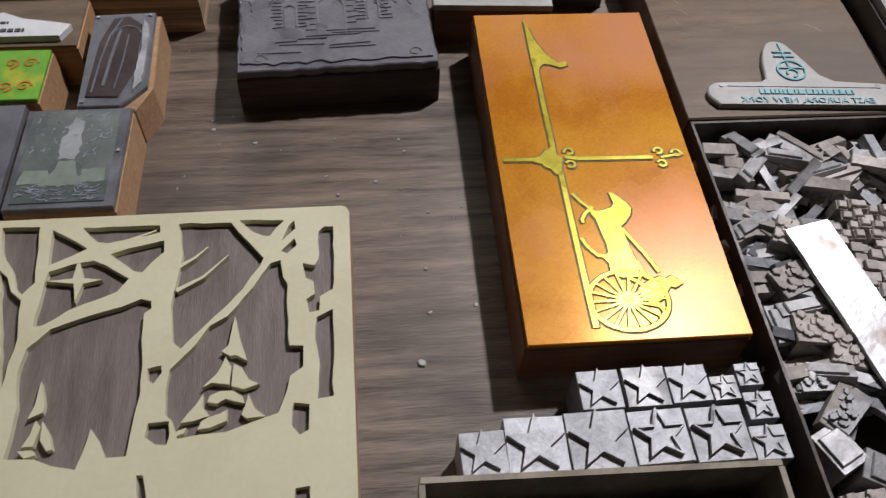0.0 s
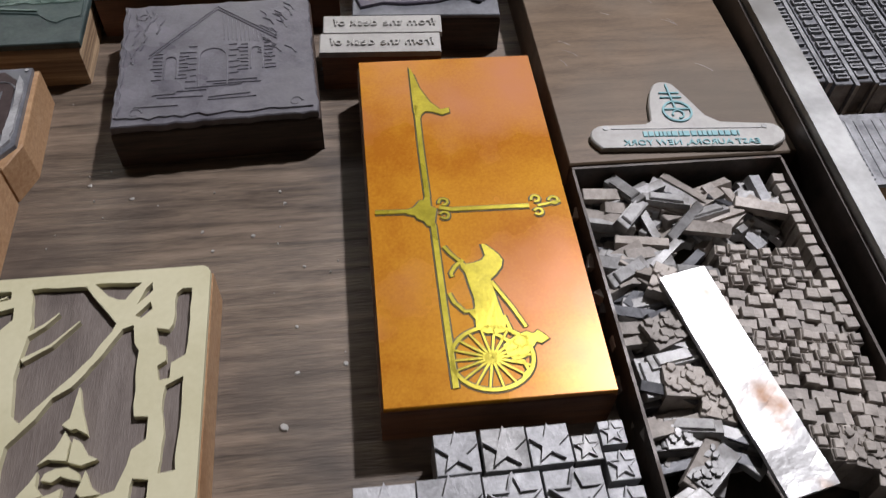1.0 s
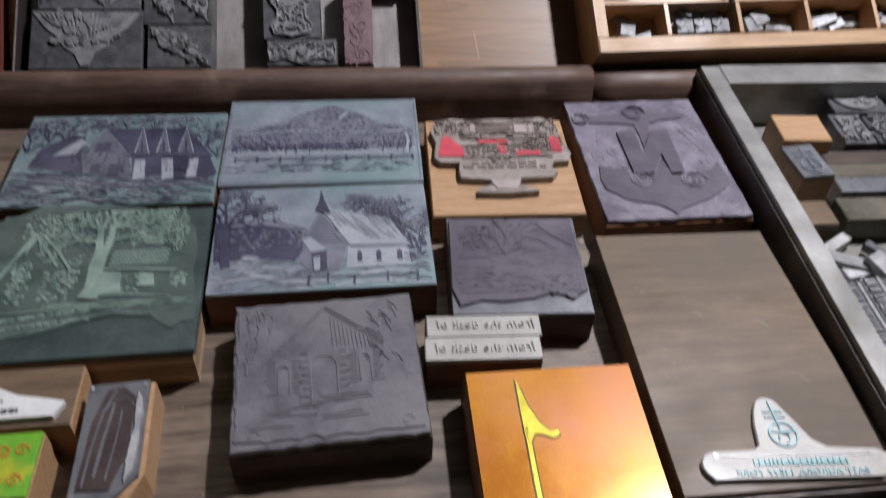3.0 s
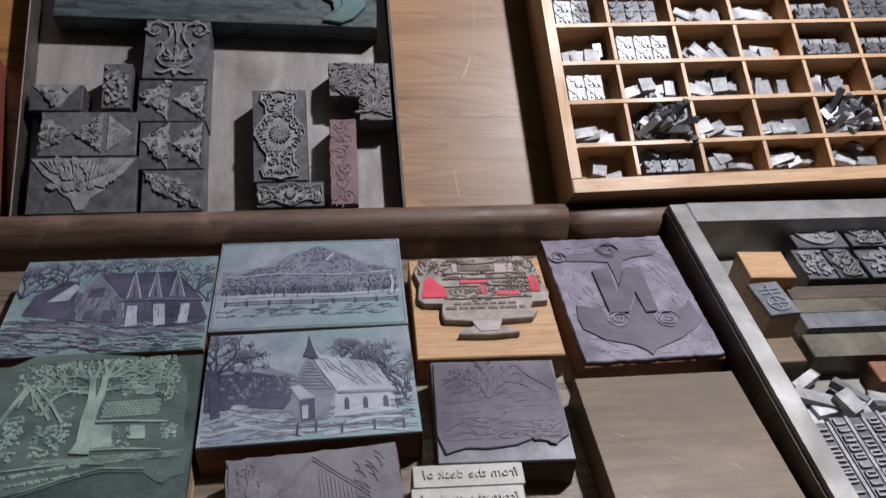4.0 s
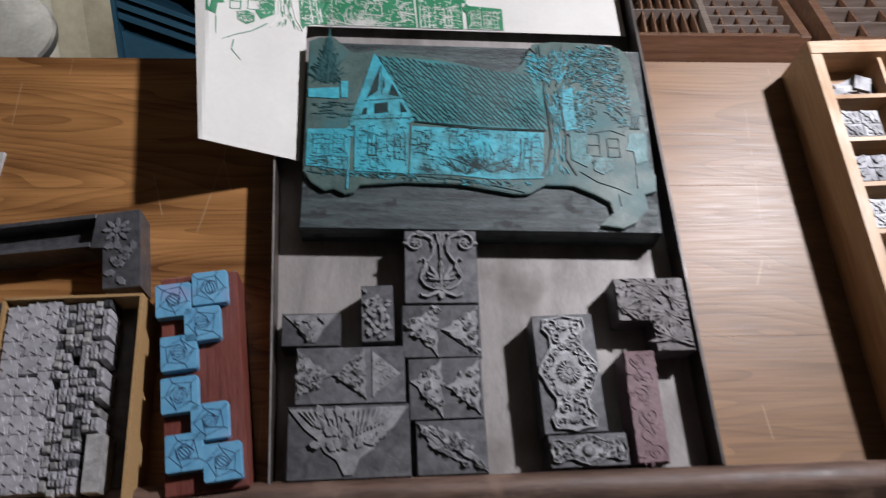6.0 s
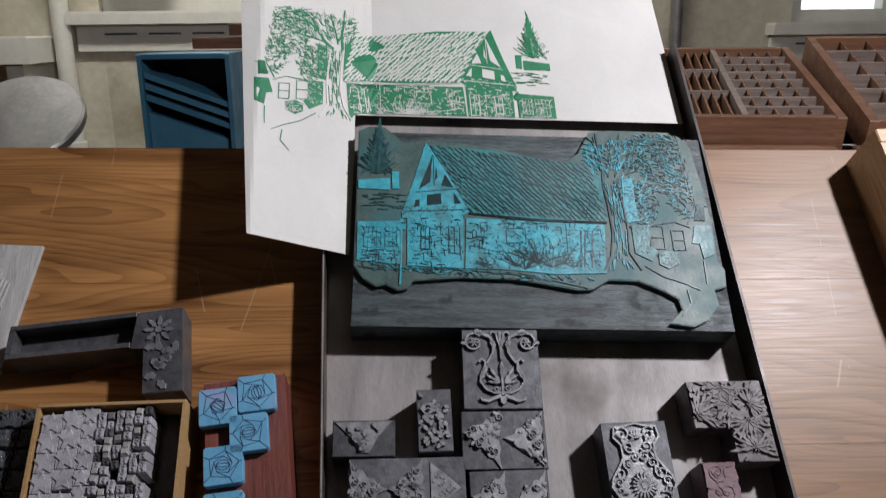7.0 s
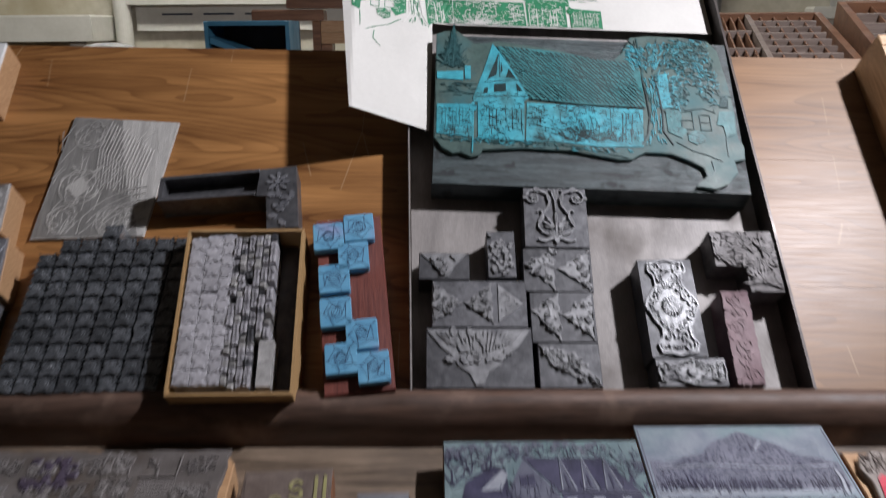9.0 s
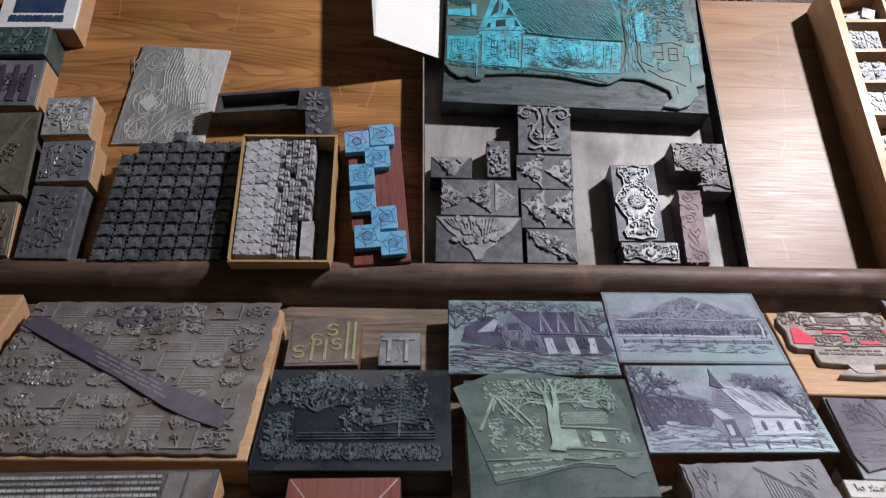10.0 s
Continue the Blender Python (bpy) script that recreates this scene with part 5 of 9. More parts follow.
stroke(grey, [(-0.0076, -0.0342), (0.0174, -0.0346), (0.0524, -0.0353)], 0.0006, za, zb + 0.0002)
hatch(grey, 0.006, 0.046, -0.006, 0.018, 40, r, za, zb + 0.0004, 0.010, 0.0005, 2.2, 0.12)
for b in (ink, pale, grey, leaves):
    clip(b, w, d)
part("inked_picture", ink, "ink_violet", church, "violet inked trees and steeple")
part("inked_leaves", leaves, "ink_grey", church)
part("grey_tone", grey, "ink_grey", church)
part("bright_tone", pale, "plate_pale", church)


truck = thing("puzzle_piece_block", spot(TABLE, (0.0845, 0.5040), radians(-2.5)), "red and sandy puzzle-shaped truck plate on a tan block", "printing block", "letterpress printing blocks")
bm = bmesh.new()
slab(bm, -0.0475, 0.0475, -0.049, 0.049, 0, 0.0200, 0.001)
part("wooden_base", bm, "block_tan", truck)
pz = [(-0.044, 0.002), (-0.042, 0.018), (-0.045, 0.030), (-0.041, 0.041), (-0.030, 0.045), (-0.016, 0.043), (0.0, 0.045), (0.016, 0.044), (0.032, 0.046), (0.042, 0.038), (0.043, 0.020), (0.047, 0.006), (0.044, -0.003), (0.034, -0.004), (0.031, -0.009), (0.035, -0.013), (0.031, -0.019), (0.010, -0.020), (0.008, -0.026), (0.014, -0.029), (0.020, -0.0325), (0.0, -0.034), (-0.020, -0.033), (-0.016, -0.029), (-0.008, -0.026), (-0.009, -0.021), (-0.028, -0.019), (-0.029, -0.012), (-0.028, -0.004), (-0.040, -0.003)]
bm = bmesh.new()
prism(bm, pz, 0.0195, 0.0250, 0.0007)
part("puzzle_plate", bm, "sand", truck)
bm = bmesh.new()
prism(bm, [(-0.041, 0.002), (-0.024, 0.002), (-0.024, 0.010), (-0.034, 0.024), (-0.038, 0.020)], 0.0249, 0.0258)
for x, y, a, b in ((0.010, 0.003, 0.016, 0.004), (-0.002, 0.005, 0.006, 0.008), (0.034, 0.006, 0.007, 0.016), (-0.014, 0.016, 0.020, 0.003)):
    slab(bm, x, x + a, y, y + b, 0.0249, 0.0258)
part("red_area", bm, "paint_red", truck)
bm = bmesh.new()
for y in (0.0005, 0.013, 0.021, 0.026, 0.037):
    stroke(bm, [(-0.026 + i * 0.012, y + rng.uniform(-0.0008, 0.0008)) for i in range(6)], 0.0009, 0.0249, 0.0259)
for i in range(16):
    slab(bm, -0.022 + i * 0.0034, -0.0202 + i * 0.0034, 0.005 + (i % 3) * 0.001, 0.011, 0.0249, 0.0258, 0.0001)
slab(bm, -0.014, 0.010, 0.029, 0.035, 0.0249, 0.0257)
hatch(bm, -0.026, 0.032, -0.002, 0.042, 150, rng, 0.0249, 0.0257, 0.005, 0.0007, 0.05, 0.2)
hatch(bm, 0.020, 0.043, 0.006, 0.044, 110, rng, 0.0249, 0.0258, 0.005, 0.0008, 1.2, 0.5)
hatch(bm, -0.042, -0.026, 0.026, 0.043, 40, rng, 0.0249, 0.0258, 0.005, 0.0008, 1.6, 0.5)
bars(bm, -0.026, 0.028, -0.010, 0.0025, 7, 0.0249, 0.0256, rng)
bars(bm, -0.020, 0.022, -0.0055, 0.0018, 6, 0.0249, 0.0256, rng)
part("cut_mark", bm, "sand_dark", truck)
bm = bmesh.new()
slab(bm, -0.018, -0.0145, 0.028, 0.038, 0.0249, 0.0257)
slab(bm, 0.012, 0.026, 0.026, 0.037, 0.0249, 0.0257)
prism(bm, [(-0.010, -0.022), (0.010, -0.022), (0.006, -0.031), (-0.006, -0.031)], 0.0249, 0.0257)
part("pale_area", bm, "pink_white", truck)

anchor, w, d, z = printing_block("anchor_lino_block", TABLE, ((0.1375, 0.4395), (0.2305, 0.4400), (0.2345, 0.5660), (0.1395, 0.5670)), 0.0238, "block_red", "lino_violet", 0.0032, "violet inked lino block with an anchor and letter N", rng=rng)
bm = bmesh.new()
for i in range(150):
    x, y = rng.uniform(-w / 2 + 0.004, w / 2 - 0.004), rng.uniform(-d / 2 + 0.004, d / 2 - 0.004)
    a = math.atan2(y, x) + math.pi / 2 + rng.uniform(-0.5, 0.5)
    stroke(bm, [(x - 0.004 * math.cos(a), y - 0.004 * math.sin(a)), (x, y), (x + 0.004 * math.cos(a + 0.3), y + 0.004 * math.sin(a + 0.3))], rng.uniform(0.0010, 0.0026), z - 0.0003, z + 0.0003, 0.0005)
part("gouge_mark", bm, "lino_violet", anchor)
bm = bmesh.new()
z0, z1 = z - 0.0002, z + 0.0011
for p in ([(-0.0322, 0.0431), (-0.0162, 0.0449), (0.0013, 0.0453), (0.0213, 0.0461), (0.0369, 0.0439), (0.0324, 0.0390), (0.0160, 0.0372), (0.0080, 0.0340), (0.0043, 0.0228), (-0.0035, 0.0068), (-0.0028, 0.0191), (-0.0036, 0.0325), (-0.0190, 0.0353), (-0.0341, 0.0361)],
          [(-0.0388, -0.0107), (-0.0410, -0.0238), (-0.0399, -0.0335), (-0.0290, -0.0441), (-0.0102, -0.0507), (-0.0044, -0.0558), (-0.0018, -0.0601), (0.0036, -0.0547), (0.0219, -0.0474), (0.0370, -0.0373), (0.0427, -0.0313), (0.0406, -0.0107), (0.0343, -0.0181), (0.0216, -0.0236), (0.0066, -0.0232), (0.0046, -0.0047), (-0.0054, -0.0231), (-0.0203, -0.0226), (-0.0229, -0.0134), (-0.0317, -0.0137)]):
    cut_sheet(bm, worked(p, rng, 0.004, 0.0002), [], z0, z1)
cut_sheet(bm, [(-0.0182, 0.0237), (-0.0060, 0.0250), (-0.0069, -0.0012), (0.0055, 0.0239), (0.0173, 0.0247), (0.0153, -0.0213), (0.0064, -0.0215), (0.0060, -0.0007), (-0.0050, -0.0209), (-0.0180, -0.0207)], [], z0, z1 + 0.0010)
part("anchor_relief", bm, "violet_flat", anchor, "flat raised anchor and letter N")
bm = bmesh.new()
(x, y), (x1, y1), (x2, y2), (x3, y3) = (-0.0008, 0.0455), (-0.0144, -0.0265), (0.0196, -0.0290), (-0.0381, 0.0404)
for cx, cy, q, n in ((x, y, 0.0085, 3), (x1, y1, 0.0075, 4), (x2, y2, 0.0085, 4), (x3, y3, 0.006, 3)):
    for k in range(n):
        stroke(bm, arc(cx + rng.uniform(-0.001, 0.001), cy + rng.uniform(-0.001, 0.001), q * (1 - 0.24 * k), 60 * k, 60 * k + 290, 16, q * (0.9 - 0.24 * k)), 0.0012, z1 - 0.0004, z1 + 0.0007)
part("rope_coil", bm, "lino_violet", anchor, "raised coils of rope round the anchor")


pond, w, d, z = printing_block("lino_block", TABLE, ((0.0365, 0.3745), (0.1120, 0.3720), (0.1210, 0.4455), (0.0425, 0.4525)), 0.0225, "block_dark", "zinc", 0.002, "dark violet lino landscape on a dark block")
bm = bmesh.new()
edge = [(-0.037, 0.035), (0.036, 0.036), (0.037, -0.022), (0.030, -0.027), (0.016, -0.024), (0.006, -0.028), (-0.010, -0.030), (-0.022, -0.029), (-0.034, -0.033), (-0.038, -0.020)]
prism(bm, edge, z - 0.0002, z + 0.0018, 0.0005)
part("lino_face", bm, "violet_flat", pond)
bm = bmesh.new()
zz = z + 0.0016
for lean in (-0.6, -0.2, 0.2, 0.6):
    tree(bm, -0.006, 0.006, 0.036, zz, zz + 0.0006, rng, 0.0014, 0.8, 3, None, 0.001, lean)
stroke(bm, [(0.014, 0.032), (0.022, 0.022), (0.034, 0.012)], 0.0012, zz, zz + 0.0006)
hatch(bm, -0.034, 0.034, -0.024, -0.008, 60, rng, zz, zz + 0.0005, 0.009, 0.0008, 0.1, 0.3)
hatch(bm, -0.034, 0.034, -0.006, 0.012, 40, rng, zz, zz + 0.0004, 0.008, 0.0006, 0.0, 0.1)
bushes(bm, -0.034, 0.032, -0.026, -0.010, 26, 0.0026, rng, zz, zz + 0.0004)
hatch(bm, -0.030, 0.010, 0.008, 0.032, 70, rng, zz, zz + 0.0005, 0.010, 0.0006, 1.2, 0.5)
clip(bm, w, d, 0.003)
part("carved_picture", bm, "violet_flat", pond)

lines = thing("type_line_block", spot(TABLE, (0.0510, 0.3590), radians(-3)), "two bone-grey raised lines of lettering on a cherry block", "printing block", "letterpress printing blocks")
bm = bmesh.new()
slab(bm, -0.0295, 0.0295, -0.0145, 0.0145, 0, 0.0205, 0.0008)
part("wooden_base", bm, "block_red", lines)
for y0, y1, x0 in ((-0.0150, -0.0005, -0.0305), (0.0003, 0.0140, -0.0290)):
    bm = bmesh.new()
    slab(bm, x0, x0 + 0.060, y0, y1, 0.0205, 0.0236, 0.0005)
    slug_line = part("line_plate", bm, "bone", lines)
    bm = bmesh.new()
    letters(bm, "from the desk of", x0 + 0.005, x0 + 0.057, y0 + 0.0050, 0.0078, 0.0234, 0.0246)
    part("lettering", bm, "bone", slug_line)

plain = thing("plain_board", spot(TABLE, (0.1780, 0.3430), radians(-0.5)), "large bare brown scratched wooden board lying on the bench", "board")
bm = bmesh.new()
prism(bm, [(-0.051, -0.083), (0.054, -0.083), (0.050, 0.083), (-0.051, 0.085)], 0, 0.0242, 0.0008)
part("board", bm, "board", plain)
bm = bmesh.new()
for i in range(9):
    bm = bmesh.new()
    x, y = rng.uniform(-0.04, 0.045), rng.uniform(-0.04, 0.07)
    a = rng.uniform(1.6, 2.6)
    l = rng.uniform(0.004, 0.010)
    stroke(bm, [(x, y), (x + l * 0.5 * math.cos(a), y + l * 0.5 * math.sin(a)), (x + l * math.cos(a + 0.15), y + l * math.sin(a + 0.15))], 0.0005, 0.0241, 0.02425, 0.0002)
    part("scratch", bm, "sand", plain, "pale scratch")
plaque = thing("emblem_plaque", spot(TABLE, (0.1845, 0.2745), radians(-3.5), 0.0243), "bone-grey metal plaque with an aqua emblem on the board", "plaque")
bm = bmesh.new()
outline = [(-0.042, -0.011)] + arc(-0.0395, -0.0035, 0.0065, 215, 95, 6) + [(-0.020, 0.0035), (-0.0165, 0.006), (-0.0150, 0.018), (-0.013, 0.025)] + arc(-0.0055, 0.0265, 0.0062, 160, 20, 8) + [(0.005, 0.020), (0.010, 0.009), (0.016, 0.0045), (0.030, 0.0035)] + arc(0.0375, -0.003, 0.0062, 85, -60, 6) + [(0.036, -0.011)]
prism(bm, outline, 0, 0.0028, 0.0006)
part("plaque_plate", bm, "bone", plaque)
bm = bmesh.new()
ex, ey = -0.003, 0.0115
stroke(bm, arc(ex, ey, 0.0065, 0, 360, 28), 0.0012, 0.0026, 0.0036)
stroke(bm, [(ex - 0.006, ey + 0.0015), (ex + 0.006, ey + 0.0015)], 0.0010, 0.0026, 0.0036)
stroke(bm, [(ex - 0.0005, ey + 0.0015), (ex - 0.0015, ey + 0.0185)], 0.0010, 0.0026, 0.0036)
stroke(bm, [(ex - 0.006, ey + 0.0095), (ex + 0.004, ey + 0.0095)], 0.0009, 0.0026, 0.0036)
stroke(bm, [(ex - 0.006, ey + 0.0125), (ex + 0.0035, ey + 0.0125)], 0.0009, 0.0026, 0.0036)
stroke(bm, arc(ex, ey - 0.002, 0.0026, -90, 200, 10), 0.0009, 0.0026, 0.0036)
part("emblem", bm, "aqua", plaque, "aqua ring with a double cross")
for y, x0, x1 in ((-0.0045, -0.022, 0.022), (-0.0098, -0.032, 0.030)):
    bm = bmesh.new()
    if y > -0.006:
        bars(bm, x0, x1, y, 0.0030, 14, 0.0026, 0.0034, rng)
    else:
        letters(bm, "EAST AURORA, NEW YORK", x0, x1, y, 0.0046, 0.0026, 0.0034)
    part("lettering", bm, "aqua", plaque)
bm = bmesh.new()
stroke(bm, [(-0.036, 0.0008), (0.036, 0.0004)], 0.0005, 0.0026, 0.0032)
for x in (-0.0385, 0.0350):
    prism(bm, arc(x, 0.0012, 0.0013, 0, 330, 9), 0.0026, 0.0032)
part("plaque_rivet", bm, "galley", plaque)


# ---- type metal ----
def piece_mesh(name, w, d, h, material, face="", seed=0):
    """One piece of type: a body with a foot nick and a raised face."""
    r = random.Random(seed)
    bm = bmesh.new()
    k = 0.95 if face == "shell" else 1.0
    slab(bm, -w * k / 2, w * k / 2, -d * k / 2, d * k / 2, 0, h, 0.0003)
    top = h
    if face == "star":
        prism(bm, star_points(0, 0, min(w, d) * 0.52), top - 0.0002, top + min(0.0020, w * 0.10), 0.0001)
    elif face == "open_star":
        p = star_points(0, 0, min(w, d) * 0.47)
        stroke(bm, p + [p[0], p[1]], min(w, d) * 0.075, top - 0.0002, top + min(0.0022, w * 0.11))
        prism(bm, star_points(0, 0, min(w, d) * 0.42), top - 0.0002, top + min(0.0009, w * 0.05))
    elif face == "shell":
        for k in range(9):
            a = radians(6 + 21 * k)
            leaf_shape(bm, 0, -d * 0.36, d * (0.80 if k % 2 == 0 else 0.72) * (0.62 + 0.38 * math.sin(a)), a, top - 0.0002, top + 0.0022, 0.13)
        stroke(bm, arc(0, -d * 0.36, w * 0.16, 0, 180, 8), w * 0.06, top - 0.0002, top + 0.0024)
        for s in (-1, 1):
            prism(bm, [(s * w * 0.47, -d * 0.45), (s * w * 0.47, -d * 0.12), (s * w * 0.26, -d * 0.36), (s * w * 0.20, -d * 0.45)][::s], top - 0.0002, top + 0.0020)
            stroke(bm, arc(s * w * 0.47, d * 0.30, w * 0.14, 90, 90 + s * 180, 6), w * 0.05, top - 0.0002, top + 0.0022)
    elif face == "flat_star":
        prism(bm, star_points(0, 0, min(w, d) * 0.60, 90, 0.46), top - 0.0002, top + 0.0007, 0.0001)
    elif face == "block":
        slab(bm, -w * 0.40, w * 0.40, -d * 0.36, d * 0.36, top - 0.0002, top + 0.0012)
    elif face == "letter":
        stroke(bm, [(-w * 0.25, -d * 0.35), (-w * 0.25, d * 0.35), (w * 0.25, d * 0.35)], w * 0.2, top - 0.0002, top + 0.0010)
        stroke(bm, [(-w * 0.2, 0), (w * 0.25, 0), (w * 0.25, -d * 0.35)], w * 0.18, top - 0.0002, top + 0.0010)
    elif face == "bow":
        for k in range(11):
            leaf_shape(bm, r.uniform(-0.36, 0.2) * w, r.uniform(-0.34, 0.34) * d, min(w, d) * r.uniform(0.3, 0.5), r.uniform(0, 6.28), top - 0.0002, top + r.uniform(0.0006, 0.0018))
        clip(bm, w, d, 0.0)
    bmesh.ops.recalc_face_normals(bm, faces=bm.faces)
    me = bpy.data.meshes.new(name)
    bm.to_mesh(me)
    bm.free()
    me.materials.append(M[material])
    return me


def loose(name, me, m, label, category, group):
    ob = new(name, me)
    ob.matrix_world = m
    return tagged(ob, label, category, group)


def lay(base, x, y, z, yaw, tip=0.0, roll=0.0):
    return base @ Matrix.Translation((x, y, z)) @ Euler((radians(tip), radians(roll), radians(yaw))).to_matrix().to_4x4()


# the set of star ornaments
stars = (
    (0.0165, 0.1145, 0.0155, "star", "lead_bright"), (0.0345, 0.1160, 0.0205, "star", "lead_bright"), (0.0560, 0.1160, 0.0215, "star", "lead_bright"), (0.0770, 0.1160, 0.0195, "open_star", "lead_bright"),
    (0.0975, 0.1155, 0.0200, "open_star", "lead_bright"), (0.1140, 0.1110, 0.0125, "open_star", "lead_bright"), (0.0600, 0.1345, 0.0150, "star", "lead_bright"), (0.0765, 0.1345, 0.0155, "star", "lead"),
    (0.0920, 0.1345, 0.0145, "star", "lead_bright"), (0.1045, 0.1320, 0.0095, "open_star", "lead"), (0.1145, 0.1365, 0.0090, "open_star", "lead_bright"), (0.1150, 0.1245, 0.0105, "open_star", "lead_bright"),
)
for i, (x, y, s, face, mat) in enumerate(stars):
    loose("star_ornament", piece_mesh("star_ornament", s, s * 0.98, 0.0212, mat, face, i), spot(TABLE, (x, y), radians(rng.uniform(-1.5, 1.5))),
          "cast metal star ornament, solid face" if face == "star" else "cast metal star ornament, outlined face", "star ornament", "star ornaments")

# the grey cardboard box in front of the stars
front = thing("cardboard_box", spot(TABLE, (0.0525, 0.0620), radians(-1.5)), "worn open grey cardboard box of dark type", "box")
for x0, x1, y0, y1, nm in ((-0.0595, 0.0595, 0.0405, 0.0425, "box_wall"), (-0.0595, 0.0595, -0.0425, -0.0405, "box_wall"), (-0.0595, -0.0575, -0.0405, 0.0405, "box_wall"), (0.0575, 0.0595, -0.0405, 0.0405, "box_wall")):
    bm = bmesh.new()
    slab(bm, x0, x1, y0, y1, 0, 0.0265, 0.0006)
    part(nm, bm, "card_edge", front)
bm = bmesh.new()
slab(bm, -0.0575, 0.0575, -0.0405, 0.0405, 0.0, 0.0015)
part("box_floor", bm, "box_dark", front)
for i in range(14):
    loose("dark_type_piece", piece_mesh("dark_type_piece", rng.uniform(0.006, 0.012), rng.uniform(0.014, 0.022), 0.009, "lead_dark", "letter", i), lay(TABLE, 0.005 + (i % 7) * 0.0155, 0.050 + (i // 7) * 0.034, 0.0016, rng.uniform(-20, 20)), "blackened metal type in the cardboard box", "type piece", "type in the cardboard box")

# the rusty box of mixed type
tbox = thing("type_box", spot(TABLE, (0.1735, 0.1560), radians(-0.4)), "rusty black sheet-metal box full of mixed metal type", "box")
W2, D2 = 0.0480, 0.1015
for x0, x1, y0, y1 in ((-W2, W2, D2 - 0.0012, D2), (-W2, W2, -D2, -D2 + 0.0012), (-W2, -W2 + 0.0012, -D2 + 0.0012, D2 - 0.0012), (W2 - 0.0012, W2, -D2 + 0.0012, D2 - 0.0012)):
    bm = bmesh.new()
    slab(bm, x0, x1, y0, y1, 0, 0.0250, 0.0003)
    part("box_wall", bm, "box_dark", tbox)
bm = bmesh.new()
slab(bm, -W2 + 0.0012, W2 - 0.0012, -D2 + 0.0012, D2 - 0.0012, 0, 0.0012, 0.0002)
part("box_floor", bm, "box_dark", tbox)
kinds = [piece_mesh("lead_piece", w, l, h, mat, face, k) for k, (w, l, h, mat, face) in enumerate((
    (0.0040, 0.022, 0.0040, "lead", ""), (0.0050, 0.022, 0.0050, "lead_brown", ""), (0.0040, 0.021, 0.0040, "lead_dark", ""), (0.0050, 0.023, 0.0050, "lead_brown", ""), (0.0060, 0.020, 0.0060, "lead", "block"),
    (0.0055, 0.022, 0.0045, "lead_bright", ""), (0.0095, 0.014, 0.009, "lead_brown", "bow"), (0.0035, 0.018, 0.0035, "lead", ""), (0.010, 0.012, 0.003, "lead", "")))]
G = "mixed type in the rusty box"
LB = "loose cast metal type lying in the rusty box"
# loose spaces and quads, heaped in the near and far parts of the box
for i in range(225):
    if i < 150:
        x, y = rng.uniform(0.136, 0.213), rng.uniform(0.226, 0.247) if i < 95 else rng.uniform(0.200, 0.24)
        if y < 0.222:
            x = rng.uniform(0.134, 0.158)
    else:
        x, y = rng.uniform(0.133, 0.168), rng.uniform(0.120, 0.212)
    k = rng.choice((0, 1, 1, 3, 3, 4, 5, 7, 0, 2, 1, 3, 0, 7)) if i < 150 else rng.choice((0, 2, 2, 3, 4, 8))
    loose("lead_piece", kinds[k], lay(TABLE, x, y, rng.uniform(0.0035, 0.017), rng.choice((20, 60, 75, 85, 100, 130)) + rng.uniform(-14, 14), rng.uniform(-12, 12), rng.uniform(-25, 25)), LB, "type piece", G)
# rows of brown sorts standing on their feet
sorts = [piece_mesh("brown_sort", 0.0046, 0.0050, 0.0205, "lead_brown", "block", 1), piece_mesh("brown_sort", 0.0050, 0.0046, 0.0200, "lead_brown", "", 2)]
SL = "rusty brown sort standing in a row"
for row in range(19):
    for k in range(9):
        x, y = 0.1665 + k * 0.0051 + row * 0.0012, 0.2115 - row * 0.0051 - k * 0.0009
        if 0.163 < x < 0.2180 and y > 0.118 and not (row < 3 and k < 2):
            loose("brown_sort", sorts[(row // 4) % 2], lay(TABLE, x, y, 0.0012 + rng.uniform(-0.0012, 0.0022), -10 + rng.uniform(-7, 7), rng.uniform(-3, 3), rng.uniform(-3, 3)), SL, "type piece", "rows of brown sorts")
for k in range(14):
    loose("brown_sort", sorts[1], lay(TABLE, 0.2172, 0.246 - k * 0.0058, 0.003, rng.uniform(-8, 8)), SL, "type piece", "rows of brown sorts")
bigs = [piece_mesh("ornament_sort", 0.016, 0.013, 0.0205, "lead_brown", "bow", 1), piece_mesh("ornament_sort", 0.020, 0.010, 0.0190, "lead", "bow", 2), piece_mesh("ornament_sort", 0.012, 0.016, 0.0180, "lead", "block", 4)]
for k, x, y, yaw in ((0, 0.146, 0.176, 20), (0, 0.151, 0.196, 60), (0, 0.145, 0.152, -8), (1, 0.141, 0.134, 0), (2, 0.135, 0.158, 5), (1, 0.146, 0.120, 40), (2, 0.139, 0.108, 25), (0, 0.156, 0.146, 70), (0, 0.199, 0.122, -20), (0, 0.212, 0.112, -20), (2, 0.150, 0.098, 60), (1, 0.160, 0.088, 20), (0, 0.140, 0.085, 5), (0, 0.208, 0.095, 15), (1, 0.206, 0.078, 0), (2, 0.185, 0.075, 30)):
    loose("ornament_sort", bigs[k], lay(TABLE, x, y, 0.0014, yaw, rng.uniform(-4, 4), rng.uniform(-6, 6)), "larger brown cast ornament in the rusty box", "type piece", G)
strip = thing("metal_strip", lay(TABLE, 0.1665, 0.1530, 0.0226, 11.5, 1.5, 0), "shiny dented metal strip lying across the type", "metal strip")
bm = bmesh.new()
n = 22
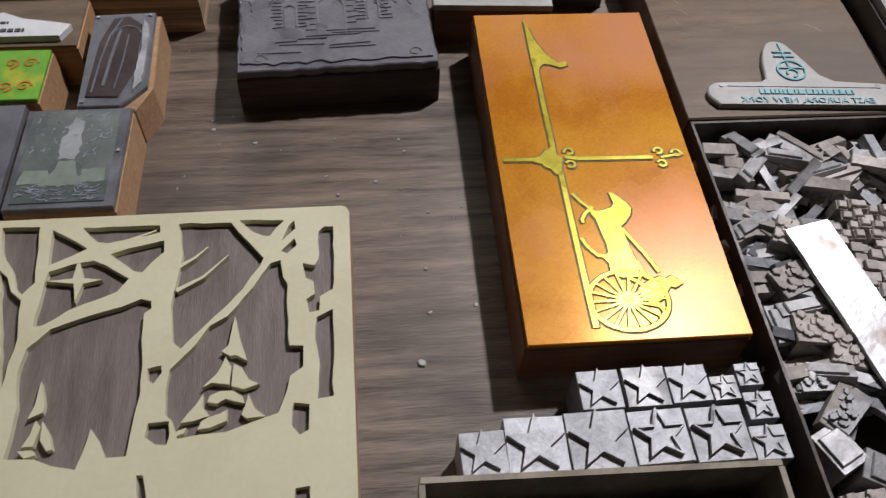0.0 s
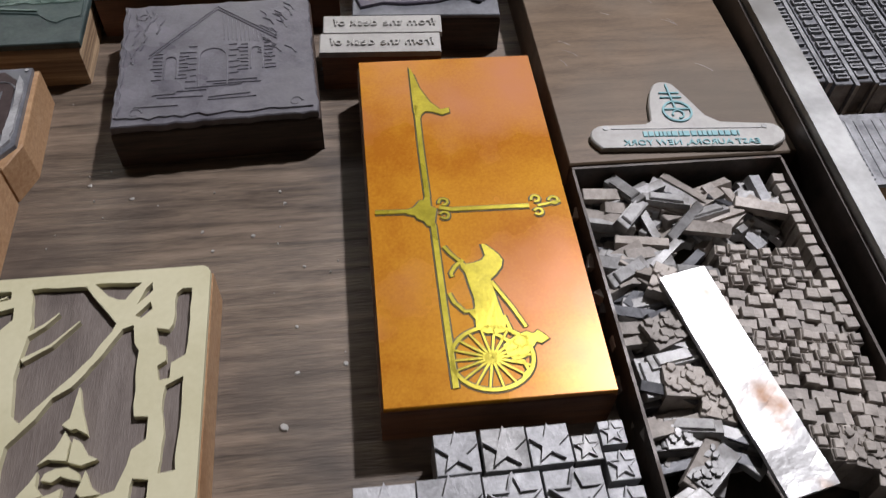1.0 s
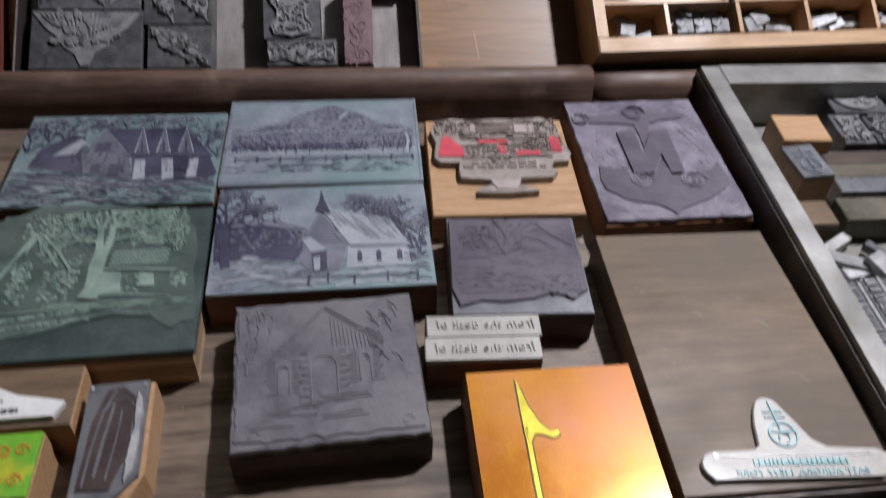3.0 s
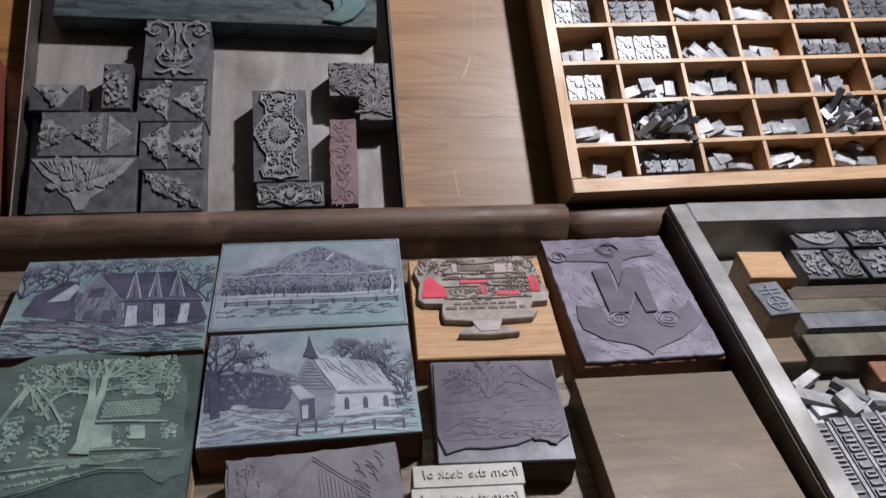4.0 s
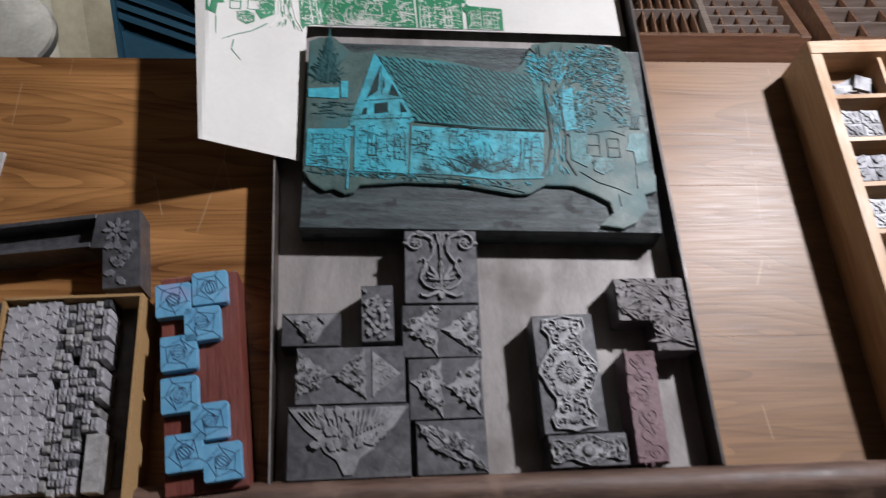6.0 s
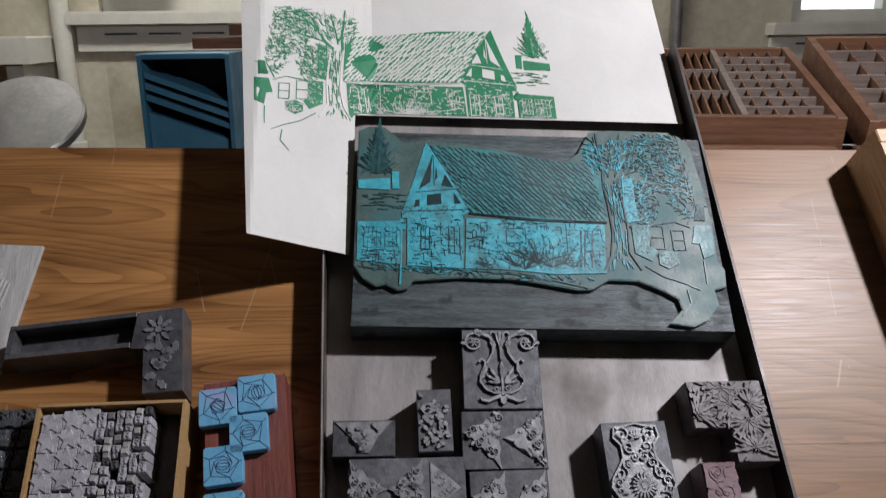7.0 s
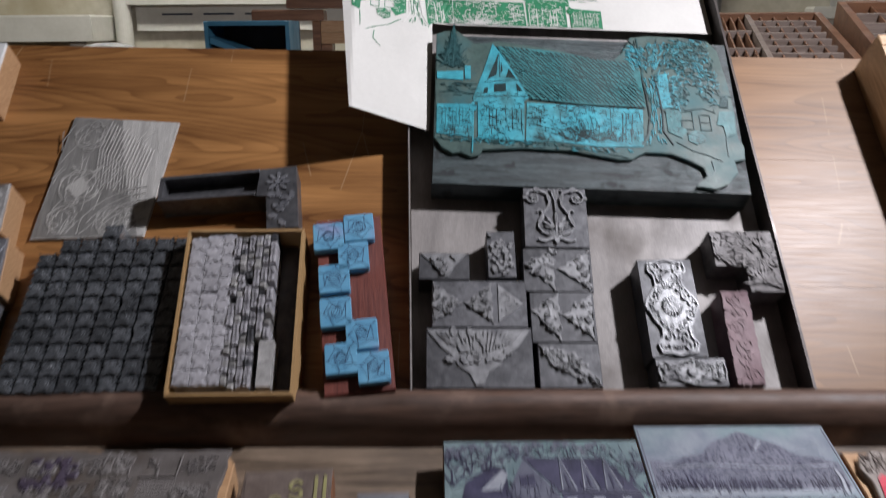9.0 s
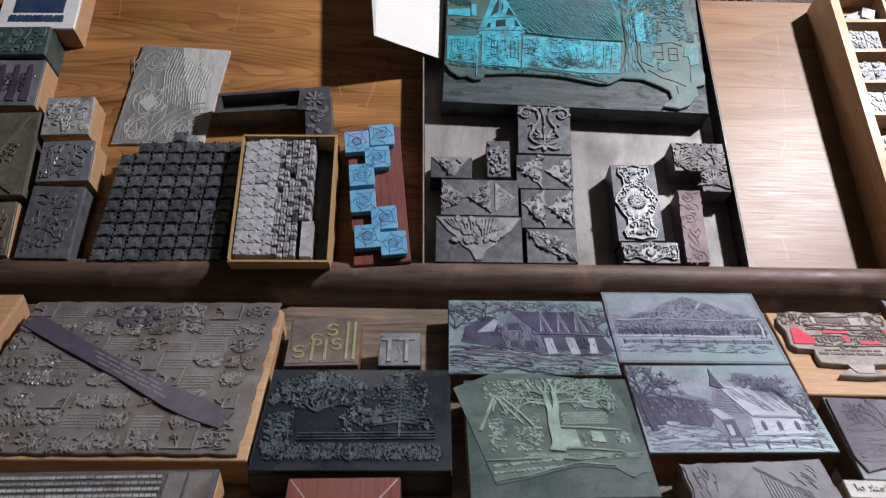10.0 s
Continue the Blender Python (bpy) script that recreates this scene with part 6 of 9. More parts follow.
rows = [[bm.verts.new((x, -0.046 + 0.092 * i / n, 0.0020 + 0.0005 * noise.noise((x * 80, i * 0.35, 2)))) for x in (-0.0098, -0.003, 0.0035, 0.0098)] for i in range(n + 1)]
for a, b in zip(rows, rows[1:]):
    for k in range(3):
        bm.faces.new((a[k], a[k + 1], b[k + 1], b[k]))
ext = bmesh.ops.extrude_face_region(bm, geom=list(bm.faces))
for v in [g for g in ext["geom"] if isinstance(g, bmesh.types.BMVert)]:
    v.co.z -= 0.0022
part("strip", bm, "slug", strip)

# ---- the galley beside the blocks ----
galley = thing("galley_tray", spot(TABLE, (0.2425, 0.5800), TURN), "dull galvanised metal galley with a raised rim", "tray")
for x0, x1, y0, y1, nm in ((0.0, 0.013, -0.52, 0.004, "rim_side"), (0.013, 0.40, -0.020, 0.004, "rim_back"), (0.387, 0.40, -0.52, -0.0201, "rim_side")):
    bm = bmesh.new()
    slab(bm, x0, x1, y0, y1, 0.0, 0.040, 0.0018)
    part(nm, bm, "galley", galley)
# thin dark slab paints the shade on the side turned from the lamp
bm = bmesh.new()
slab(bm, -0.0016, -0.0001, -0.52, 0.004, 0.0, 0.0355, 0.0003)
part("outer_side", bm, "tray", galley, "dark strip standing for shade on the galley outer side")
bm = bmesh.new()
slab(bm, 0.013, 0.387, -0.52, -0.020, 0.0, 0.004, 0.0005)
part("galley_floor", bm, "galley_floor", galley)
GZ = 0.004


def wood_bit(name, corners, h, mat, label):
    c, w, d, a = rect(*corners)
    bm = bmesh.new()
    slab(bm, -w / 2, w / 2, -d / 2, d / 2, 0, h, 0.0007)
    return solid(name, bm, mat, spot(TABLE, c, a, GZ), label, "wood block", "wooden furniture in the galley"), w, d


wood_bit("wood_block", ((0.274, 0.505), (0.308, 0.502), (0.314, 0.531), (0.281, 0.533)), 0.0265, "block_tan", "pale orange wooden block in the galley")
emb, w, d, z = printing_block("emblem_block", TABLE, ((0.269, 0.464), (0.290, 0.466), (0.296, 0.498), (0.272, 0.497)), 0.0275, "block_tan", "zinc", 0.002, "small tan block with a blue-grey emblem plate", z=GZ)
bm = bmesh.new()
stroke(bm, arc(0.0, -0.006, 0.0068, 0, 360, 20), 0.0011, z - 0.0002, z + 0.0010)
stroke(bm, [(0, 0.012), (0, -0.012)], 0.0011, z - 0.0002, z + 0.0010)
stroke(bm, [(-0.007, 0.004), (0.007, 0.004)], 0.0010, z - 0.0002, z + 0.0010)
stroke(bm, [(-0.007, 0.008), (0.007, 0.008)], 0.0010, z - 0.0002, z + 0.0010)
stroke(bm, [(-0.0068, -0.006), (0.0068, -0.006)], 0.0010, z - 0.0002, z + 0.0010)
part("emblem", bm, "plate_blue", emb)
for y0, y1, x0, mat in ((0.490, 0.503, 0.3035, "block_dark"), (0.476, 0.4895, 0.3020, "olive"), (0.461, 0.4755, 0.3005, "zinc")):
    wood_bit("furniture_strip", ((x0, y0), (0.50, y0 - 0.007), (0.50, y1 - 0.007), (x0 + 0.001, y1)), 0.0165, mat, "stained wooden furniture strip in the galley")
wood_bit("furniture_strip", ((0.292, 0.4335), (0.48, 0.426), (0.48, 0.446), (0.2895, 0.4540)), 0.0180, "olive", "worn grey-brown wooden strip in the galley")
wood_bit("wood_block", ((0.265, 0.433), (0.283, 0.433), (0.288, 0.454), (0.267, 0.455)), 0.0160, "board", "small bare brown wooden block in the galley")
wood_bit("furniture_strip", ((0.325, 0.412), (0.46, 0.407), (0.46, 0.424), (0.326, 0.429)), 0.0150, "block_red", "cherry wooden strip in the galley")
wb, w, d, z = printing_block("engraved_block", TABLE, ((0.249, 0.2360), (0.345, 0.2340), (0.350, 0.2790), (0.2565, 0.2800)), 0.0210, "block_tan", "orn_face", 0.002, "pale engraved plate on a tan block in the galley", z=GZ)
bm = bmesh.new()
for k in range(16):
    x = -w / 2 + 0.006 + k * 0.0045
    stroke(bm, [(x, -d / 2 + 0.004), (x + 0.0012, d / 2 - 0.005)], 0.0010, z - 0.0002, z + 0.0004)
for k in range(14):
    leaf_shape(bm, -w / 2 + 0.003, -d / 2 + 0.003 + k * 0.003, 0.0035, 0.5, z - 0.0002, z + 0.0007)
part("engraved_line", bm, "orn_face", wb)


def ornament_block(corners, h, mat, face_mat, label, draw, base=None, z=0.0, seed=0, name="ornament_block"):
    """A cast ornament: a metal body with a raised scrolled face."""
    c, w, d, a = rect(*corners)
    t = thing(name, spot(base or TABLE, c, a, z), label, "ornament block", "cast ornament blocks")
    bm = bmesh.new()
    slab(bm, -w / 2, w / 2, -d / 2, d / 2, 0, h - 0.0018, 0.0006)
    part("body", bm, mat, t)
    bm = bmesh.new()
    draw(bm, w, d, h - 0.0020, h + 0.0004, random.Random(seed))
    part("raised_face", bm, face_mat, t)
    return t


def d_scrolls(bm, w, d, z0, z1, r):
    """A framed panel: sunflower between two plumes, every scroll with its leaf, on a scalloped ground."""
    tall = d > w
    W, D = (w, d) if tall else (d, w)
    turn = (lambda x, y: (x * W, y * D)) if tall else (lambda x, y: (y * D, -x * W))
    half = [(0.0, 0.49), (0.14, 0.47), (0.33, 0.46), (0.36, 0.38), (0.26, 0.32), (0.25, 0.22), (0.36, 0.13), (0.45, 0.07), (0.49, 0.0), (0.42, -0.06), (0.36, -0.14), (0.25, -0.22), (0.26, -0.31), (0.37, -0.38), (0.32, -0.46), (0.12, -0.47)]
    edge = half + [(0.0, -0.49)] + [(-x, y) for x, y in reversed(half[1:])]
    cut_sheet(bm, [turn(*p) for p in edge], [], z0, z0 + 0.0007)
    ring = [turn(x * 0.97, y * 0.985) for x, y in edge]
    stroke(bm, ring + ring[:1], W * 0.035, z0, z1)
    q = W
    cx, cy = turn(0, 0)
    for i in range(18):
        leaf_shape(bm, cx + q * 0.04 * math.cos(0.349 * i), cy + q * 0.04 * math.sin(0.349 * i), q * 0.16, 0.349 * i, z0, z1 + 0.0003, 0.12)
    prism(bm, arc(cx, cy, q * 0.05, 0, 330, 11), z0, z1 + 0.0005)
    for s in (-1, 1):
        for sy in (-1, 1):
            for x, y, rad, a in ((0.20, 0.40, 0.11, 40), (0.13, 0.30, 0.10, 200), (0.30, 0.10, 0.11, 120), (0.18, 0.17, 0.09, 300), (0.36, 0.03, 0.07, 20), (0.07, 0.22, 0.07, 90)):
                px, py = turn(s * x, sy * y)
                scroll(bm, px, py, q * rad, a if s > 0 else 180 - a, s * sy, z0, z1, q * 0.030)
            for k in range(7):
                px, py = turn(s * r.uniform(0.05, 0.28), sy * r.uniform(0.12, 0.43))
                leaf_shape(bm, px, py, q * 0.10, r.uniform(0, 6.28), z0, z1 - 0.0002, 0.26)
            px, py = turn(s * 0.02, sy * 0.36)
            for k in range(5):
                leaf_shape(bm, px, py, q * 0.13, math.atan2(sy, 0) + s * (k - 2) * 0.45 + (0 if tall else -1.571), z0, z1 + 0.0002, 0.16)


def d_medal(bm, w, d, z0, z1, r):
    prism(bm, arc(0, 0, min(w, d) * 0.46, 0, 350, 30), z0, z0 + 0.001)
    stroke(bm, arc(0, 0, min(w, d) * 0.44, 0, 360, 30), 0.0011, z0, z1)
    bushes(bm, -w * 0.22, w * 0.22, -d * 0.24, d * 0.24, 34, 0.0018, r, z0, z1)


def d_leafy(bm, w, d, z0, z1, r):
    for i in range(44):
        leaf_shape(bm, r.uniform(-0.36, 0.30) * w, r.uniform(-0.38, 0.38) * d, min(w, d) * 0.2, r.uniform(0, 6.28), z0, z1 - r.uniform(0, 0.0006))
    scroll(bm, -w * 0.2, d * 0.15, min(w, d) * 0.2, 30, 1, z0, z1, min(w, d) * 0.06)
    scroll(bm, w * 0.2, -d * 0.15, min(w, d) * 0.2, 200, 1, z0, z1, min(w, d) * 0.06)


ornament_block(((0.330, 0.541), (0.370, 0.538), (0.378, 0.576), (0.336, 0.577)), 0.0235, "lead_dark", "orn_face", "round medal ornament on dark cast metal", d_medal, None, GZ, 1)
ornament_block(((0.322, 0.506), (0.345, 0.505), (0.349, 0.538), (0.327, 0.539)), 0.0225, "lead_dark", "orn_face", "dark cast ornament with curled lines", d_leafy, None, GZ, 2)
ornament_block(((0.347, 0.505), (0.368, 0.504), (0.371, 0.535), (0.350, 0.536)), 0.0225, "lead_dark", "orn_face", "dark cast ornament with curled lines", d_scrolls, None, GZ, 3)
ornament_block(((0.374, 0.540), (0.405, 0.538), (0.410, 0.575), (0.381, 0.576)), 0.0235, "lead_dark", "orn_face", "dark cast scroll ornament in the galley", d_scrolls, None, GZ, 4)
ornament_block(((0.408, 0.538), (0.455, 0.535), (0.458, 0.572), (0.412, 0.574)), 0.0235, "lead_dark", "orn_face", "grey cast leaf ornament in the galley", d_leafy, None, GZ, 5)
ornament_block(((0.372, 0.504), (0.420, 0.501), (0.424, 0.533), (0.375, 0.535)), 0.0225, "lead_dark", "orn_face", "grey cast leaf ornament in the galley", d_leafy, None, GZ, 6)
chips = [piece_mesh("metal_chip", w, l, h, mat, "", k) for k, (w, l, h, mat) in enumerate(((0.020, 0.024, 0.004, "lead_bright"), (0.009, 0.028, 0.005, "lead_bright"), (0.012, 0.016, 0.012, "lead_bright"), (0.007, 0.022, 0.007, "lead"), (0.005, 0.024, 0.006, "lead_dark")))]
for k, x, y, zz, yaw, tip in ((0, 0.262, 0.420, 0.004, 12, 0), (0, 0.269, 0.399, 0.004, 8, 0), (1, 0.281, 0.408, 0.009, 70, 5), (1, 0.290, 0.402, 0.006, 100, 0), (2, 0.297, 0.402, 0.006, 25, 10), (3, 0.282, 0.424, 0.006, -60, 0), (4, 0.306, 0.412, 0.008, 35, 0), (3, 0.312, 0.400, 0.006, 120, 0), (2, 0.308, 0.390, 0.004, 60, 8), (4, 0.318, 0.395, 0.012, 100, 20), (3, 0.326, 0.404, 0.006, 70, 0), (1, 0.335, 0.396, 0.006, 40, 0), (3, 0.262, 0.290, 0.005, -20, 0), (1, 0.253, 0.300, 0.008, -8, 0)):
    loose("metal_chip", chips[k], lay(TABLE, x, y, zz, yaw, tip), "bright cut piece of type metal in the galley", "metal piece", "cut metal pieces in the galley")
rowlen = (0.076, 0.082, 0.080, 0.086, 0.080, 0.084)
for k, (x, mat) in enumerate(((0.2615, "lead_dark"), (0.2745, "lead"), (0.2850, "lead_dark"), (0.2960, "lead"), (0.3090, "lead_dark"), (0.3230, "lead"))):
    t = thing("type_line", spot(TABLE, (x, 0.343), TURN, GZ), "dark line of set metal type beside a thin lead", "line of type", "lines of set type")
    L = rowlen[k]
    bm = bmesh.new()
    slab(bm, -0.0045, 0.0045, -L / 2, L / 2, 0, 0.0195, 0.0004)
    part("type_body", bm, "lead_dark", t)
    bm = bmesh.new()
    slab(bm, 0.0047, 0.0068, -L / 2 - 0.002, L / 2, 0, 0.0205, 0.0003)
    part("lead_strip", bm, "orn_face", t, "thin grey lead spacing strip")
    y = -L / 2 + 0.003
    while y < L / 2 - 0.005:
        l = rng.uniform(0.0035, 0.0060)
        bm = bmesh.new()
        stroke(bm, [(-0.0032, y), (0.0032, y + 0.0003)], 0.0013, 0.0194, 0.0212)
        stroke(bm, [(-0.0030, y), (-0.0030, y + l * 0.7)], 0.0011, 0.0194, 0.0212)
        if rng.random() < 0.6:
            stroke(bm, [(-0.0032, y + l * 0.6), (0.0030, y + l * 0.6)], 0.0012, 0.0194, 0.0212)
        part("type_face", bm, "orn_face", t)
        y += l + 0.0012

# ---- blocks at the far end of the bench ----
news = thing("newspaper_plate_block", spot(TABLE, (-0.4585, 0.4840), radians(-1)), "large brown-grey newspaper page plate with a purple band", "printing block", "letterpress printing blocks")
bm = bmesh.new()
w, d = 0.205, 0.172
prism(bm, [(-w / 2, -d / 2), (w / 2 + 0.003, -d / 2), (w / 2, d / 2 - 0.012), (w / 2 - 0.010, d / 2), (-w / 2, d / 2)], 0, 0.0215, 0.0008)
part("wooden_base", bm, "block_tan", news)
bm = bmesh.new()
prism(bm, rough_edge(w - 0.006, d - 0.004, rng, 0.006, 0.002), 0.0215, 0.0245, 0.0006)
part("plate", bm, "newsprint", news)
z0, z1 = 0.0243, 0.0258
r = random.Random(21)
for k in range(64):
    col, row = k % 8, k // 8
    x0, y0 = -0.097 + col * 0.0240 + r.uniform(-0.003, 0.002), -0.081 + row * 0.0202 + r.uniform(-0.002, 0.002)
    pw, ph = r.uniform(0.017, 0.024), r.uniform(0.013, 0.019)
    pw, ph = min(pw, 0.0985 - x0), min(ph, 0.0830 - y0)
    bm = bmesh.new()
    kind = r.choice((0, 1, 1, 1, 2, 3))
    if kind == 0:
        for q in range(int(ph / 0.0030)):
            bars(bm, x0, x0 + pw, y0 + q * 0.0030, 0.0018, 9, z0, z1 - 0.0009, r)
    elif kind == 1:
        bushes(bm, x0 + 0.002, x0 + pw - 0.002, y0 + 0.002, y0 + ph - 0.002, 26, 0.0024, r, z0, z1)
        hatch(bm, x0, x0 + pw, y0, y0 + ph, 22, r, z0, z1, 0.006, 0.0010, r.uniform(0, 3), 0.7)
    elif kind == 2:
        tree(bm, x0 + pw / 2, y0, ph, z0, z1, r, 0.0016, 1.0, 3)
        stroke(bm, [(x0, y0), (x0 + pw, y0), (x0 + pw, y0 + ph)], 0.0008, z0, z1)
    else:
        for q in range(4):
            scroll(bm, x0 + pw * (0.3 + 0.4 * (q % 2)), y0 + ph * (0.3 + 0.4 * (q // 2)), ph * 0.2, 70 * q, 1, z0, z1, 0.0011)
        hatch(bm, x0, x0 + pw, y0, y0 + ph, 14, r, z0, z1, 0.008, 0.0009, 0.1, 0.3)
    part("article", bm, "news_relief", news)
bm = bmesh.new()
prism(bm, [(-0.099, 0.050), (-0.088, 0.062), (-0.060, 0.043), (0.0, 0.003), (0.050, -0.027), (0.066, -0.033), (0.088, -0.048), (0.082, -0.062), (0.060, -0.053), (0.040, -0.042), (0.0, -0.014), (-0.060, 0.024)], z0, z1 + 0.0010, 0.0003)
band = part("purple_band", bm, "purple", news, "purple inked diagonal band")
bm = bmesh.new()
for k in range(3):
    for q in range(5):
        x = -0.030 + q * 0.0125 + 0.004 * k
        y = 0.0125 - (x + 0.030) * 0.62 - k * 0.0042 + 0.005
        cut_sheet(bm, [(x, y), (x + 0.010, y - 0.0062), (x + 0.0105, y - 0.0052), (x + 0.0005, y + 0.001)], [], z1 + 0.0008, z1 + 0.0012)
part("band_lettering", bm, "news_relief", band, "small worn line of lettering")
bm = bmesh.new()
bushes(bm, -0.024, 0.006, 0.048, 0.076, 40, 0.0034, r, z0, z1 + 0.0006)
part("dark_figure", bm, "purple", news, "violet inked raised picture")

sis, w, d, z = printing_block("letter_block", TABLE, ((-0.344, 0.4890), (-0.289, 0.4910), (-0.292, 0.5500), (-0.348, 0.5490)), 0.0215, "block_red", "sand_dark", 0.002, "brown block with olive-yellow curled letters")
bm = bmesh.new()
for x, y, q in ((-0.018, -0.014, 0.0062), (-0.006, 0.000, 0.0062), (0.006, 0.012, 0.0062), (0.010, -0.006, 0.0055)):
    stroke(bm, arc(x, y + q * 0.5, q * 0.6, 20, 270, 10) + arc(x, y - q * 0.55, q * 0.6, 90, -160, 10), 0.0022, z - 0.0002, z + 0.0012)
for x in (0.018, 0.0235, 0.002, -0.008):
    stroke(bm, [(x, -0.025), (x, 0.0 if x < 0.01 else 0.022)], 0.0024, z - 0.0002, z + 0.0012)
part("raised_letter", bm, "yellow_ink", sis)
bm = bmesh.new()
prism(bm, rough_edge(w - 0.004, d - 0.004, rng), z - 0.0002, z + 0.0005)
part("worn_ground", bm, "sand_dark", sis)
tt, w, d, z = printing_block("letter_block", TABLE, ((-0.275, 0.4870), (-0.243, 0.4870), (-0.243, 0.5265), (-0.275, 0.5265)), 0.0235, "block_dark", "zinc", 0.002, "small dark zinc block with raised letters")
bm = bmesh.new()
for x in (-0.008, 0.005):
    stroke(bm, [(x, -0.016), (x, 0.010)], 0.0035, z - 0.0002, z + 0.0012)
    stroke(bm, [(x - 0.006, 0.010), (x + 0.006, 0.011)], 0.0032, z - 0.0002, z + 0.0012)
stroke(bm, [(-0.002, -0.014), (0.001, -0.006), (-0.001, 0.002)], 0.0015, z - 0.0002, z + 0.0010)
part("raised_letter", bm, "orn_face", tt)

wood, w, d, z = printing_block("garden_plate_block", TABLE, ((-0.3505, 0.3860), (-0.2210, 0.3845), (-0.2225, 0.4825), (-0.3530, 0.4840)), 0.0232, "block_dark", "black_plate", 0.003, "black inked plate of trees and a garden wall")
bm, leaves = bmesh.new(), bmesh.new()
z0, z1 = z - 0.0002, z + 0.0012
r = random.Random(31)
for lean in (-0.7, -0.3, 0.1, 0.5, 0.9):
    tree(bm, -0.028, 0.004, 0.036, z0, z1, r, 0.0020, 0.8, 4, leaves, 0.0013, lean)
stroke(bm, [(0.030, -0.020), (0.030, 0.044)], 0.0018, z0, z1)
for k in range(13):
    y = -0.006 + k * 0.0038
    l = 0.024 * (1 - k / 15)
    for s in (-1, 1):
        for j in range(3):
            stroke(bm, [(0.030, y), (0.030 + s * l * (0.4 + 0.3 * j), y + 0.003 - 0.004 * j)], 0.0011, z0, z1, 0.0005)
for k in range(3):
    stroke(bm, [(-0.038, -0.017 - k * 0.0026), (0.054, -0.016 - k * 0.0026)], 0.0009, z0, z1)
for x, y in ((0.004, -0.008), (0.012, -0.008), (0.004, 0.001), (0.012, 0.001)):
    slab(bm, x, x + 0.006, y, y + 0.006, z0, z1)
for cx, cy, ex, ey, n in ((-0.026, 0.024, 0.030, 0.019, 300), (0.030, 0.020, 0.020, 0.026, 190), (-0.052, -0.018, 0.010, 0.020, 90), (0.002, 0.000, 0.014, 0.008, 60)):
    for i in range(n):
        a, q = r.uniform(0, 6.283), math.sqrt(r.uniform(0.04, 1))
        blob(leaves, cx + ex * q * math.cos(a), cy + ey * q * math.sin(a), r.uniform(0.0006, 0.0015), z0, z1 + r.uniform(-0.0003, 0.0005), r, 6)
hatch(bm, -0.056, 0.058, -0.040, -0.026, 220, r, z0, z1, 0.006, 0.0009, 1.4, 0.5)
bushes(leaves, -0.058, 0.056, -0.040, -0.026, 260, 0.0013, r, z0, z1)
bushes(leaves, -0.060, -0.044, -0.036, 0.004, 70, 0.0022, r, z0, z1)
bushes(leaves, -0.012, 0.052, -0.014, 0.006, 70, 0.0017, r, z0, z1)
clip(bm, w, d)
clip(leaves, w, d)
part("raised_tree", bm, "black_relief", wood)
part("raised_leaves", leaves, "black_relief", wood)

text, w, d, z = printing_block("text_plate_block", TABLE, ((-0.520, 0.3200), (-0.3660, 0.3200), (-0.3720, 0.3880), (-0.520, 0.3850)), 0.0238, "block_tan", "lead_dark", 0.003, "dark plate of small raised text on a tan block")
for k in range(12):
    bm = bmesh.new()
    bars(bm, -w / 2 + 0.004, w / 2 - 0.034, d / 2 - 0.007 - k * 0.005, 0.0024, 26, z - 0.0002, z + 0.0007, rng)
    part("text_line", bm, "lead", text)
bm = bmesh.new()
slab(bm, w / 2 - 0.031, w / 2 - 0.020, -d / 2 + 0.004, d / 2 - 0.003, z - 0.0002, z + 0.0009)
slab(bm, w / 2 - 0.018, w / 2 - 0.004, -d / 2 + 0.004, d / 2 - 0.003, z - 0.0002, z + 0.0009)
part("side_panel", bm, "newsprint", text)
red, w, d, z = printing_block("red_block", TABLE, ((-0.325, 0.3200), (-0.2540, 0.3200), (-0.2550, 0.3800), (-0.3250, 0.3795)), 0.0235, "block_dark", "maroon", 0.002, "dull red mitred block with small holes")
bm = bmesh.new()
stroke(bm, [(-w / 2 + 0.002, d / 2 - 0.002), (-0.012, -0.002), (0.012, -0.002), (w / 2 - 0.002, d / 2 - 0.002)], 0.0008, z - 0.0002, z + 0.0004)
for x in (-0.008, 0.008):
    prism(bm, arc(x, 0.010, 0.0012, 0, 330, 9), z - 0.0002, z + 0.0004)
part("mitre_line", bm, "pink_white", red)
wood_edge, w, d, z = printing_block("wood_block", TABLE, ((-0.66, 0.5180), (-0.5700, 0.5200), (-0.5780, 0.5800), (-0.66, 0.5800)), 0.0235, "block_tan", "block_tan", 0.002, "bare tan wooden block beside the newspaper plate")

# crumbs on the bench
bm = bmesh.new()
for i in range(60):
    x, y = rng.uniform(-0.11, 0.04), rng.uniform(0.13, 0.40)
    blob(bm, x, y, rng.choice((0.0003, 0.0004, 0.0009)) * rng.uniform(0.7, 1.3), 0.0, 0.0006, rng, 6)
blob(bm, 0.0, 0.160, 0.0016, 0.0, 0.0010, rng, 7)
solid("crumbs", bm, "bone", TABLE, "pale crumbs and dust scattered on the bench", "crumbs", kind="stuff")


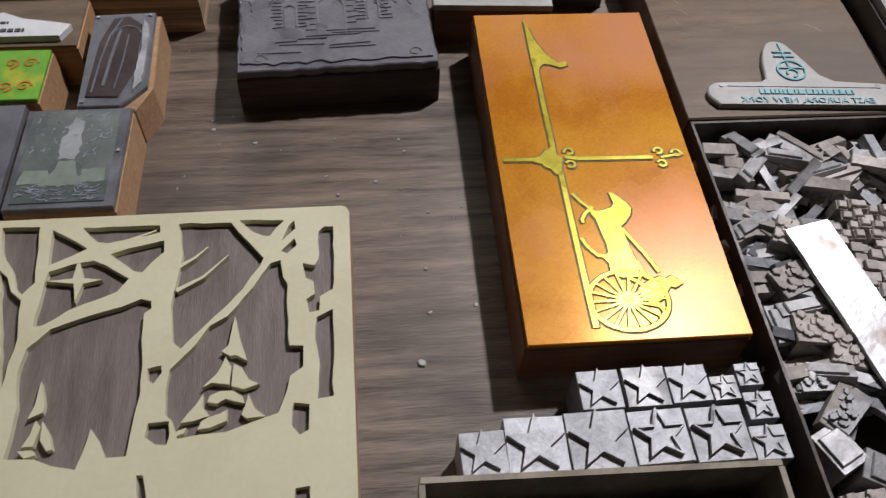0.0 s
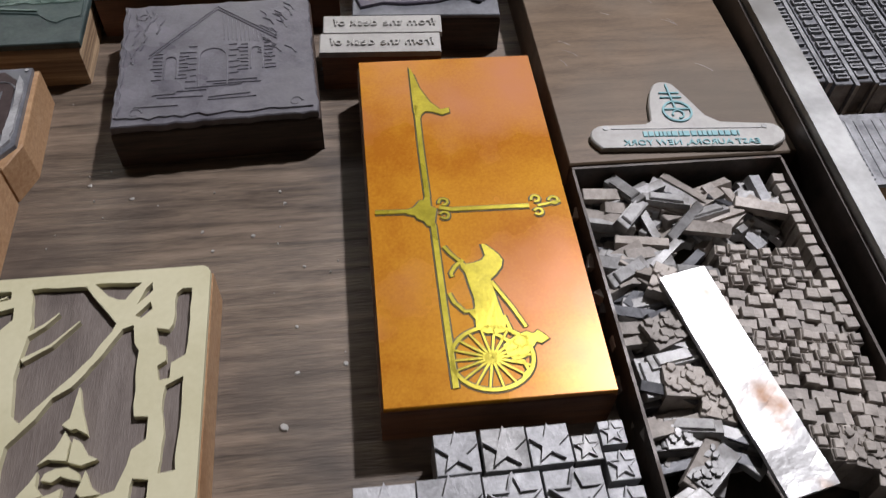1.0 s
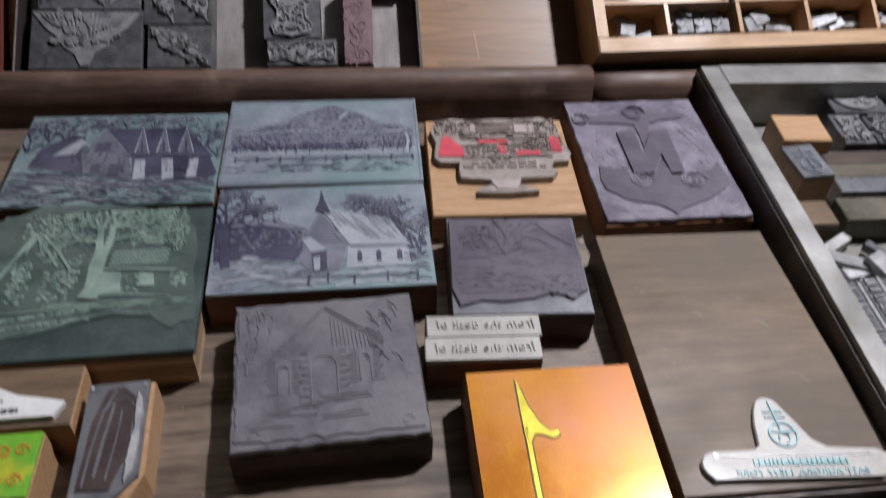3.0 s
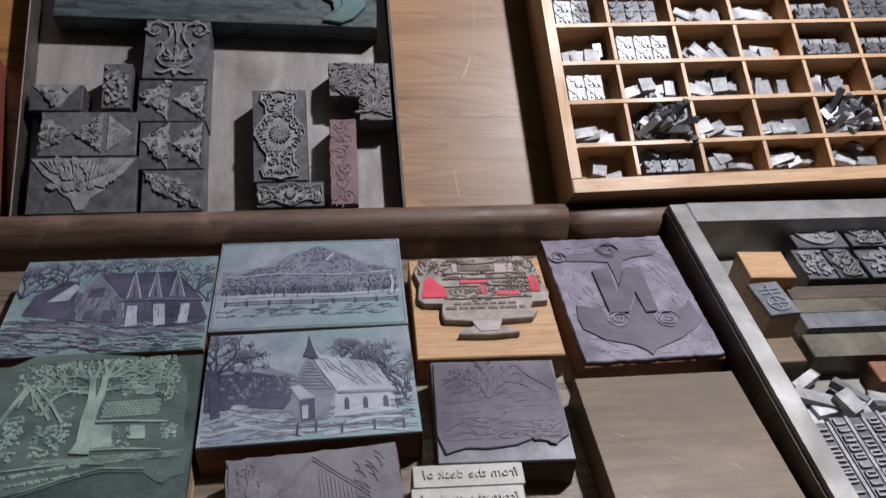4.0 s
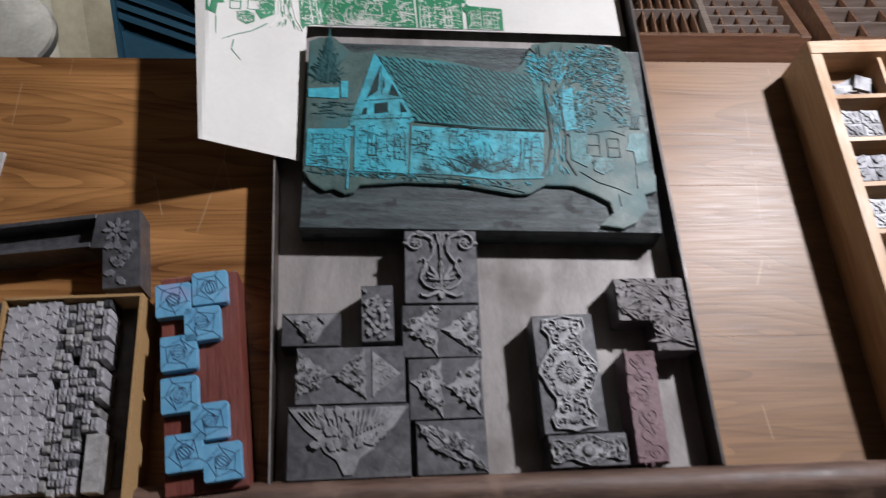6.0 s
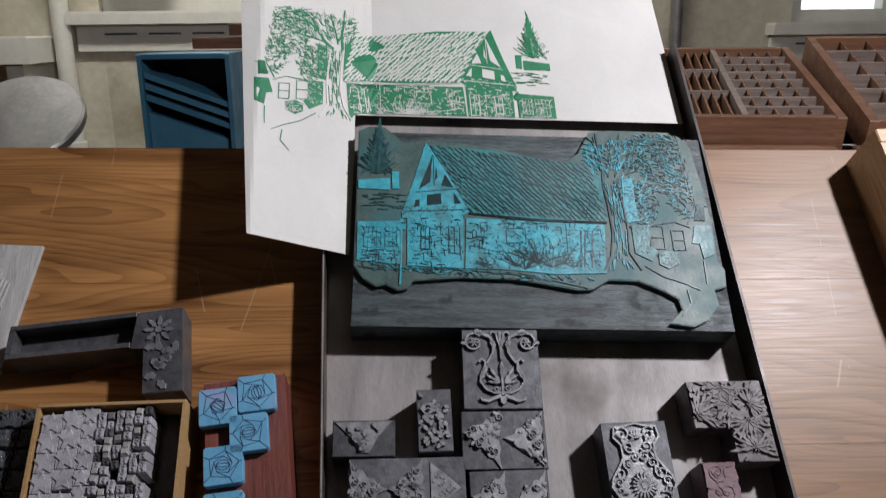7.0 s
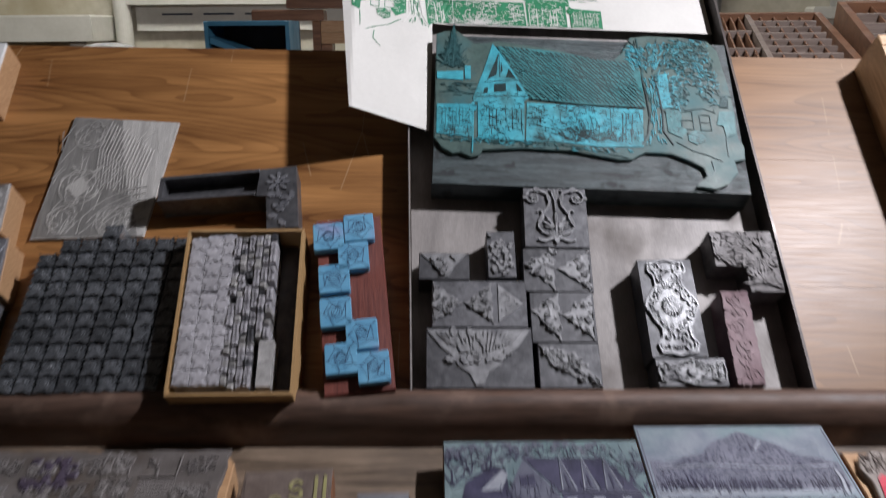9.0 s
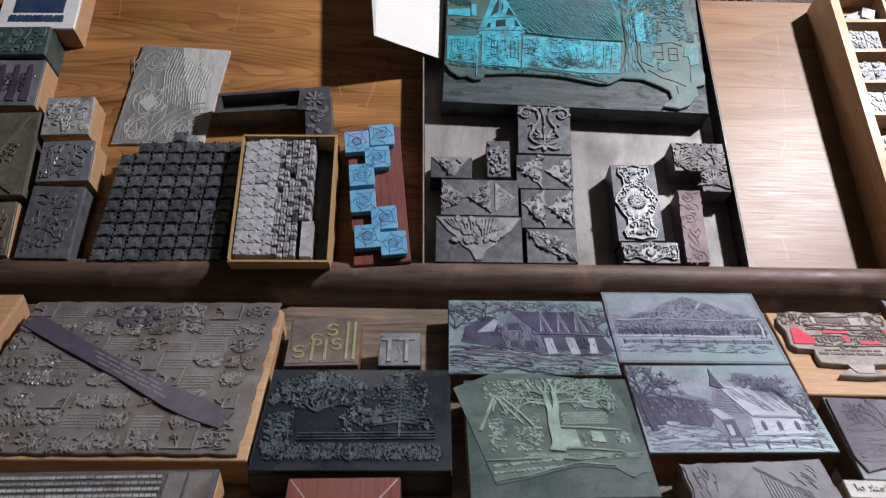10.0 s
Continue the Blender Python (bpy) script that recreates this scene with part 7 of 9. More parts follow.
# ---- upper shelf: the tray of ornaments ----
rng = random.Random(8)
tray = thing("ornament_tray", SHELF, "dark steel tray with a grey floor on the sloping shelf", "tray")
X0, X1, V0, V1 = -0.2425, 0.0425, 0.0205, 0.4400
for x0, x1, y0, y1, h in ((X0, X1, V0, V0 + 0.0020, 0.0230), (X0, X0 + 0.0020, V0 + 0.0020, V1, 0.0225), (X1 - 0.0020, X1, V0 + 0.0020, V1, 0.0235), (X0 + 0.0020, X1 - 0.0020, V1 - 0.0020, V1, 0.0060)):
    bm = bmesh.new()
    slab(bm, x0, x1, y0, y1, 0.0, h, 0.0005)
    wall = part("tray_wall", bm, "tray", tray)
    if 0.01 < h < 0.0232:
        bm = bmesh.new()
        slab(bm, x0 + 0.0005, x1 - 0.0005, y0 + 0.0005, y1 - 0.0005, h - 0.0004, h + 0.0003, 0.0001)
        part("worn_rim", bm, "tray_rim", wall, "rim of the tray worn to bright steel")
bm = bmesh.new()
slab(bm, X0 + 0.0020, X1 - 0.0020, V0 + 0.0020, V1 - 0.0020, 0.0, 0.0015, 0.0002)
part("tray_floor", bm, "tray_floor", tray, "grey scuffed steel floor")
TZ = 0.0015


def cottage(ink, line, cut, roof, place, k, z0, z1, r, tile=1.0):
    """A stone cottage with a timbered gable, a lamp post and a great tree, drawn from -1 to 1 both ways.
    ink: the printing areas; line: fine printing strokes; cut: what is gouged back out of them; place: from the drawing to the sheet."""
    def F(*pts, into=None, up=0.0):
        cut_sheet(ink if into is None else into, [place(p) for p in pts], [], z0, z1 + up + r.uniform(0, 0.00004))

    def S(pts, w, w1=None, into=None, up=0.0):
        stroke(line if into is None else into, [place(p) for p in pts], w * k, z0, z1 + up + r.uniform(0, 0.00004), None if w1 is None else w1 * k)

    def C(pts, w, w1=None):
        S(pts, w, w1, cut, 0.00012)

    def box(x0, y0, x1, y1, w, bars_x=1, bars_y=1):
        C([(x0, y0), (x1, y0), (x1, y1), (x0, y1), (x0, y0)], w)
        for i in range(1, bars_x + 1):
            x = x0 + (x1 - x0) * i / (bars_x + 1)
            C([(x, y0), (x, y1)], w * 0.7)
        for i in range(1, bars_y + 1):
            y = y0 + (y1 - y0) * i / (bars_y + 1)
            C([(x0, y), (x1, y)], w * 0.7)
    # gable with its timbers
    F((-0.638, 0.896), (-0.611, 0.812), (-0.502, 0.357), (-0.390, -0.182), (-0.428, -0.252), (-0.764, -0.304), (-0.771, -0.219), (-0.704, 0.292))
    for p in ([(-0.597, 0.701), (-0.610, 0.262), (-0.677, 0.133)], [(-0.577, 0.535), (-0.568, 0.336), (-0.584, 0.281)], [(-0.525, 0.392), (-0.477, 0.180), (-0.548, 0.203)], [(-0.629, 0.057), (-0.548, 0.088), (-0.545, -0.078), (-0.628, -0.108)], [(-0.693, -0.025), (-0.670, -0.007), (-0.670, -0.119), (-0.702, -0.138)], [(-0.477, 0.109), (-0.433, -0.063), (-0.472, -0.074)]):
        F(*p, into=cut, up=0.00012)
    C([(-0.594, 0.701), (-0.587, 0.209)], 0.7)
    C([(-0.690, 0.097), (-0.438, 0.164)], 0.8)
    C([(-0.752, -0.201), (-0.408, -0.157)], 0.8)
    # the roof: courses of tiles, each with its shadowed end
    ra, rb, rc, rd = Vector((-0.611, 0.850)), Vector((0.313, 0.587)), Vector((0.397, -0.294)), Vector((-0.383, -0.199))
    F((-0.611, 0.850), (-0.254, 0.796), (0.076, 0.647), (0.313, 0.587), (0.384, 0.453), (0.397, -0.294), (0.016, -0.280), (-0.383, -0.199), into=roof)
    for j in range(15):
        q = (j + 0.5) / 15
        a, b = ra.lerp(rd, q), rb.lerp(rc, q)
        n = 27
        for i in range(n):
            p = a.lerp(b, (i + 0.25 + 0.5 * (j % 2)) / n)
            x, y = p.x + r.uniform(-0.004, 0.004), p.y + r.uniform(-0.015, 0.015)
            C([(x - 0.012, y + 0.034), (x + 0.001, y + 0.014), (x + 0.017, y - 0.036)], r.uniform(1.4, 2.0) * tile, 1.1 * tile)
    C([(-0.390, -0.216), (0.015, -0.305), (0.390, -0.311)], 0.8)
    # stone walls
    F((-0.738, -0.302), (-0.422, -0.252), (-0.428, -1.014), (-0.733, -0.989))
    F((-0.406, -0.285), (0.376, -0.346), (0.355, -1.048), (0.084, -1.077), (-0.159, -1.025), (-0.418, -1.014))
    F((-1.014, -0.367), (-0.770, -0.346), (-0.763, -0.975), (-1.008, -0.923))
    F((-1.022, 0.274), (-0.841, 0.311), (-0.838, 0.124), (-1.019, 0.141))
    F((-0.832, 0.411), (-0.790, 0.413), (-0.787, 0.145), (-0.826, 0.143))
    box(*(-0.661, -0.762), *(-0.612, -0.430), 0.9)
    box(*(-0.506, -0.803), *(-0.445, -0.422), 0.9)
    box(*(-0.975, -0.745), *(-0.881, -0.444), 0.5, 3, 3)
    box(*(-0.859, -0.723), *(-0.794, -0.440), 0.5, 2, 3)
    box(*(-0.185, -0.641), *(-0.077, -0.428), 0.9, 0, 0)
    C([(-0.162, -0.565), (-0.129, -0.506), (-0.099, -0.562)], 0.9)
    for x in (0.0, 0.022, 0.062):
        C([tuple(Vector((0.217, -0.976)) + Vector((x, 0))), tuple(Vector((0.239, -0.437)) + Vector((x, 0)))], 0.9)
    box(*(0.153, -0.883), *(0.232, -0.437), 0.6, 0, 0)
    for (x0, y0), (x1, y1), n in (((-0.727, -0.989), (-0.429, -0.286), 46), ((-0.409, -0.990), (-0.255, -0.345), 34), ((0.247, -0.998), (0.368, -0.380), 14), ((-0.256, -0.412), (0.238, -0.285), 26), ((-1.002, -0.939), (-0.765, -0.767), 26)):
        for i in range(n):
            x, y = r.uniform(x0, x1 - 0.04), r.uniform(y0, y1)
            l = r.uniform(0.02, 0.05)
            C([(x, y), (x + l, y + r.uniform(-0.02, 0.02))] + ([(x + l, y - 0.10)] if i % 3 == 0 else []), 0.8)
    # flecks where the ink has not taken
    for (x0, y0), (x1, y1), n in (((-0.727, -0.989), (-0.429, -0.286), 110), ((-0.409, -1.021), (0.363, -0.347), 260), ((-1.002, -0.939), (-0.769, -0.371), 90), ((0.468, -0.290), (0.594, 0.365), 40), ((-0.764, -0.270), (-0.402, -0.114), 30), ((0.513, -0.753), (0.637, -0.349), 30), ((0.658, -0.923), (0.782, -0.740), 40)):
        for i in range(n):
            x, y, a = r.uniform(x0, x1), r.uniform(y0, y1), r.uniform(0, 3.14)
            l = r.uniform(0.006, 0.016)
            C([(x - l * math.cos(a), y - 2 * l * math.sin(a)), (x + l * math.cos(a), y + 2 * l * math.sin(a))], r.uniform(0.4, 0.8), 0.3)
    # shrubs before the wall: gouged stems that fork
    for (x, y), n, h in (((-0.091, -1.014), 16, 0.42), ((-0.018, -0.931), 22, 0.5), ((0.057, -0.983), 16, 0.46), ((0.180, -0.977), 9, 0.22), ((-0.142, -0.977), 10, 0.40), ((-0.311, -1.001), 8, 0.2)):
        for i in range(n):
            a = r.uniform(0.5, 2.6)
            l = h * r.uniform(0.4, 1.0)
            q = (x + 0.45 * l * math.cos(a), y + l * 0.6 * math.sin(a))
            C([(x, y), q, (q[0] + 0.16 * l * math.cos(a + 0.5), q[1] + 0.4 * l * math.sin(a + 0.5))], 0.75, 0.3)
            for s in (-0.8, 0.8):
                C([q, (q[0] + 0.022 * math.cos(a + s), q[1] + 0.05 * math.sin(a + s))], 0.6, 0.3)
    # lamp post
    S([(-0.769, -0.405), (-0.767, -0.927), (-0.770, -1.256)], 1.3, into=ink, up=0.0003)
    F((-0.797, -0.390), (-0.741, -0.387), (-0.750, -0.471), (-0.787, -0.473), up=0.0003)
    F((-0.788, -0.372), (-0.770, -0.304), (-0.750, -0.371), up=0.0003)
    # neighbour's roof and the tree behind it
    for i in range(34):
        (x0, y0), (x1, y1) = (-1.006, -0.180), (-0.793, 0.074)
        x, y = r.uniform(x0, x1), r.uniform(y0, y1)
        S([(x, y), (x + r.uniform(0.03, 0.07), y + r.uniform(-0.01, 0.02))], 0.6)
    tx, ty = (-0.913, 0.379)
    for i in range(24):
        h = 0.034 * i
        for s in (-1, 1, -0.6, 0.6):
            l = (0.13 - 0.006 * i) * r.uniform(0.6, 1.0)
            S([(tx, ty + h), (tx + s * l * 0.5, ty + h + 0.05), (tx + s * l, ty + h + r.uniform(0.08, 0.2))], 0.9, 0.4)
            S([(tx + s * l * 0.5, ty + h + 0.05), (tx + s * l * 0.8, ty + h - 0.02)], 0.7, 0.3)
    S([(tx, ty), (tx + 0.01, ty + 0.80)], 1.4, 0.5)
    # the great tree: bark between two edges, forked limbs, then twigs and needles
    F((0.508, 0.360), (0.569, 0.400), (0.572, -0.027), (0.578, -0.268), (0.512, -0.305), (0.500, -0.030))
    for (x0, y0), (x1, y1), a0, n in (((0.319, 0.404), (0.442, 0.913), 2.1, 60), ((0.447, 0.457), (0.581, 0.998), 1.0, 60), ((0.455, -0.291), (0.650, 0.423), 0.7, 60)):
        for i in range(n):
            x, y, a = r.uniform(x0, x1), r.uniform(y0, y1), a0 + r.uniform(-0.5, 0.5)
            S([(x, y), (x + 0.022 * math.cos(a), y + 0.055 * math.sin(a)), (x + 0.040 * math.cos(a + 0.4), y + 0.09 * math.sin(a + 0.4))], 1.2, 0.4, into=ink)
    for i in range(40):
        (x0, y0), (x1, y1) = (0.339, 0.405), (0.596, 1.028)
        x, y = r.uniform(x0, x1), r.uniform(y0, y1)
        a = r.uniform(0.5, 1.3) if x > 0.42 else r.uniform(1.7, 2.5)
        C([(x, y), (x + 0.03 * math.cos(a), y + 0.10 * math.sin(a))], 0.9, 0.4)
    edges = ([(0.390, 0.300), (0.410, -0.035), (0.418, -0.461), (0.395, -0.791), (0.344, -1.017)], [(0.479, 0.305), (0.497, -0.031), (0.508, -0.373), (0.501, -0.745), (0.555, -0.991)])
    for e in edges:
        C(e, 1.3)
    for i in range(80):
        q, s = r.uniform(0.0, 0.92), r.uniform(0.12, 0.88)
        def at(q):
            j = min(int(q * 4), 3)
            f = q * 4 - j
            p = [Vector(e[j]).lerp(Vector(e[j + 1]), f) for e in edges]
            return tuple(p[0].lerp(p[1], s))
        S([at(q), at(min(q + 0.08, 1.0))], 0.8, 0.4, into=ink)
    for pts, w in (([(0.399, 0.282), (0.406, 0.592), (0.392, 0.872), (0.383, 1.121)], 2.6), ([(0.465, 0.304), (0.527, 0.471), (0.573, 0.714), (0.618, 0.924)], 3.0), ([(0.571, 0.676), (0.656, 0.888), (0.754, 1.047)], 1.8), ([(0.526, 0.452), (0.644, 0.551), (0.761, 0.613)], 1.6), ([(0.431, 0.411), (0.452, 0.707), (0.487, 1.012)], 1.5)):
        S(pts, w, w * 0.5)
    for (cx, cy), (ex, ey), n in (((0.791, 0.615), (0.20, 0.50), 330), ((0.890, 0.122), (0.12, 0.36), 130), ((0.620, -0.024), (0.09, 0.34), 130), ((0.741, 0.893), (0.15, 0.22), 110)):
        for i in range(n):
            a, q = r.uniform(0, 6.283), math.sqrt(r.random())
            x, y = cx + ex * q * math.cos(a), cy + ey * q * math.sin(a)
            if x > 0.90 + 0.03 * (0.4 - y):
                continue
            b = r.choice((0.3, 0.6, 1.0, 2.2, 2.6)) + r.uniform(-0.3, 0.3)
            l = r.uniform(0.025, 0.05)
            S([(x, y), (x + l * 0.5 * math.cos(b), y + l * 0.9 * math.sin(b)), (x + l * math.cos(b + 0.5), y + l * 1.8 * math.sin(b + 0.5))], 1.0, 0.4, into=ink if i % 3 == 0 else line)
    # the house beyond, its hedge and the path
    F((0.529, -0.338), (0.638, -0.332), (0.619, -0.650), (0.659, -0.713), (0.619, -0.861), (0.531, -0.752), into=roof)
    F((0.893, -0.328), (0.990, -0.323), (0.979, -0.746), (0.914, -0.814), (0.905, -0.603), (0.862, -0.588), into=roof)
    F((0.661, -0.778), (0.709, -0.711), (0.776, -0.740), (0.772, -0.885), (0.711, -0.968), (0.659, -0.907), into=roof)
    for x0, x1 in (((0.629, -0.682), (0.707, -0.346)), ((0.754, -0.692), (0.824, -0.407))):
        S([(x0[0], x0[1]), (x1[0], x0[1]), (x1[0], x1[1]), (x0[0], x1[1]), (x0[0], x0[1])], 0.9)
        S([(x0[0], (x0[1] + x1[1]) / 2), (x1[0], (x0[1] + x1[1]) / 2)], 0.7)
    for pts in ([(0.638, -0.332), (0.782, -0.274), (0.866, -0.354)], [(0.857, -0.304), (0.915, -0.026), (0.993, -0.021)], [(0.577, -0.927), (0.673, -1.080), (0.784, -1.169), (0.863, -1.259)], [(0.912, -0.847), (0.907, -1.164)], [(0.792, -1.262), (0.801, -1.437), (0.741, -1.612)]):
        S(pts, 1.0, 0.6)
    for i in range(11):
        x, y = (0.899, -0.251)
        S([(x + i * 0.006, y), (x + 0.03 + i * 0.004, y + 0.26)], 0.5)
    # grass along the foot
    for i in range(110):
        q = r.random()
        p = Vector((-0.994, -1.033)).lerp(Vector((0.263, -1.193)), q)
        S([(p.x, p.y + r.uniform(-0.02, 0.10)), (p.x + r.uniform(0.01, 0.04), p.y + r.uniform(-0.02, 0.08))], 0.8, 0.4, into=ink if i % 2 else line)
    S([(-1.001, -1.002), (-0.890, -1.044), (-0.733, -1.021), (-0.403, -1.037), (-0.130, -1.087), (0.081, -1.170), (0.245, -1.256)], 0.9)


teal = thing("cottage_plate_block", SHELF @ Matrix.Translation((-0.0923, 0.2690, TZ)) @ Matrix.Rotation(radians(-3.3), 4, "Z"), "large turquoise inked cottage plate on blue-black wood", "printing block", "letterpress printing blocks")
bm = bmesh.new()
slab(bm, -0.1275, 0.1275, -0.0785, 0.0785, 0, 0.0225, 0.0008)
part("wooden_base", bm, "teal_wood", teal, "blue-black stained wooden base")
shape = [(-0.1285, 0.0764), (-0.1211, 0.0802), (-0.1098, 0.0805), (-0.1029, 0.0739), (-0.0957, 0.0669), (-0.0861, 0.0671), (-0.0762, 0.0705), (-0.0313, 0.0645), (0.0116, 0.0534), (0.0260, 0.0528), (0.0334, 0.0611), (0.0427, 0.0799), (0.0582, 0.0825), (0.0879, 0.0822), (0.1111, 0.0781), (0.1179, 0.0674), (0.1219, 0.0315), (0.1239, -0.0027), (0.1228, -0.0263), (0.1268, -0.0340),
         (0.1256, -0.0468), (0.1171, -0.0495), (0.1182, -0.0602), (0.1087, -0.0717), (0.0989, -0.0766), (0.0830, -0.0746), (0.0927, -0.0647), (0.0910, -0.0566), (0.0820, -0.0510), (0.0656, -0.0438), (0.0452, -0.0434), (0.0338, -0.0507), (0.0240, -0.0513), (-0.0162, -0.0442), (-0.0539, -0.0433), (-0.0869, -0.0464), (-0.0906, -0.0523), (-0.0972, -0.0537), (-0.1048, -0.0497), (-0.1115, -0.0511), (-0.1207, -0.0450), (-0.1268, -0.0359)]
bm = bmesh.new()
cut_sheet(bm, shape, [], 0.0225, 0.0258)
cut_sheet(bm, swollen(shape, -0.0007), [], 0.0257, 0.0262)
part("rubber_plate", bm, "teal_dim", teal, "dull green plate with a cut edge")
ink, li, cu, ro = bmesh.new(), bmesh.new(), bmesh.new(), bmesh.new()
cottage(ink, li, cu, ro, lambda p: (0.124 * p[0], 0.018 + 0.054 * p[1]), 0.001, 0.0260, 0.0269, random.Random(4))
part("turquoise_relief", ink, "teal", teal, "bright turquoise inked walls and gable")
part("line_relief", li, "teal_dark", teal, "dark blue-green raised twigs and lines")
part("cut_line", cu, "teal_ink", teal, "black-green lines gouged through the ink")
part("roof_relief", ro, "teal_mid", teal, "duller turquoise tiled roof")


card = thing("printed_card", SHELF, "off-white card with a green printed cottage behind the plate", "card")
bm = bmesh.new()
nx, ny = 60, 24
BEND = 24


def card_bent(x, v):
    """The card lies low behind the plate and rises over the tray's side to a lifted corner; x and v are its places
    drawn out at 3.75 cm, scaled about one camera position to fit that view.
    """
    t = min(max((-0.205 - x) / 0.085, 0.0), 1.0)
    h = 0.0105 + 0.0425 * t ** 1.05 * (1 - 0.15 * min(max((v - 0.27) / 0.23, 0), 1)) + 0.004 * max(0.0, (v - 0.46) / 0.04) ** 2
    k = (0.5045 - h) / 0.4670
    return min(-0.1980 + (x - -0.1980) * k, 0.0372), -0.0109 + (v - -0.0109) * k, h


grid = {}
for i in range(nx + 1):
    for j in range(ny + 1):
        k, q = i / nx, j / ny
        x0, x1 = -0.2915 - 0.0175 * q, 0.0280 - 0.0030 * q
        v = 0.2625 + 0.2405 * q
        side = -0.2187 - 0.0577 * max(0.347 - v, 0)
        x = x0 + (side - x0) * i / BEND if i <= BEND else -0.2182 + (x1 + 0.2182) * (i - BEND - 1) / (nx - BEND - 1)
        k = (x - x0) / (x1 - x0)
        v = 0.2625 - 0.12 * k * 0.75 + (0.503 - 0.2625 + 0.12 * k * 0.75) * q
        grid[i, j] = (x, v)
front_edge = lambda x: 0.349 - (x + 0.0923) * 0.0577
vs = {}
for (i, j), (x, v) in grid.items():
    if i > BEND:
        lo = front_edge(x) + 0.003
        v = lo + (0.503 - 0.008 * math.sin((x + 0.3) * 9) - lo) * (j / ny)
    vs[i, j] = bm.verts.new(card_bent(x, v))
for i in range(nx):
    for j in range(ny):
        bm.faces.new((vs[i, j], vs[i + 1, j], vs[i + 1, j + 1], vs[i, j + 1]))
ext = bmesh.ops.extrude_face_region(bm, geom=list(bm.faces))
for g in ext["geom"]:
    if isinstance(g, bmesh.types.BMVert):
        g.co.z -= 0.0005
part("card_sheet", bm, "card", card)
ink, li, cu, ro = bmesh.new(), bmesh.new(), bmesh.new(), bmesh.new()
cottage(ink, li, cu, ro, lambda p: (-0.1825 - 0.1115 * p[0], 0.4022 + 0.0505 * p[1] + 0.011 * p[0]), 0.0009, 0.0, 0.00010, random.Random(4), 1.35)
for b in (ink, ro):
    for k in range(5):
        long = [e for e in b.edges if e.calc_length() > 0.006]
        if long:
            bmesh.ops.subdivide_edges(b, edges=long, cuts=1)
    bmesh.ops.triangulate(b, faces=[f for f in b.faces if len(f.verts) > 4])
for b, lift in ((ink, 0.0003), (ro, 0.0003), (li, 0.00032), (cu, 0.00046)):
    for v in b.verts:
        if v.co.x > -0.2195:
            v.co.y = max(v.co.y, front_edge(v.co.x) + 0.0042)
        v.co = Vector(card_bent(v.co.x, v.co.y)) + Vector((0, 0, v.co.z + lift))
part("green_print", ink, "print_green", card, "green printed cottage and trees")
part("green_print", li, "print_green", card)
part("green_print", ro, "print_green", card)
part("unprinted_line", cu, "card", card, "bare card between the printed lines")



# ornaments in the tray
def d_lyre(bm, w, d, z0, z1, r):
    """Two flowered volutes on leafy stems over a palmette held in a heart of two leaves."""
    for s in (-1, 1):
        def line(pts, a, b):
            stroke(bm, [(s * w * u, d * v) for u, v in pts], w * a, z0, z1, w * b)
        scroll(bm, s * w * 0.34, d * 0.32, w * 0.135, 90, -s, z0, z1, w * 0.032)
        rosette(bm, s * w * 0.34, d * 0.32, w * 0.070, 6, z0, z1)
        line([(0.32, 0.44), (0.22, 0.43), (0.13, 0.39), (0.09, 0.30), (0.10, 0.19), (0.15, 0.11), (0.19, 0.05)], 0.055, 0.030)
        leaf_shape(bm, s * w * 0.22, d * 0.42, w * 0.14, 1.571 - s * 1.1, z0, z1, 0.36)
        leaf_shape(bm, s * w * 0.12, d * 0.36, w * 0.13, -1.571 - s * 0.35, z0, z1, 0.30)
        leaf_shape(bm, s * w * 0.43, d * 0.31, w * 0.09, 1.571 - s * 1.5, z0, z1, 0.3)
        line([(0.29, 0.07), (0.25, 0.11), (0.205, 0.07), (0.215, 0.01), (0.265, -0.08), (0.280, -0.18), (0.21, -0.27), (0.11, -0.315), (0.01, -0.31)], 0.035, 0.030)
        leaf_shape(bm, s * w * 0.19, d * 0.04, w * 0.24, -1.571 + s * 0.38, z0, z1, 0.16)
        line([(0.0, 0.26), (0.035, 0.36), (0.05, 0.44), (0.10, 0.46), (0.125, 0.42)], 0.034, 0.026)
        scroll(bm, s * w * 0.075, -d * 0.265, w * 0.045, 30, s, z0, z1, w * 0.024)
        for reach, turn in ((0.27, 0.58), (0.24, 1.02), (0.19, 1.42)):
            leaf_shape(bm, s * w * 0.015, -d * 0.20, w * reach, 1.571 - s * turn, z0, z1, 0.10)
        line([(0.02, -0.345), (0.10, -0.375), (0.19, -0.415), (0.27, -0.40), (0.285, -0.37)], 0.060, 0.022)
    stroke(bm, [(0, d * 0.46), (0, d * 0.30), (0, d * 0.10)], w * 0.045, z0, z1, w * 0.025)
    stroke(bm, [(0, d * 0.02), (0, -d * 0.14), (0, -d * 0.34)], w * 0.030, z0, z1, w * 0.040)
    leaf_shape(bm, 0, -d * 0.15, d * 0.24, math.pi / 2, z0, z1, 0.12)
    leaf_shape(bm, 0, -d * 0.35, d * 0.11, -math.pi / 2, z0, z1, 0.40)


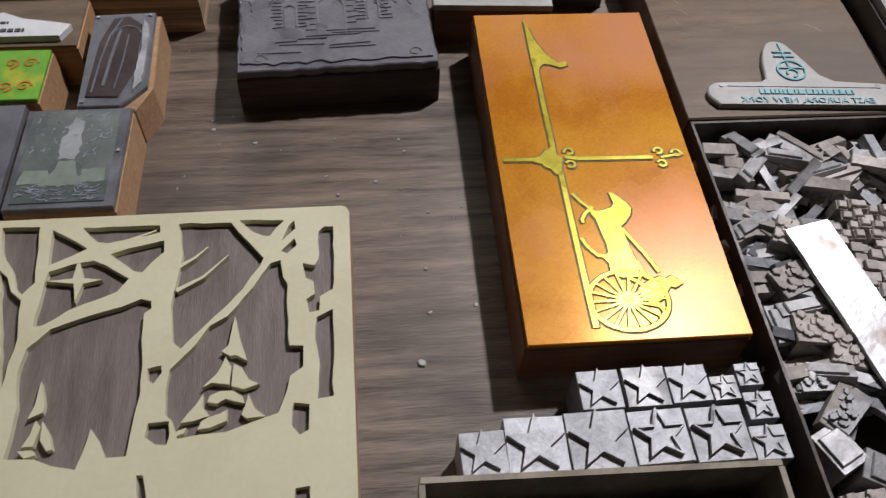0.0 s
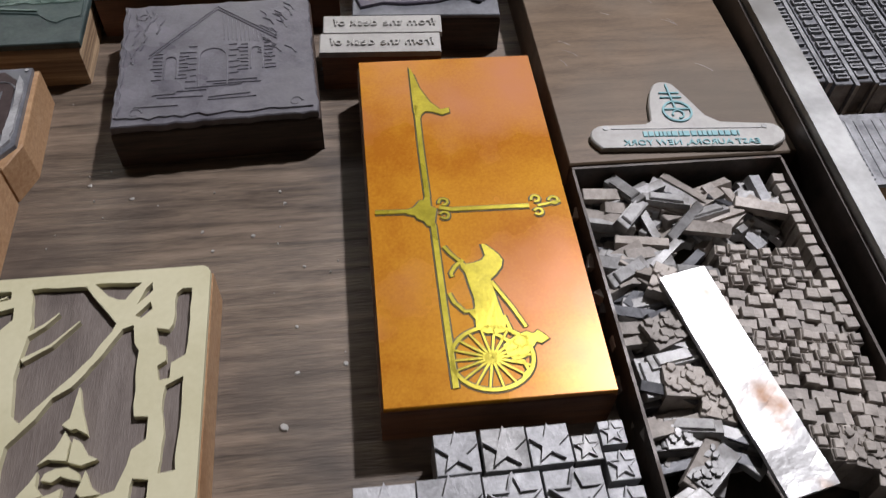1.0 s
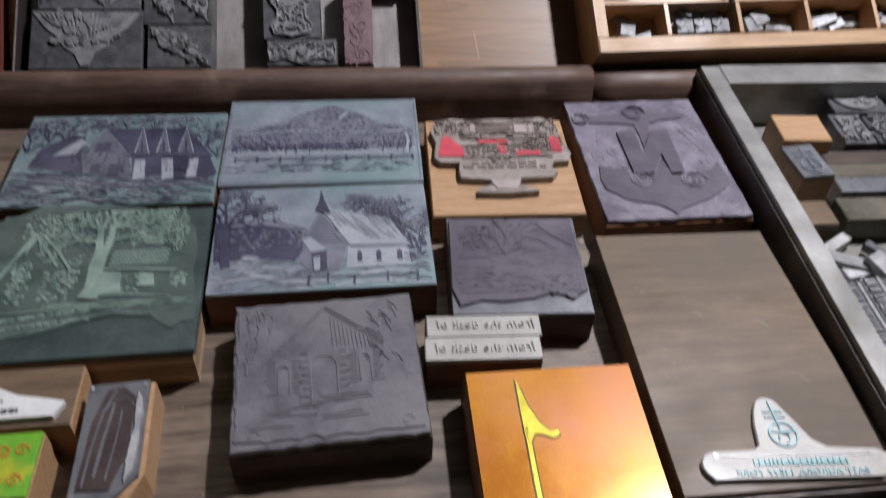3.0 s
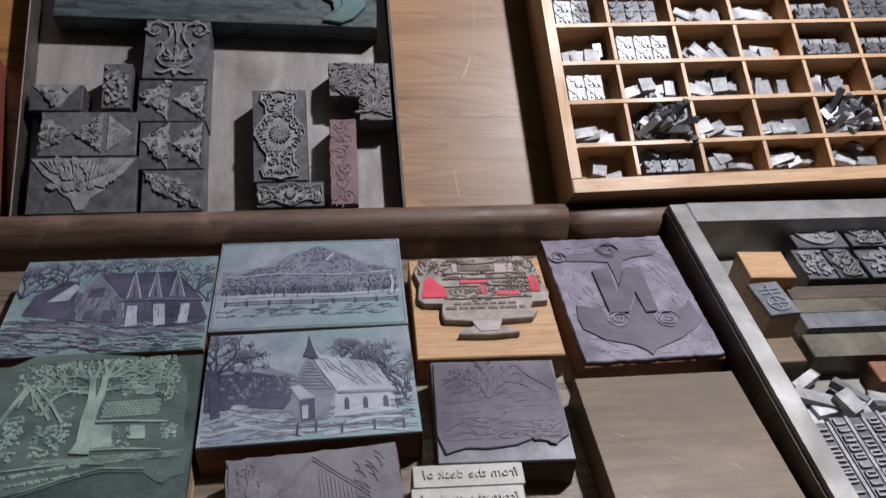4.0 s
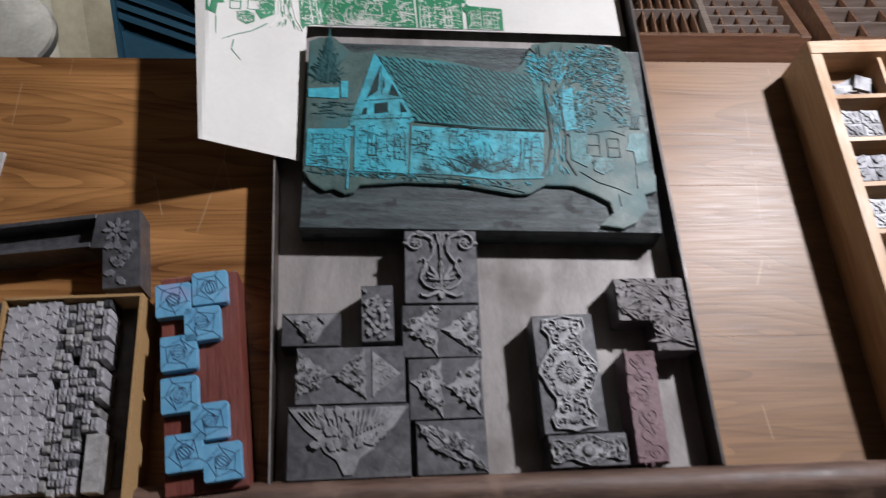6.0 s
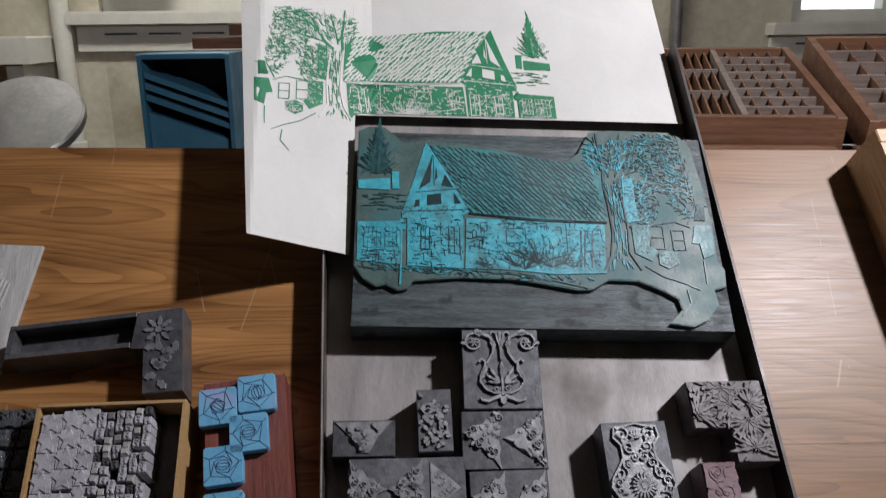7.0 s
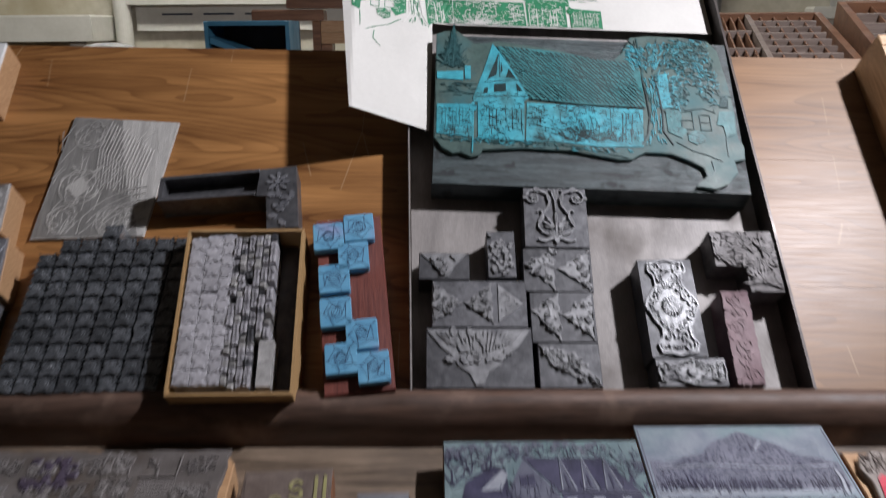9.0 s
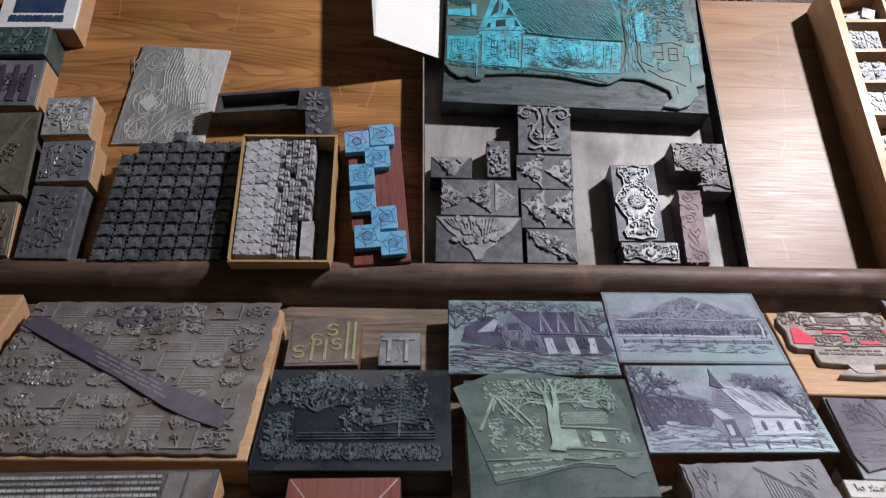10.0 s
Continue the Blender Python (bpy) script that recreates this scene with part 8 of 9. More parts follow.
def floral(bm, pts, size, z0, z1, r, n=26):
    """A flat three-cornered piece covered with small leaves, scrolls and berries."""
    (ax, ay), (bx, by), (cx, cy) = pts
    if (bx - ax) * (cy - ay) - (by - ay) * (cx - ax) < 0:
        (bx, by), (cx, cy) = (cx, cy), (bx, by)
    edge = []
    for (px, py), (qx, qy) in (((ax, ay), (bx, by)), ((bx, by), (cx, cy)), ((cx, cy), (ax, ay))):
        for k in range(6):
            e = 1 + 0.10 * (-1) ** k
            mx, my = (ax + bx + cx) / 3, (ay + by + cy) / 3
            x, y = px + (qx - px) * k / 6, py + (qy - py) * k / 6
            edge.append((mx + (x - mx) * e, my + (y - my) * e))
    cut_sheet(bm, edge, [], z0, z0 + 0.0014)
    for i in range(n):
        u, v = r.random(), r.random()
        if u + v > 1:
            u, v = 1 - u, 1 - v
        x, y = ax + (bx - ax) * u + (cx - ax) * v, ay + (by - ay) * u + (cy - ay) * v
        if i % 4 == 0:
            scroll(bm, x, y, size * 0.62, r.uniform(0, 360), r.choice((-1, 1)), z0 + 0.0006, z1 + 0.0002, size * 0.18)
        elif i % 4 == 1:
            rosette(bm, x, y, size * 0.45, 5, z0 + 0.0006, z0 + 0.0021)
        else:
            leaf_shape(bm, x, y, size * 0.95, r.uniform(0, 6.28), z0 + 0.0006, z0 + 0.0021)


def d_pair(bm, w, d, z0, z1, r):
    floral(bm, [(-w * 0.46, d * 0.12), (-w * 0.05, d * 0.46), (-w * 0.06, -d * 0.46)], w * 0.075, z0, z1 + 0.0004, r)
    floral(bm, [(w * 0.02, d * 0.02), (w * 0.46, d * 0.44), (w * 0.44, -d * 0.42)], w * 0.075, z0, z1 + 0.0004, r)


def d_corner(bm, w, d, z0, z1, r):
    prism(bm, [(-w * 0.46, d * 0.44), (w * 0.46, d * 0.46), (w * 0.22, d * 0.02), (w * 0.08, -d * 0.42), (-w * 0.06, -d * 0.40), (-w * 0.20, 0.0)], z0, z0 + 0.0012, 0.0003)
    for i in range(16):
        k = r.random()
        leaf_shape(bm, r.uniform(-0.34, 0.30) * w * k, d * (0.40 - 0.72 * (1 - k)), w * 0.13, r.uniform(0, 6.28), z0 + 0.0008, z1 + 0.0003)


def d_wing(bm, w, d, z0, z1, r):
    edge = [(-w * 0.49, d * 0.46), (w * 0.49, d * 0.46), (w * 0.36, d * 0.16), (w * 0.24, d * 0.02), (w * 0.20, -d * 0.12), (w * 0.08, -d * 0.26), (w * 0.03, -d * 0.46), (-w * 0.04, -d * 0.46), (-w * 0.10, -d * 0.26), (-w * 0.20, -d * 0.14), (-w * 0.26, d * 0.04), (-w * 0.36, d * 0.18)]
    prism(bm, edge[::-1], z0, z0 + 0.0014, 0.0003)
    for i in range(24):
        x = r.uniform(-0.24, 0.24) * w
        y = d * r.uniform(-0.16, 0.36)
        leaf_shape(bm, x, y, w * 0.11, math.atan2(y + d * 0.3, x) + r.uniform(-0.4, 0.4), z0 + 0.0010, z1 + 0.0004)
    for k in range(9):
        for s in (-1, 1):
            stroke(bm, [(s * w * (0.05 + 0.044 * k), d * 0.43), (s * w * (0.04 + 0.030 * k), d * (0.06 + 0.02 * k))], w * 0.014, z0 + 0.0010, z1 + 0.0002)


def d_diag(bm, w, d, z0, z1, r):
    floral(bm, [(-w * 0.46, d * 0.44), (w * 0.10, d * 0.26), (w * 0.46, -d * 0.44)], w * 0.085, z0, z1 + 0.0004, r, 34)
    floral(bm, [(-w * 0.46, d * 0.44), (-w * 0.26, -d * 0.02), (w * 0.20, -d * 0.34)], w * 0.085, z0, z1 + 0.0004, r, 24)


def d_tris(bm, w, d, z0, z1, r):
    floral(bm, [(-w * 0.48, d * 0.44), (-w * 0.48, -d * 0.40), (-w * 0.18, 0)], w * 0.048, z0, z1 + 0.0002, r, 34)
    floral(bm, [(-w * 0.14, 0), (w * 0.13, d * 0.44), (w * 0.14, -d * 0.40)], w * 0.048, z0, z1 + 0.0002, r, 34)
    prism(bm, [(w * 0.20, d * 0.42), (w * 0.20, -d * 0.40), (w * 0.46, 0)], z0, z0 + 0.0010, 0.0002)
    for i in range(30):
        k = r.random()
        spot = (w * (0.21 + 0.20 * k), d * r.uniform(-0.36, 0.36) * (1 - k))
        blob(bm, spot[0], spot[1], w * 0.012, z0 + 0.0008, z0 + 0.0014, r, 5)


def d_band(bm, w, d, z0, z1, r):
    cut_sheet(bm, worked([(-w * 0.48, -d * 0.49), (w * 0.48, -d * 0.49), (w * 0.48, d * 0.49), (-w * 0.48, d * 0.49)], r, 0.003, 0.0006), [], z0, z1 - 0.0008)
    for k in range(6):
        y = d * (-0.41 + 0.165 * k)
        scroll(bm, w * 0.10 * (-1) ** k, y, w * 0.28, 60 * k, (-1) ** k, z0, z1 - 0.0002, w * 0.05)
        for q in range(8):
            leaf_shape(bm, r.uniform(-0.36, 0.30) * w, y + d * r.uniform(-0.07, 0.07), w * 0.24, r.uniform(0, 6.28), z0, z1 - 0.0003, 0.14)


def d_palm(bm, w, d, z0, z1, r):
    """Palmettes of thin leaves that cover an L-shaped block."""
    for cx, cy, a0 in ((0.02, 0.22, 150), (0.30, 0.20, 20), (0.22, -0.02, 270), (0.24, -0.40, 80), (-0.45, 0.10, 60), (-0.05, 0.45, 250)):
        for k in range(13):
            a = radians(a0 - 105 + 17.5 * k)
            leaf_shape(bm, w * cx, d * cy, w * 0.40 * (0.8 + 0.2 * math.sin(2.2 * k)), a, z0, z1 - 0.0004 * (k % 2), 0.085)
        rosette(bm, w * cx, d * cy, w * 0.06, 6, z0, z1 + 0.0003)


H = 0.0245
ornaments = (
    (((-0.154, 0.139), (-0.105, 0.137), (-0.102, 0.190), (-0.152, 0.192)), "lead_dark", "orn_bright", "tall cast lyre ornament in the steel tray", d_lyre),
    (((-0.235, 0.1135), (-0.197, 0.1125), (-0.197, 0.1345), (-0.235, 0.1360)), "lead_dark", "orn_face", "small cast corner ornament in the steel tray", d_corner),
    (((-0.183, 0.1140), (-0.1625, 0.1135), (-0.161, 0.1530), (-0.183, 0.1530)), "lead_dark", "orn_face", "small cast flower ornament in the steel tray", d_leafy),
    (((-0.156, 0.1020), (-0.105, 0.1005), (-0.105, 0.1360), (-0.1575, 0.1380)), "lead_dark", "orn_face", "cast leaf ornament in the steel tray", d_pair),
    (((-0.2270, 0.0750), (-0.1565, 0.0735), (-0.1560, 0.1100), (-0.2250, 0.1120)), "lead_dark", "orn_face", "dark cast triangle ornaments set in one row", d_tris),
    (((-0.2310, 0.0290), (-0.1550, 0.0275), (-0.1550, 0.0725), (-0.2310, 0.0740)), "lead_dark", "orn_face", "dark winged cast ornament in the steel tray", d_wing),
    (((-0.1545, 0.0615), (-0.1085, 0.0610), (-0.1055, 0.1000), (-0.1540, 0.1010)), "lead_dark", "orn_face", "cast leaf ornament in the steel tray", d_pair),
    (((-0.1520, 0.0275), (-0.1085, 0.0265), (-0.1065, 0.0600), (-0.1510, 0.0605)), "lead_dark", "orn_face", "cast leaf ornament in the steel tray", d_diag),
    (((-0.0700, 0.0475), (-0.0310, 0.0475), (-0.0285, 0.1260), (-0.0710, 0.1260)), "lead_dark", "orn_bright", "tall bright cast scroll ornament in the steel tray", d_scrolls),
    (((-0.0685, 0.0270), (-0.0195, 0.0265), (-0.0175, 0.0465), (-0.0690, 0.0470)), "lead_dark", "orn_face", "flat cast scroll ornament in the steel tray", d_scrolls),
    (((-0.0165, 0.0265), (0.0040, 0.0260), (0.0115, 0.0985), (-0.0095, 0.0990)), "rose", "rose", "narrow rose-brown cast border in the steel tray", d_band),
)
for k, (c, m1, m2, lab, fn) in enumerate(ornaments):
    ornament_block(c, H + (0.001 if k in (0, 8) else 0), m1, m2, lab, fn, SHELF, TZ, k + 20)
ell = thing("ornament_block", SHELF @ Matrix.Translation((0.0150, 0.1245, TZ)), "dark L-shaped palm ornament in the steel tray", "ornament block", "cast ornament blocks")
bm = bmesh.new()
prism(bm, [(-0.0260, -0.0040), (-0.0030, -0.0050), (-0.0030, -0.0265), (0.0225, -0.0270), (0.0225, 0.0250), (-0.0260, 0.0260)], 0, H - 0.0018, 0.0006)
part("body", bm, "orn_dark", ell)
bm = bmesh.new()
d_palm(bm, 0.046, 0.046, H - 0.0020, H, rng)
for k in range(60):
    q = rng.uniform(-0.024, 0.022)
    leaf_shape(bm, q, rng.uniform(0.0, 0.024) if q < 0 else rng.uniform(-0.024, 0.024), 0.005, rng.uniform(0, 6.28), H - 0.0020, H - 0.0004)
for v in bm.verts:
    v.co.x = min(max(v.co.x - 0.002, -0.0255), 0.022)
    v.co.y = min(max(v.co.y, -0.026), 0.0250)
part("raised_face", bm, "orn_dark", ell)

# ---- upper shelf: beside the tray ----
roses = thing("rose_tile_block", SHELF @ Matrix.Translation((-0.2830, 0.0950, 0)) @ Matrix.Rotation(radians(5.0), 4, "Z"), "maroon block with pale blue cut rose tiles", "printing block", "letterpress printing blocks")
bm = bmesh.new()
slab(bm, -0.0240, 0.0250, -0.0710, 0.0690, 0, 0.0300, 0.0012)
part("wooden_base", bm, "maroon", roses, "maroon stained wooden base")
inv = Matrix.Rotation(radians(-5.0), 2)
for x, v in ((-0.3020, 0.1440), (-0.2795, 0.1515), (-0.2830, 0.1275), (-0.2965, 0.1090), (-0.2945, 0.0825), (-0.2755, 0.0655), (-0.2895, 0.0475), (-0.2670, 0.0410)):
    p = inv @ Vector((x + 0.2830, v - 0.0950))
    bm = bmesh.new()
    a = 0.0112
    prism(bm, [(p.x + dx * a, p.y + dy * a) for dx, dy in ((-0.95, -1), (0.9, -1), (1, -0.9), (1, 0.9), (0.9, 1), (-0.9, 1), (-1, 0.9), (-1, -0.9))], 0.0300, 0.0370, 0.0004)
    tile = part("rose_tile", bm, "sky_blue", roses, "pale blue painted tile")
    bm = bmesh.new()
    last = None
    for q, n in ((0.80, 5), (0.46, 5)):
        t0 = rng.uniform(0, 72)
        ring = [(p.x + a * q * rng.uniform(0.88, 1.12) * math.cos(radians(t0 + 360 / n * i)), p.y + a * q * rng.uniform(0.88, 1.12) * math.sin(radians(t0 + 360 / n * i))) for i in range(n)]
        stroke(bm, ring + ring[:1], 0.0006, 0.0368, 0.03712)
        for i, v in enumerate(ring):
            k = 0.97 / max(abs(v[0] - p.x) / a, abs(v[1] - p.y) / a) if last is None else 1
            end = (p.x + (v[0] - p.x) * k, p.y + (v[1] - p.y) * k) if last is None else last[(i + 1) % n]
            stroke(bm, [v, end], 0.00055, 0.0368, 0.03712)
        last = ring
    lean = rng.uniform(0, 3.14)
    for k in (0.10, 0.26):
        oval = [(p.x + a * (k * math.cos(t) * math.cos(lean) - 0.34 * math.sin(t) * math.sin(lean)), p.y + a * (k * math.cos(t) * math.sin(lean) + 0.34 * math.sin(t) * math.cos(lean))) for t in [0.524 * i for i in range(12)]]
        stroke(bm, oval + oval[:1], 0.0006, 0.0368, 0.03715)
    part("cut_line", bm, "navy", tile)

cbox = thing("type_box", SHELF @ Matrix.Translation((-0.3625, 0.0845, 0)) @ Matrix.Rotation(radians(-0.5), 4, "Z"), "shallow tan cardboard box packed with star type", "box")
W2, D2 = 0.0425, 0.0635
for x0, x1, y0, y1 in ((-W2, W2, D2 - 0.0018, D2), (-W2, W2, -D2, -D2 + 0.0018), (-W2, -W2 + 0.0018, -D2 + 0.0018, D2 - 0.0018), (W2 - 0.0018, W2, -D2 + 0.0018, D2 - 0.0018)):
    bm = bmesh.new()
    slab(bm, x0, x1, y0, y1, 0, 0.0420, 0.0005)
    part("box_wall", bm, "card_box", cbox)
bm = bmesh.new()
slab(bm, -W2 + 0.0018, W2 - 0.0018, -D2 + 0.0018, D2 - 0.0018, 0, 0.0180, 0.0002)
part("box_floor", bm, "box_dark", cbox)
SB = SHELF @ Matrix.Translation((-0.3625, 0.0845, 0.0180)) @ Matrix.Rotation(radians(-0.5), 4, "Z")
big_star = piece_mesh("star_type", 0.0112, 0.0112, 0.0215, "lead_violet", "flat_star", 1)
mid_star = piece_mesh("star_type", 0.0088, 0.0088, 0.0215, "lead_violet", "flat_star", 2)
for col, (x, s, me) in enumerate(((-0.0335, 0.0114, big_star), (-0.0220, 0.0114, big_star), (-0.0118, 0.0090, mid_star))):
    n = int(0.119 / s)
    for k in range(n):
        loose("star_type", me, lay(SB, x, -0.0560 + s * (k + 0.5) + (0.002 if col == 1 and k > 5 else 0), rng.uniform(-0.0003, 0.0008), rng.uniform(-3, 3)), "violet-grey star type packed in the tan box", "type piece", "star type in the tan box")
tiny = [piece_mesh("small_type", 0.0046, 0.0046, 0.0215, m, f, k) for k, (m, f) in enumerate((("lead_violet", "letter"), ("lead", "block"), ("lead_dark", "letter")))]
for i in range(6):
    for k in range(24):
        if rng.random() < 0.96 and not (i > 3 and k < 7):
            loose("small_type", tiny[rng.choice((0, 0, 1, 0, 1, 0, 0, 1, 0, 2))], lay(SB, -0.0052 + i * 0.0052, -0.0555 + k * 0.0049, rng.uniform(-0.0012, 0.0012), rng.uniform(-8, 8), rng.uniform(-5, 5)), "small violet-grey type packed in the tan box", "type piece", "small type in the tan box")
bm = bmesh.new()
slab(bm, -0.005, 0.005, -0.017, 0.017, 0, 0.0205)
solid("spacing_block", bm, "lead", lay(SB, 0.0215, -0.0400, 0, 0), "plain grey spacing block in the tan box", "type piece", "small type in the tan box")

shell = piece_mesh("shell_type", 0.0136, 0.0122, 0.0225, "shell_metal", "shell", 3)
for c in range(8):
    for k in range(11):
        if (k == 10 and c not in (2, 3, 4)) or (k == 9 and c == 0) or (k == 10 and c != 3):
            continue
        loose("shell_type", shell, lay(SHELF, -0.5215 + c * 0.0141 + k * 0.0012, 0.0365 + k * 0.0122, 0.0 + rng.uniform(0, 0.0012), -90 if (c, k) in ((5, 5), (6, 3)) else rng.uniform(-2, 2)), "blackened shell border type standing in rows", "type piece", "block of shell border type")

lino = thing("lino_sheet", SHELF, "thin pale grey lino sheet with carved flowers", "lino sheet")
bm = bmesh.new()
prism(bm, [(-0.5400, 0.1640), (-0.4520, 0.1660), (-0.4380, 0.2770), (-0.5270, 0.2840)], 0.0, 0.0032, 0.0004)
part("sheet", bm, "grey_lino", lino)
# darker grey layer painted on for the shadow over half the sheet
bm = bmesh.new()
cut_sheet(bm, worked([(-0.5390, 0.1650), (-0.4560, 0.1668), (-0.4640, 0.1900), (-0.4780, 0.2350), (-0.4860, 0.2800), (-0.5265, 0.2830)], rng, 0.006, 0.0008), [], 0.0030, 0.0035)
part("inked_field", bm, "lino_shade", lino, "carved half of the sheet, darkened for its shadow")
bm = bmesh.new()
z0, z1 = 0.0033, 0.0040
for x, v, q in ((-0.509, 0.263, 0.0135), (-0.510, 0.212, 0.0165), (-0.478, 0.180, 0.0135), (-0.518, 0.182, 0.012)):
    for k in range(11):
        a = 33 * k + rng.uniform(-15, 15)
        f = 0.30 + 0.22 * (k % 3)
        stroke(bm, arc(x + q * f * math.cos(radians(a)), v + q * f * math.sin(radians(a)), q * rng.uniform(0.28, 0.45), a - 90, a + 100, 7, q * 0.35), 0.0009, z0, z1)
    stroke(bm, arc(x, v, q, 20, 340, 22, q * 0.96), 0.0009, z0, z1)
stroke(bm, arc(-0.507, 0.2375, 0.012, 200, 340, 10), 0.0010, z0, z1)
stroke(bm, arc(-0.507, 0.2390, 0.014, 205, 335, 10), 0.0010, z0, z1)
for k in range(6):
    stroke(bm, arc(-0.450, 0.150, 0.032 + 0.006 * k, 95, 150, 10), 0.0010, z0, z1, 0.0004)
for k in range(16):
    x = -0.494 + k * 0.0026
    stroke(bm, [(x, 0.278 - 0.002 * k), (x - 0.006, 0.250 - 0.002 * k), (x - 0.004, 0.214 - 0.001 * k)], 0.0009, z0, z1, 0.0004)
hatch(bm, -0.536, -0.456, 0.168, 0.276, 70, rng, z0, z1 - 0.0002, 0.016, 0.0008, 1.3, 0.25)
part("carved_line", bm, "grey_lino", lino)
bm = bmesh.new()
prism(bm, [(-0.520, 0.2120), (-0.511, 0.2010), (-0.501, 0.2115), (-0.509, 0.2225)], z0, z1 + 0.0001)
part("carved_diamond", bm, "grey_lino", lino)

elbow = thing("corner_ornament", SHELF, "black cast corner frame with a hollow arm", "ornament")
arm = [(-0.4375, 0.1840), (-0.3620, 0.1890), (-0.3600, 0.2130), (-0.4375, 0.2060)]
for a, b in ((0, 1), (3, 2)):
    (ax, ay), (bx, by) = arm[a], arm[b]
    s = 1 if a == 0 else -1
    bm = bmesh.new()
    prism(bm, [(ax, ay), (bx, by), (bx, by + s * 0.003), (ax, ay + s * 0.003)] if s > 0 else [(ax, ay - 0.003), (bx, by - 0.003), (bx, by), (ax, ay)], 0, 0.0255, 0.0004)
    part("arm_wall", bm, "lead_dark", elbow)
bm = bmesh.new()
prism(bm, [(-0.4375, 0.1872), (-0.4340, 0.1874), (-0.4340, 0.2031), (-0.4375, 0.2028)], 0, 0.0255, 0.0004)
part("arm_end", bm, "lead_dark", elbow)
bm = bmesh.new()
prism(bm, [(-0.4340, 0.1874), (-0.3610, 0.1922), (-0.3602, 0.2098), (-0.4340, 0.2031)], 0, 0.012, 0.0004)
part("arm_floor", bm, "lead_dark", elbow)
bm = bmesh.new()
prism(bm, [(-0.3510, 0.1580), (-0.3265, 0.1590), (-0.3315, 0.2160), (-0.3599, 0.2130), (-0.3619, 0.1880), (-0.3540, 0.1880)], 0, 0.0250, 0.0006)
part("corner_body", bm, "lead_dark", elbow)
bm = bmesh.new()
rosette(bm, -0.345, 0.200, 0.010, 8, 0.0249, 0.0264)
for k in range(12):
    leaf_shape(bm, rng.uniform(-0.348, -0.333), rng.uniform(0.164, 0.190), 0.008, rng.uniform(0, 6.28), 0.0249, 0.0262)
part("raised_face", bm, "zinc", elbow)


def shelf_block(corners, h, wood, plate, thick, label, draw, face):
    t, w, d, z = printing_block("small_plate_block", SHELF, corners, h, wood, plate, thick, label)
    bm = bmesh.new()
    draw(bm, w, d, z - 0.0002, z + 0.0014, random.Random(int(h * 1e4)))
    part("raised_face", bm, face, t)


def d_bush(bm, w, d, z0, z1, r):
    bushes(bm, -w * 0.4, w * 0.4, -d * 0.36, d * 0.4, 26, w * 0.085, r, z0, z1 - 0.0004)
    hatch(bm, -w * 0.4, w * 0.4, -d * 0.4, d * 0.4, 30, r, z0, z1, w * 0.2, w * 0.03, 0.8, 0.8)


def d_mitre(bm, w, d, z0, z1, r):
    stroke(bm, [(-w * 0.4, -d * 0.2), (w * 0.3, d * 0.46)], w * 0.12, z0, z1)
    stroke(bm, [(-w * 0.4, -d * 0.2), (w * 0.3, -d * 0.46)], w * 0.12, z0, z1)
    d_bush(bm, w * 0.5, d * 0.3, z0, z1, r)


def d_figures(bm, w, d, z0, z1, r):
    for x in (-0.28, 0.0, 0.26):
        stroke(bm, [(w * x, -d * 0.4), (w * x + 0.001, 0.0), (w * x, d * 0.38)], w * 0.2, z0, z1, w * 0.1)
    d_bush(bm, w * 0.8, d * 0.5, z0, z1, r)


def d_picture(bm, w, d, z0, z1, r):
    slab(bm, -w * 0.32, w * 0.32, -d * 0.18, d * 0.36, z0, z1 - 0.0006)
    bars(bm, -w * 0.34, w * 0.34, -d * 0.36, d * 0.12, 6, z0, z1, r)


shelf_block(((-0.5860, 0.0330), (-0.5450, 0.0330), (-0.5460, 0.1030), (-0.5980, 0.1060)), 0.0250, "lead_dark", "lead_dark", 0.002, "black cast flower ornament block on the shelf", d_bush, "lead_dark")
shelf_block(((-0.5890, 0.1070), (-0.5395, 0.1080), (-0.5440, 0.1520), (-0.5900, 0.1500)), 0.0285, "block_tan", "zinc", 0.003, "grey zinc car plate on a pale block", d_bush, "zinc")
shelf_block(((-0.5930, 0.1565), (-0.5500, 0.1590), (-0.5530, 0.2000), (-0.5980, 0.2000)), 0.0280, "block_tan", "lead", 0.003, "pale zinc mask plate on a tan block", d_bush, "lead")
shelf_block(((-0.6450, 0.0930), (-0.5945, 0.0930), (-0.6010, 0.1840), (-0.6450, 0.1810)), 0.0285, "olive", "olive", 0.003, "olive-grey mitred metal block on the shelf", d_mitre, "olive")
shelf_block(((-0.6550, 0.1900), (-0.6060, 0.1900), (-0.6070, 0.2440), (-0.6550, 0.2440)), 0.0285, "block_tan", "zinc", 0.003, "zinc plate of violet figures on a tan block", d_figures, "purple")
shelf_block(((-0.6700, 0.2460), (-0.6050, 0.2460), (-0.6080, 0.2810), (-0.6700, 0.2800)), 0.0340, "green_black", "green_black", 0.002, "dark green inked block on the shelf", d_bush, "teal_dim")
shelf_block(((-0.6650, 0.2840), (-0.5850, 0.2820), (-0.5900, 0.3460), (-0.6650, 0.3450)), 0.0285, "block_tan", "white", 0.003, "tan block with a white and blue picture plate", d_picture, "navy")
shelf_block(((-0.6500, 0.0330), (-0.5990, 0.0360), (-0.6010, 0.0880), (-0.6500, 0.0880)), 0.0260, "block_tan", "olive", 0.003, "olive plate on a tan block on the shelf", d_bush, "olive")

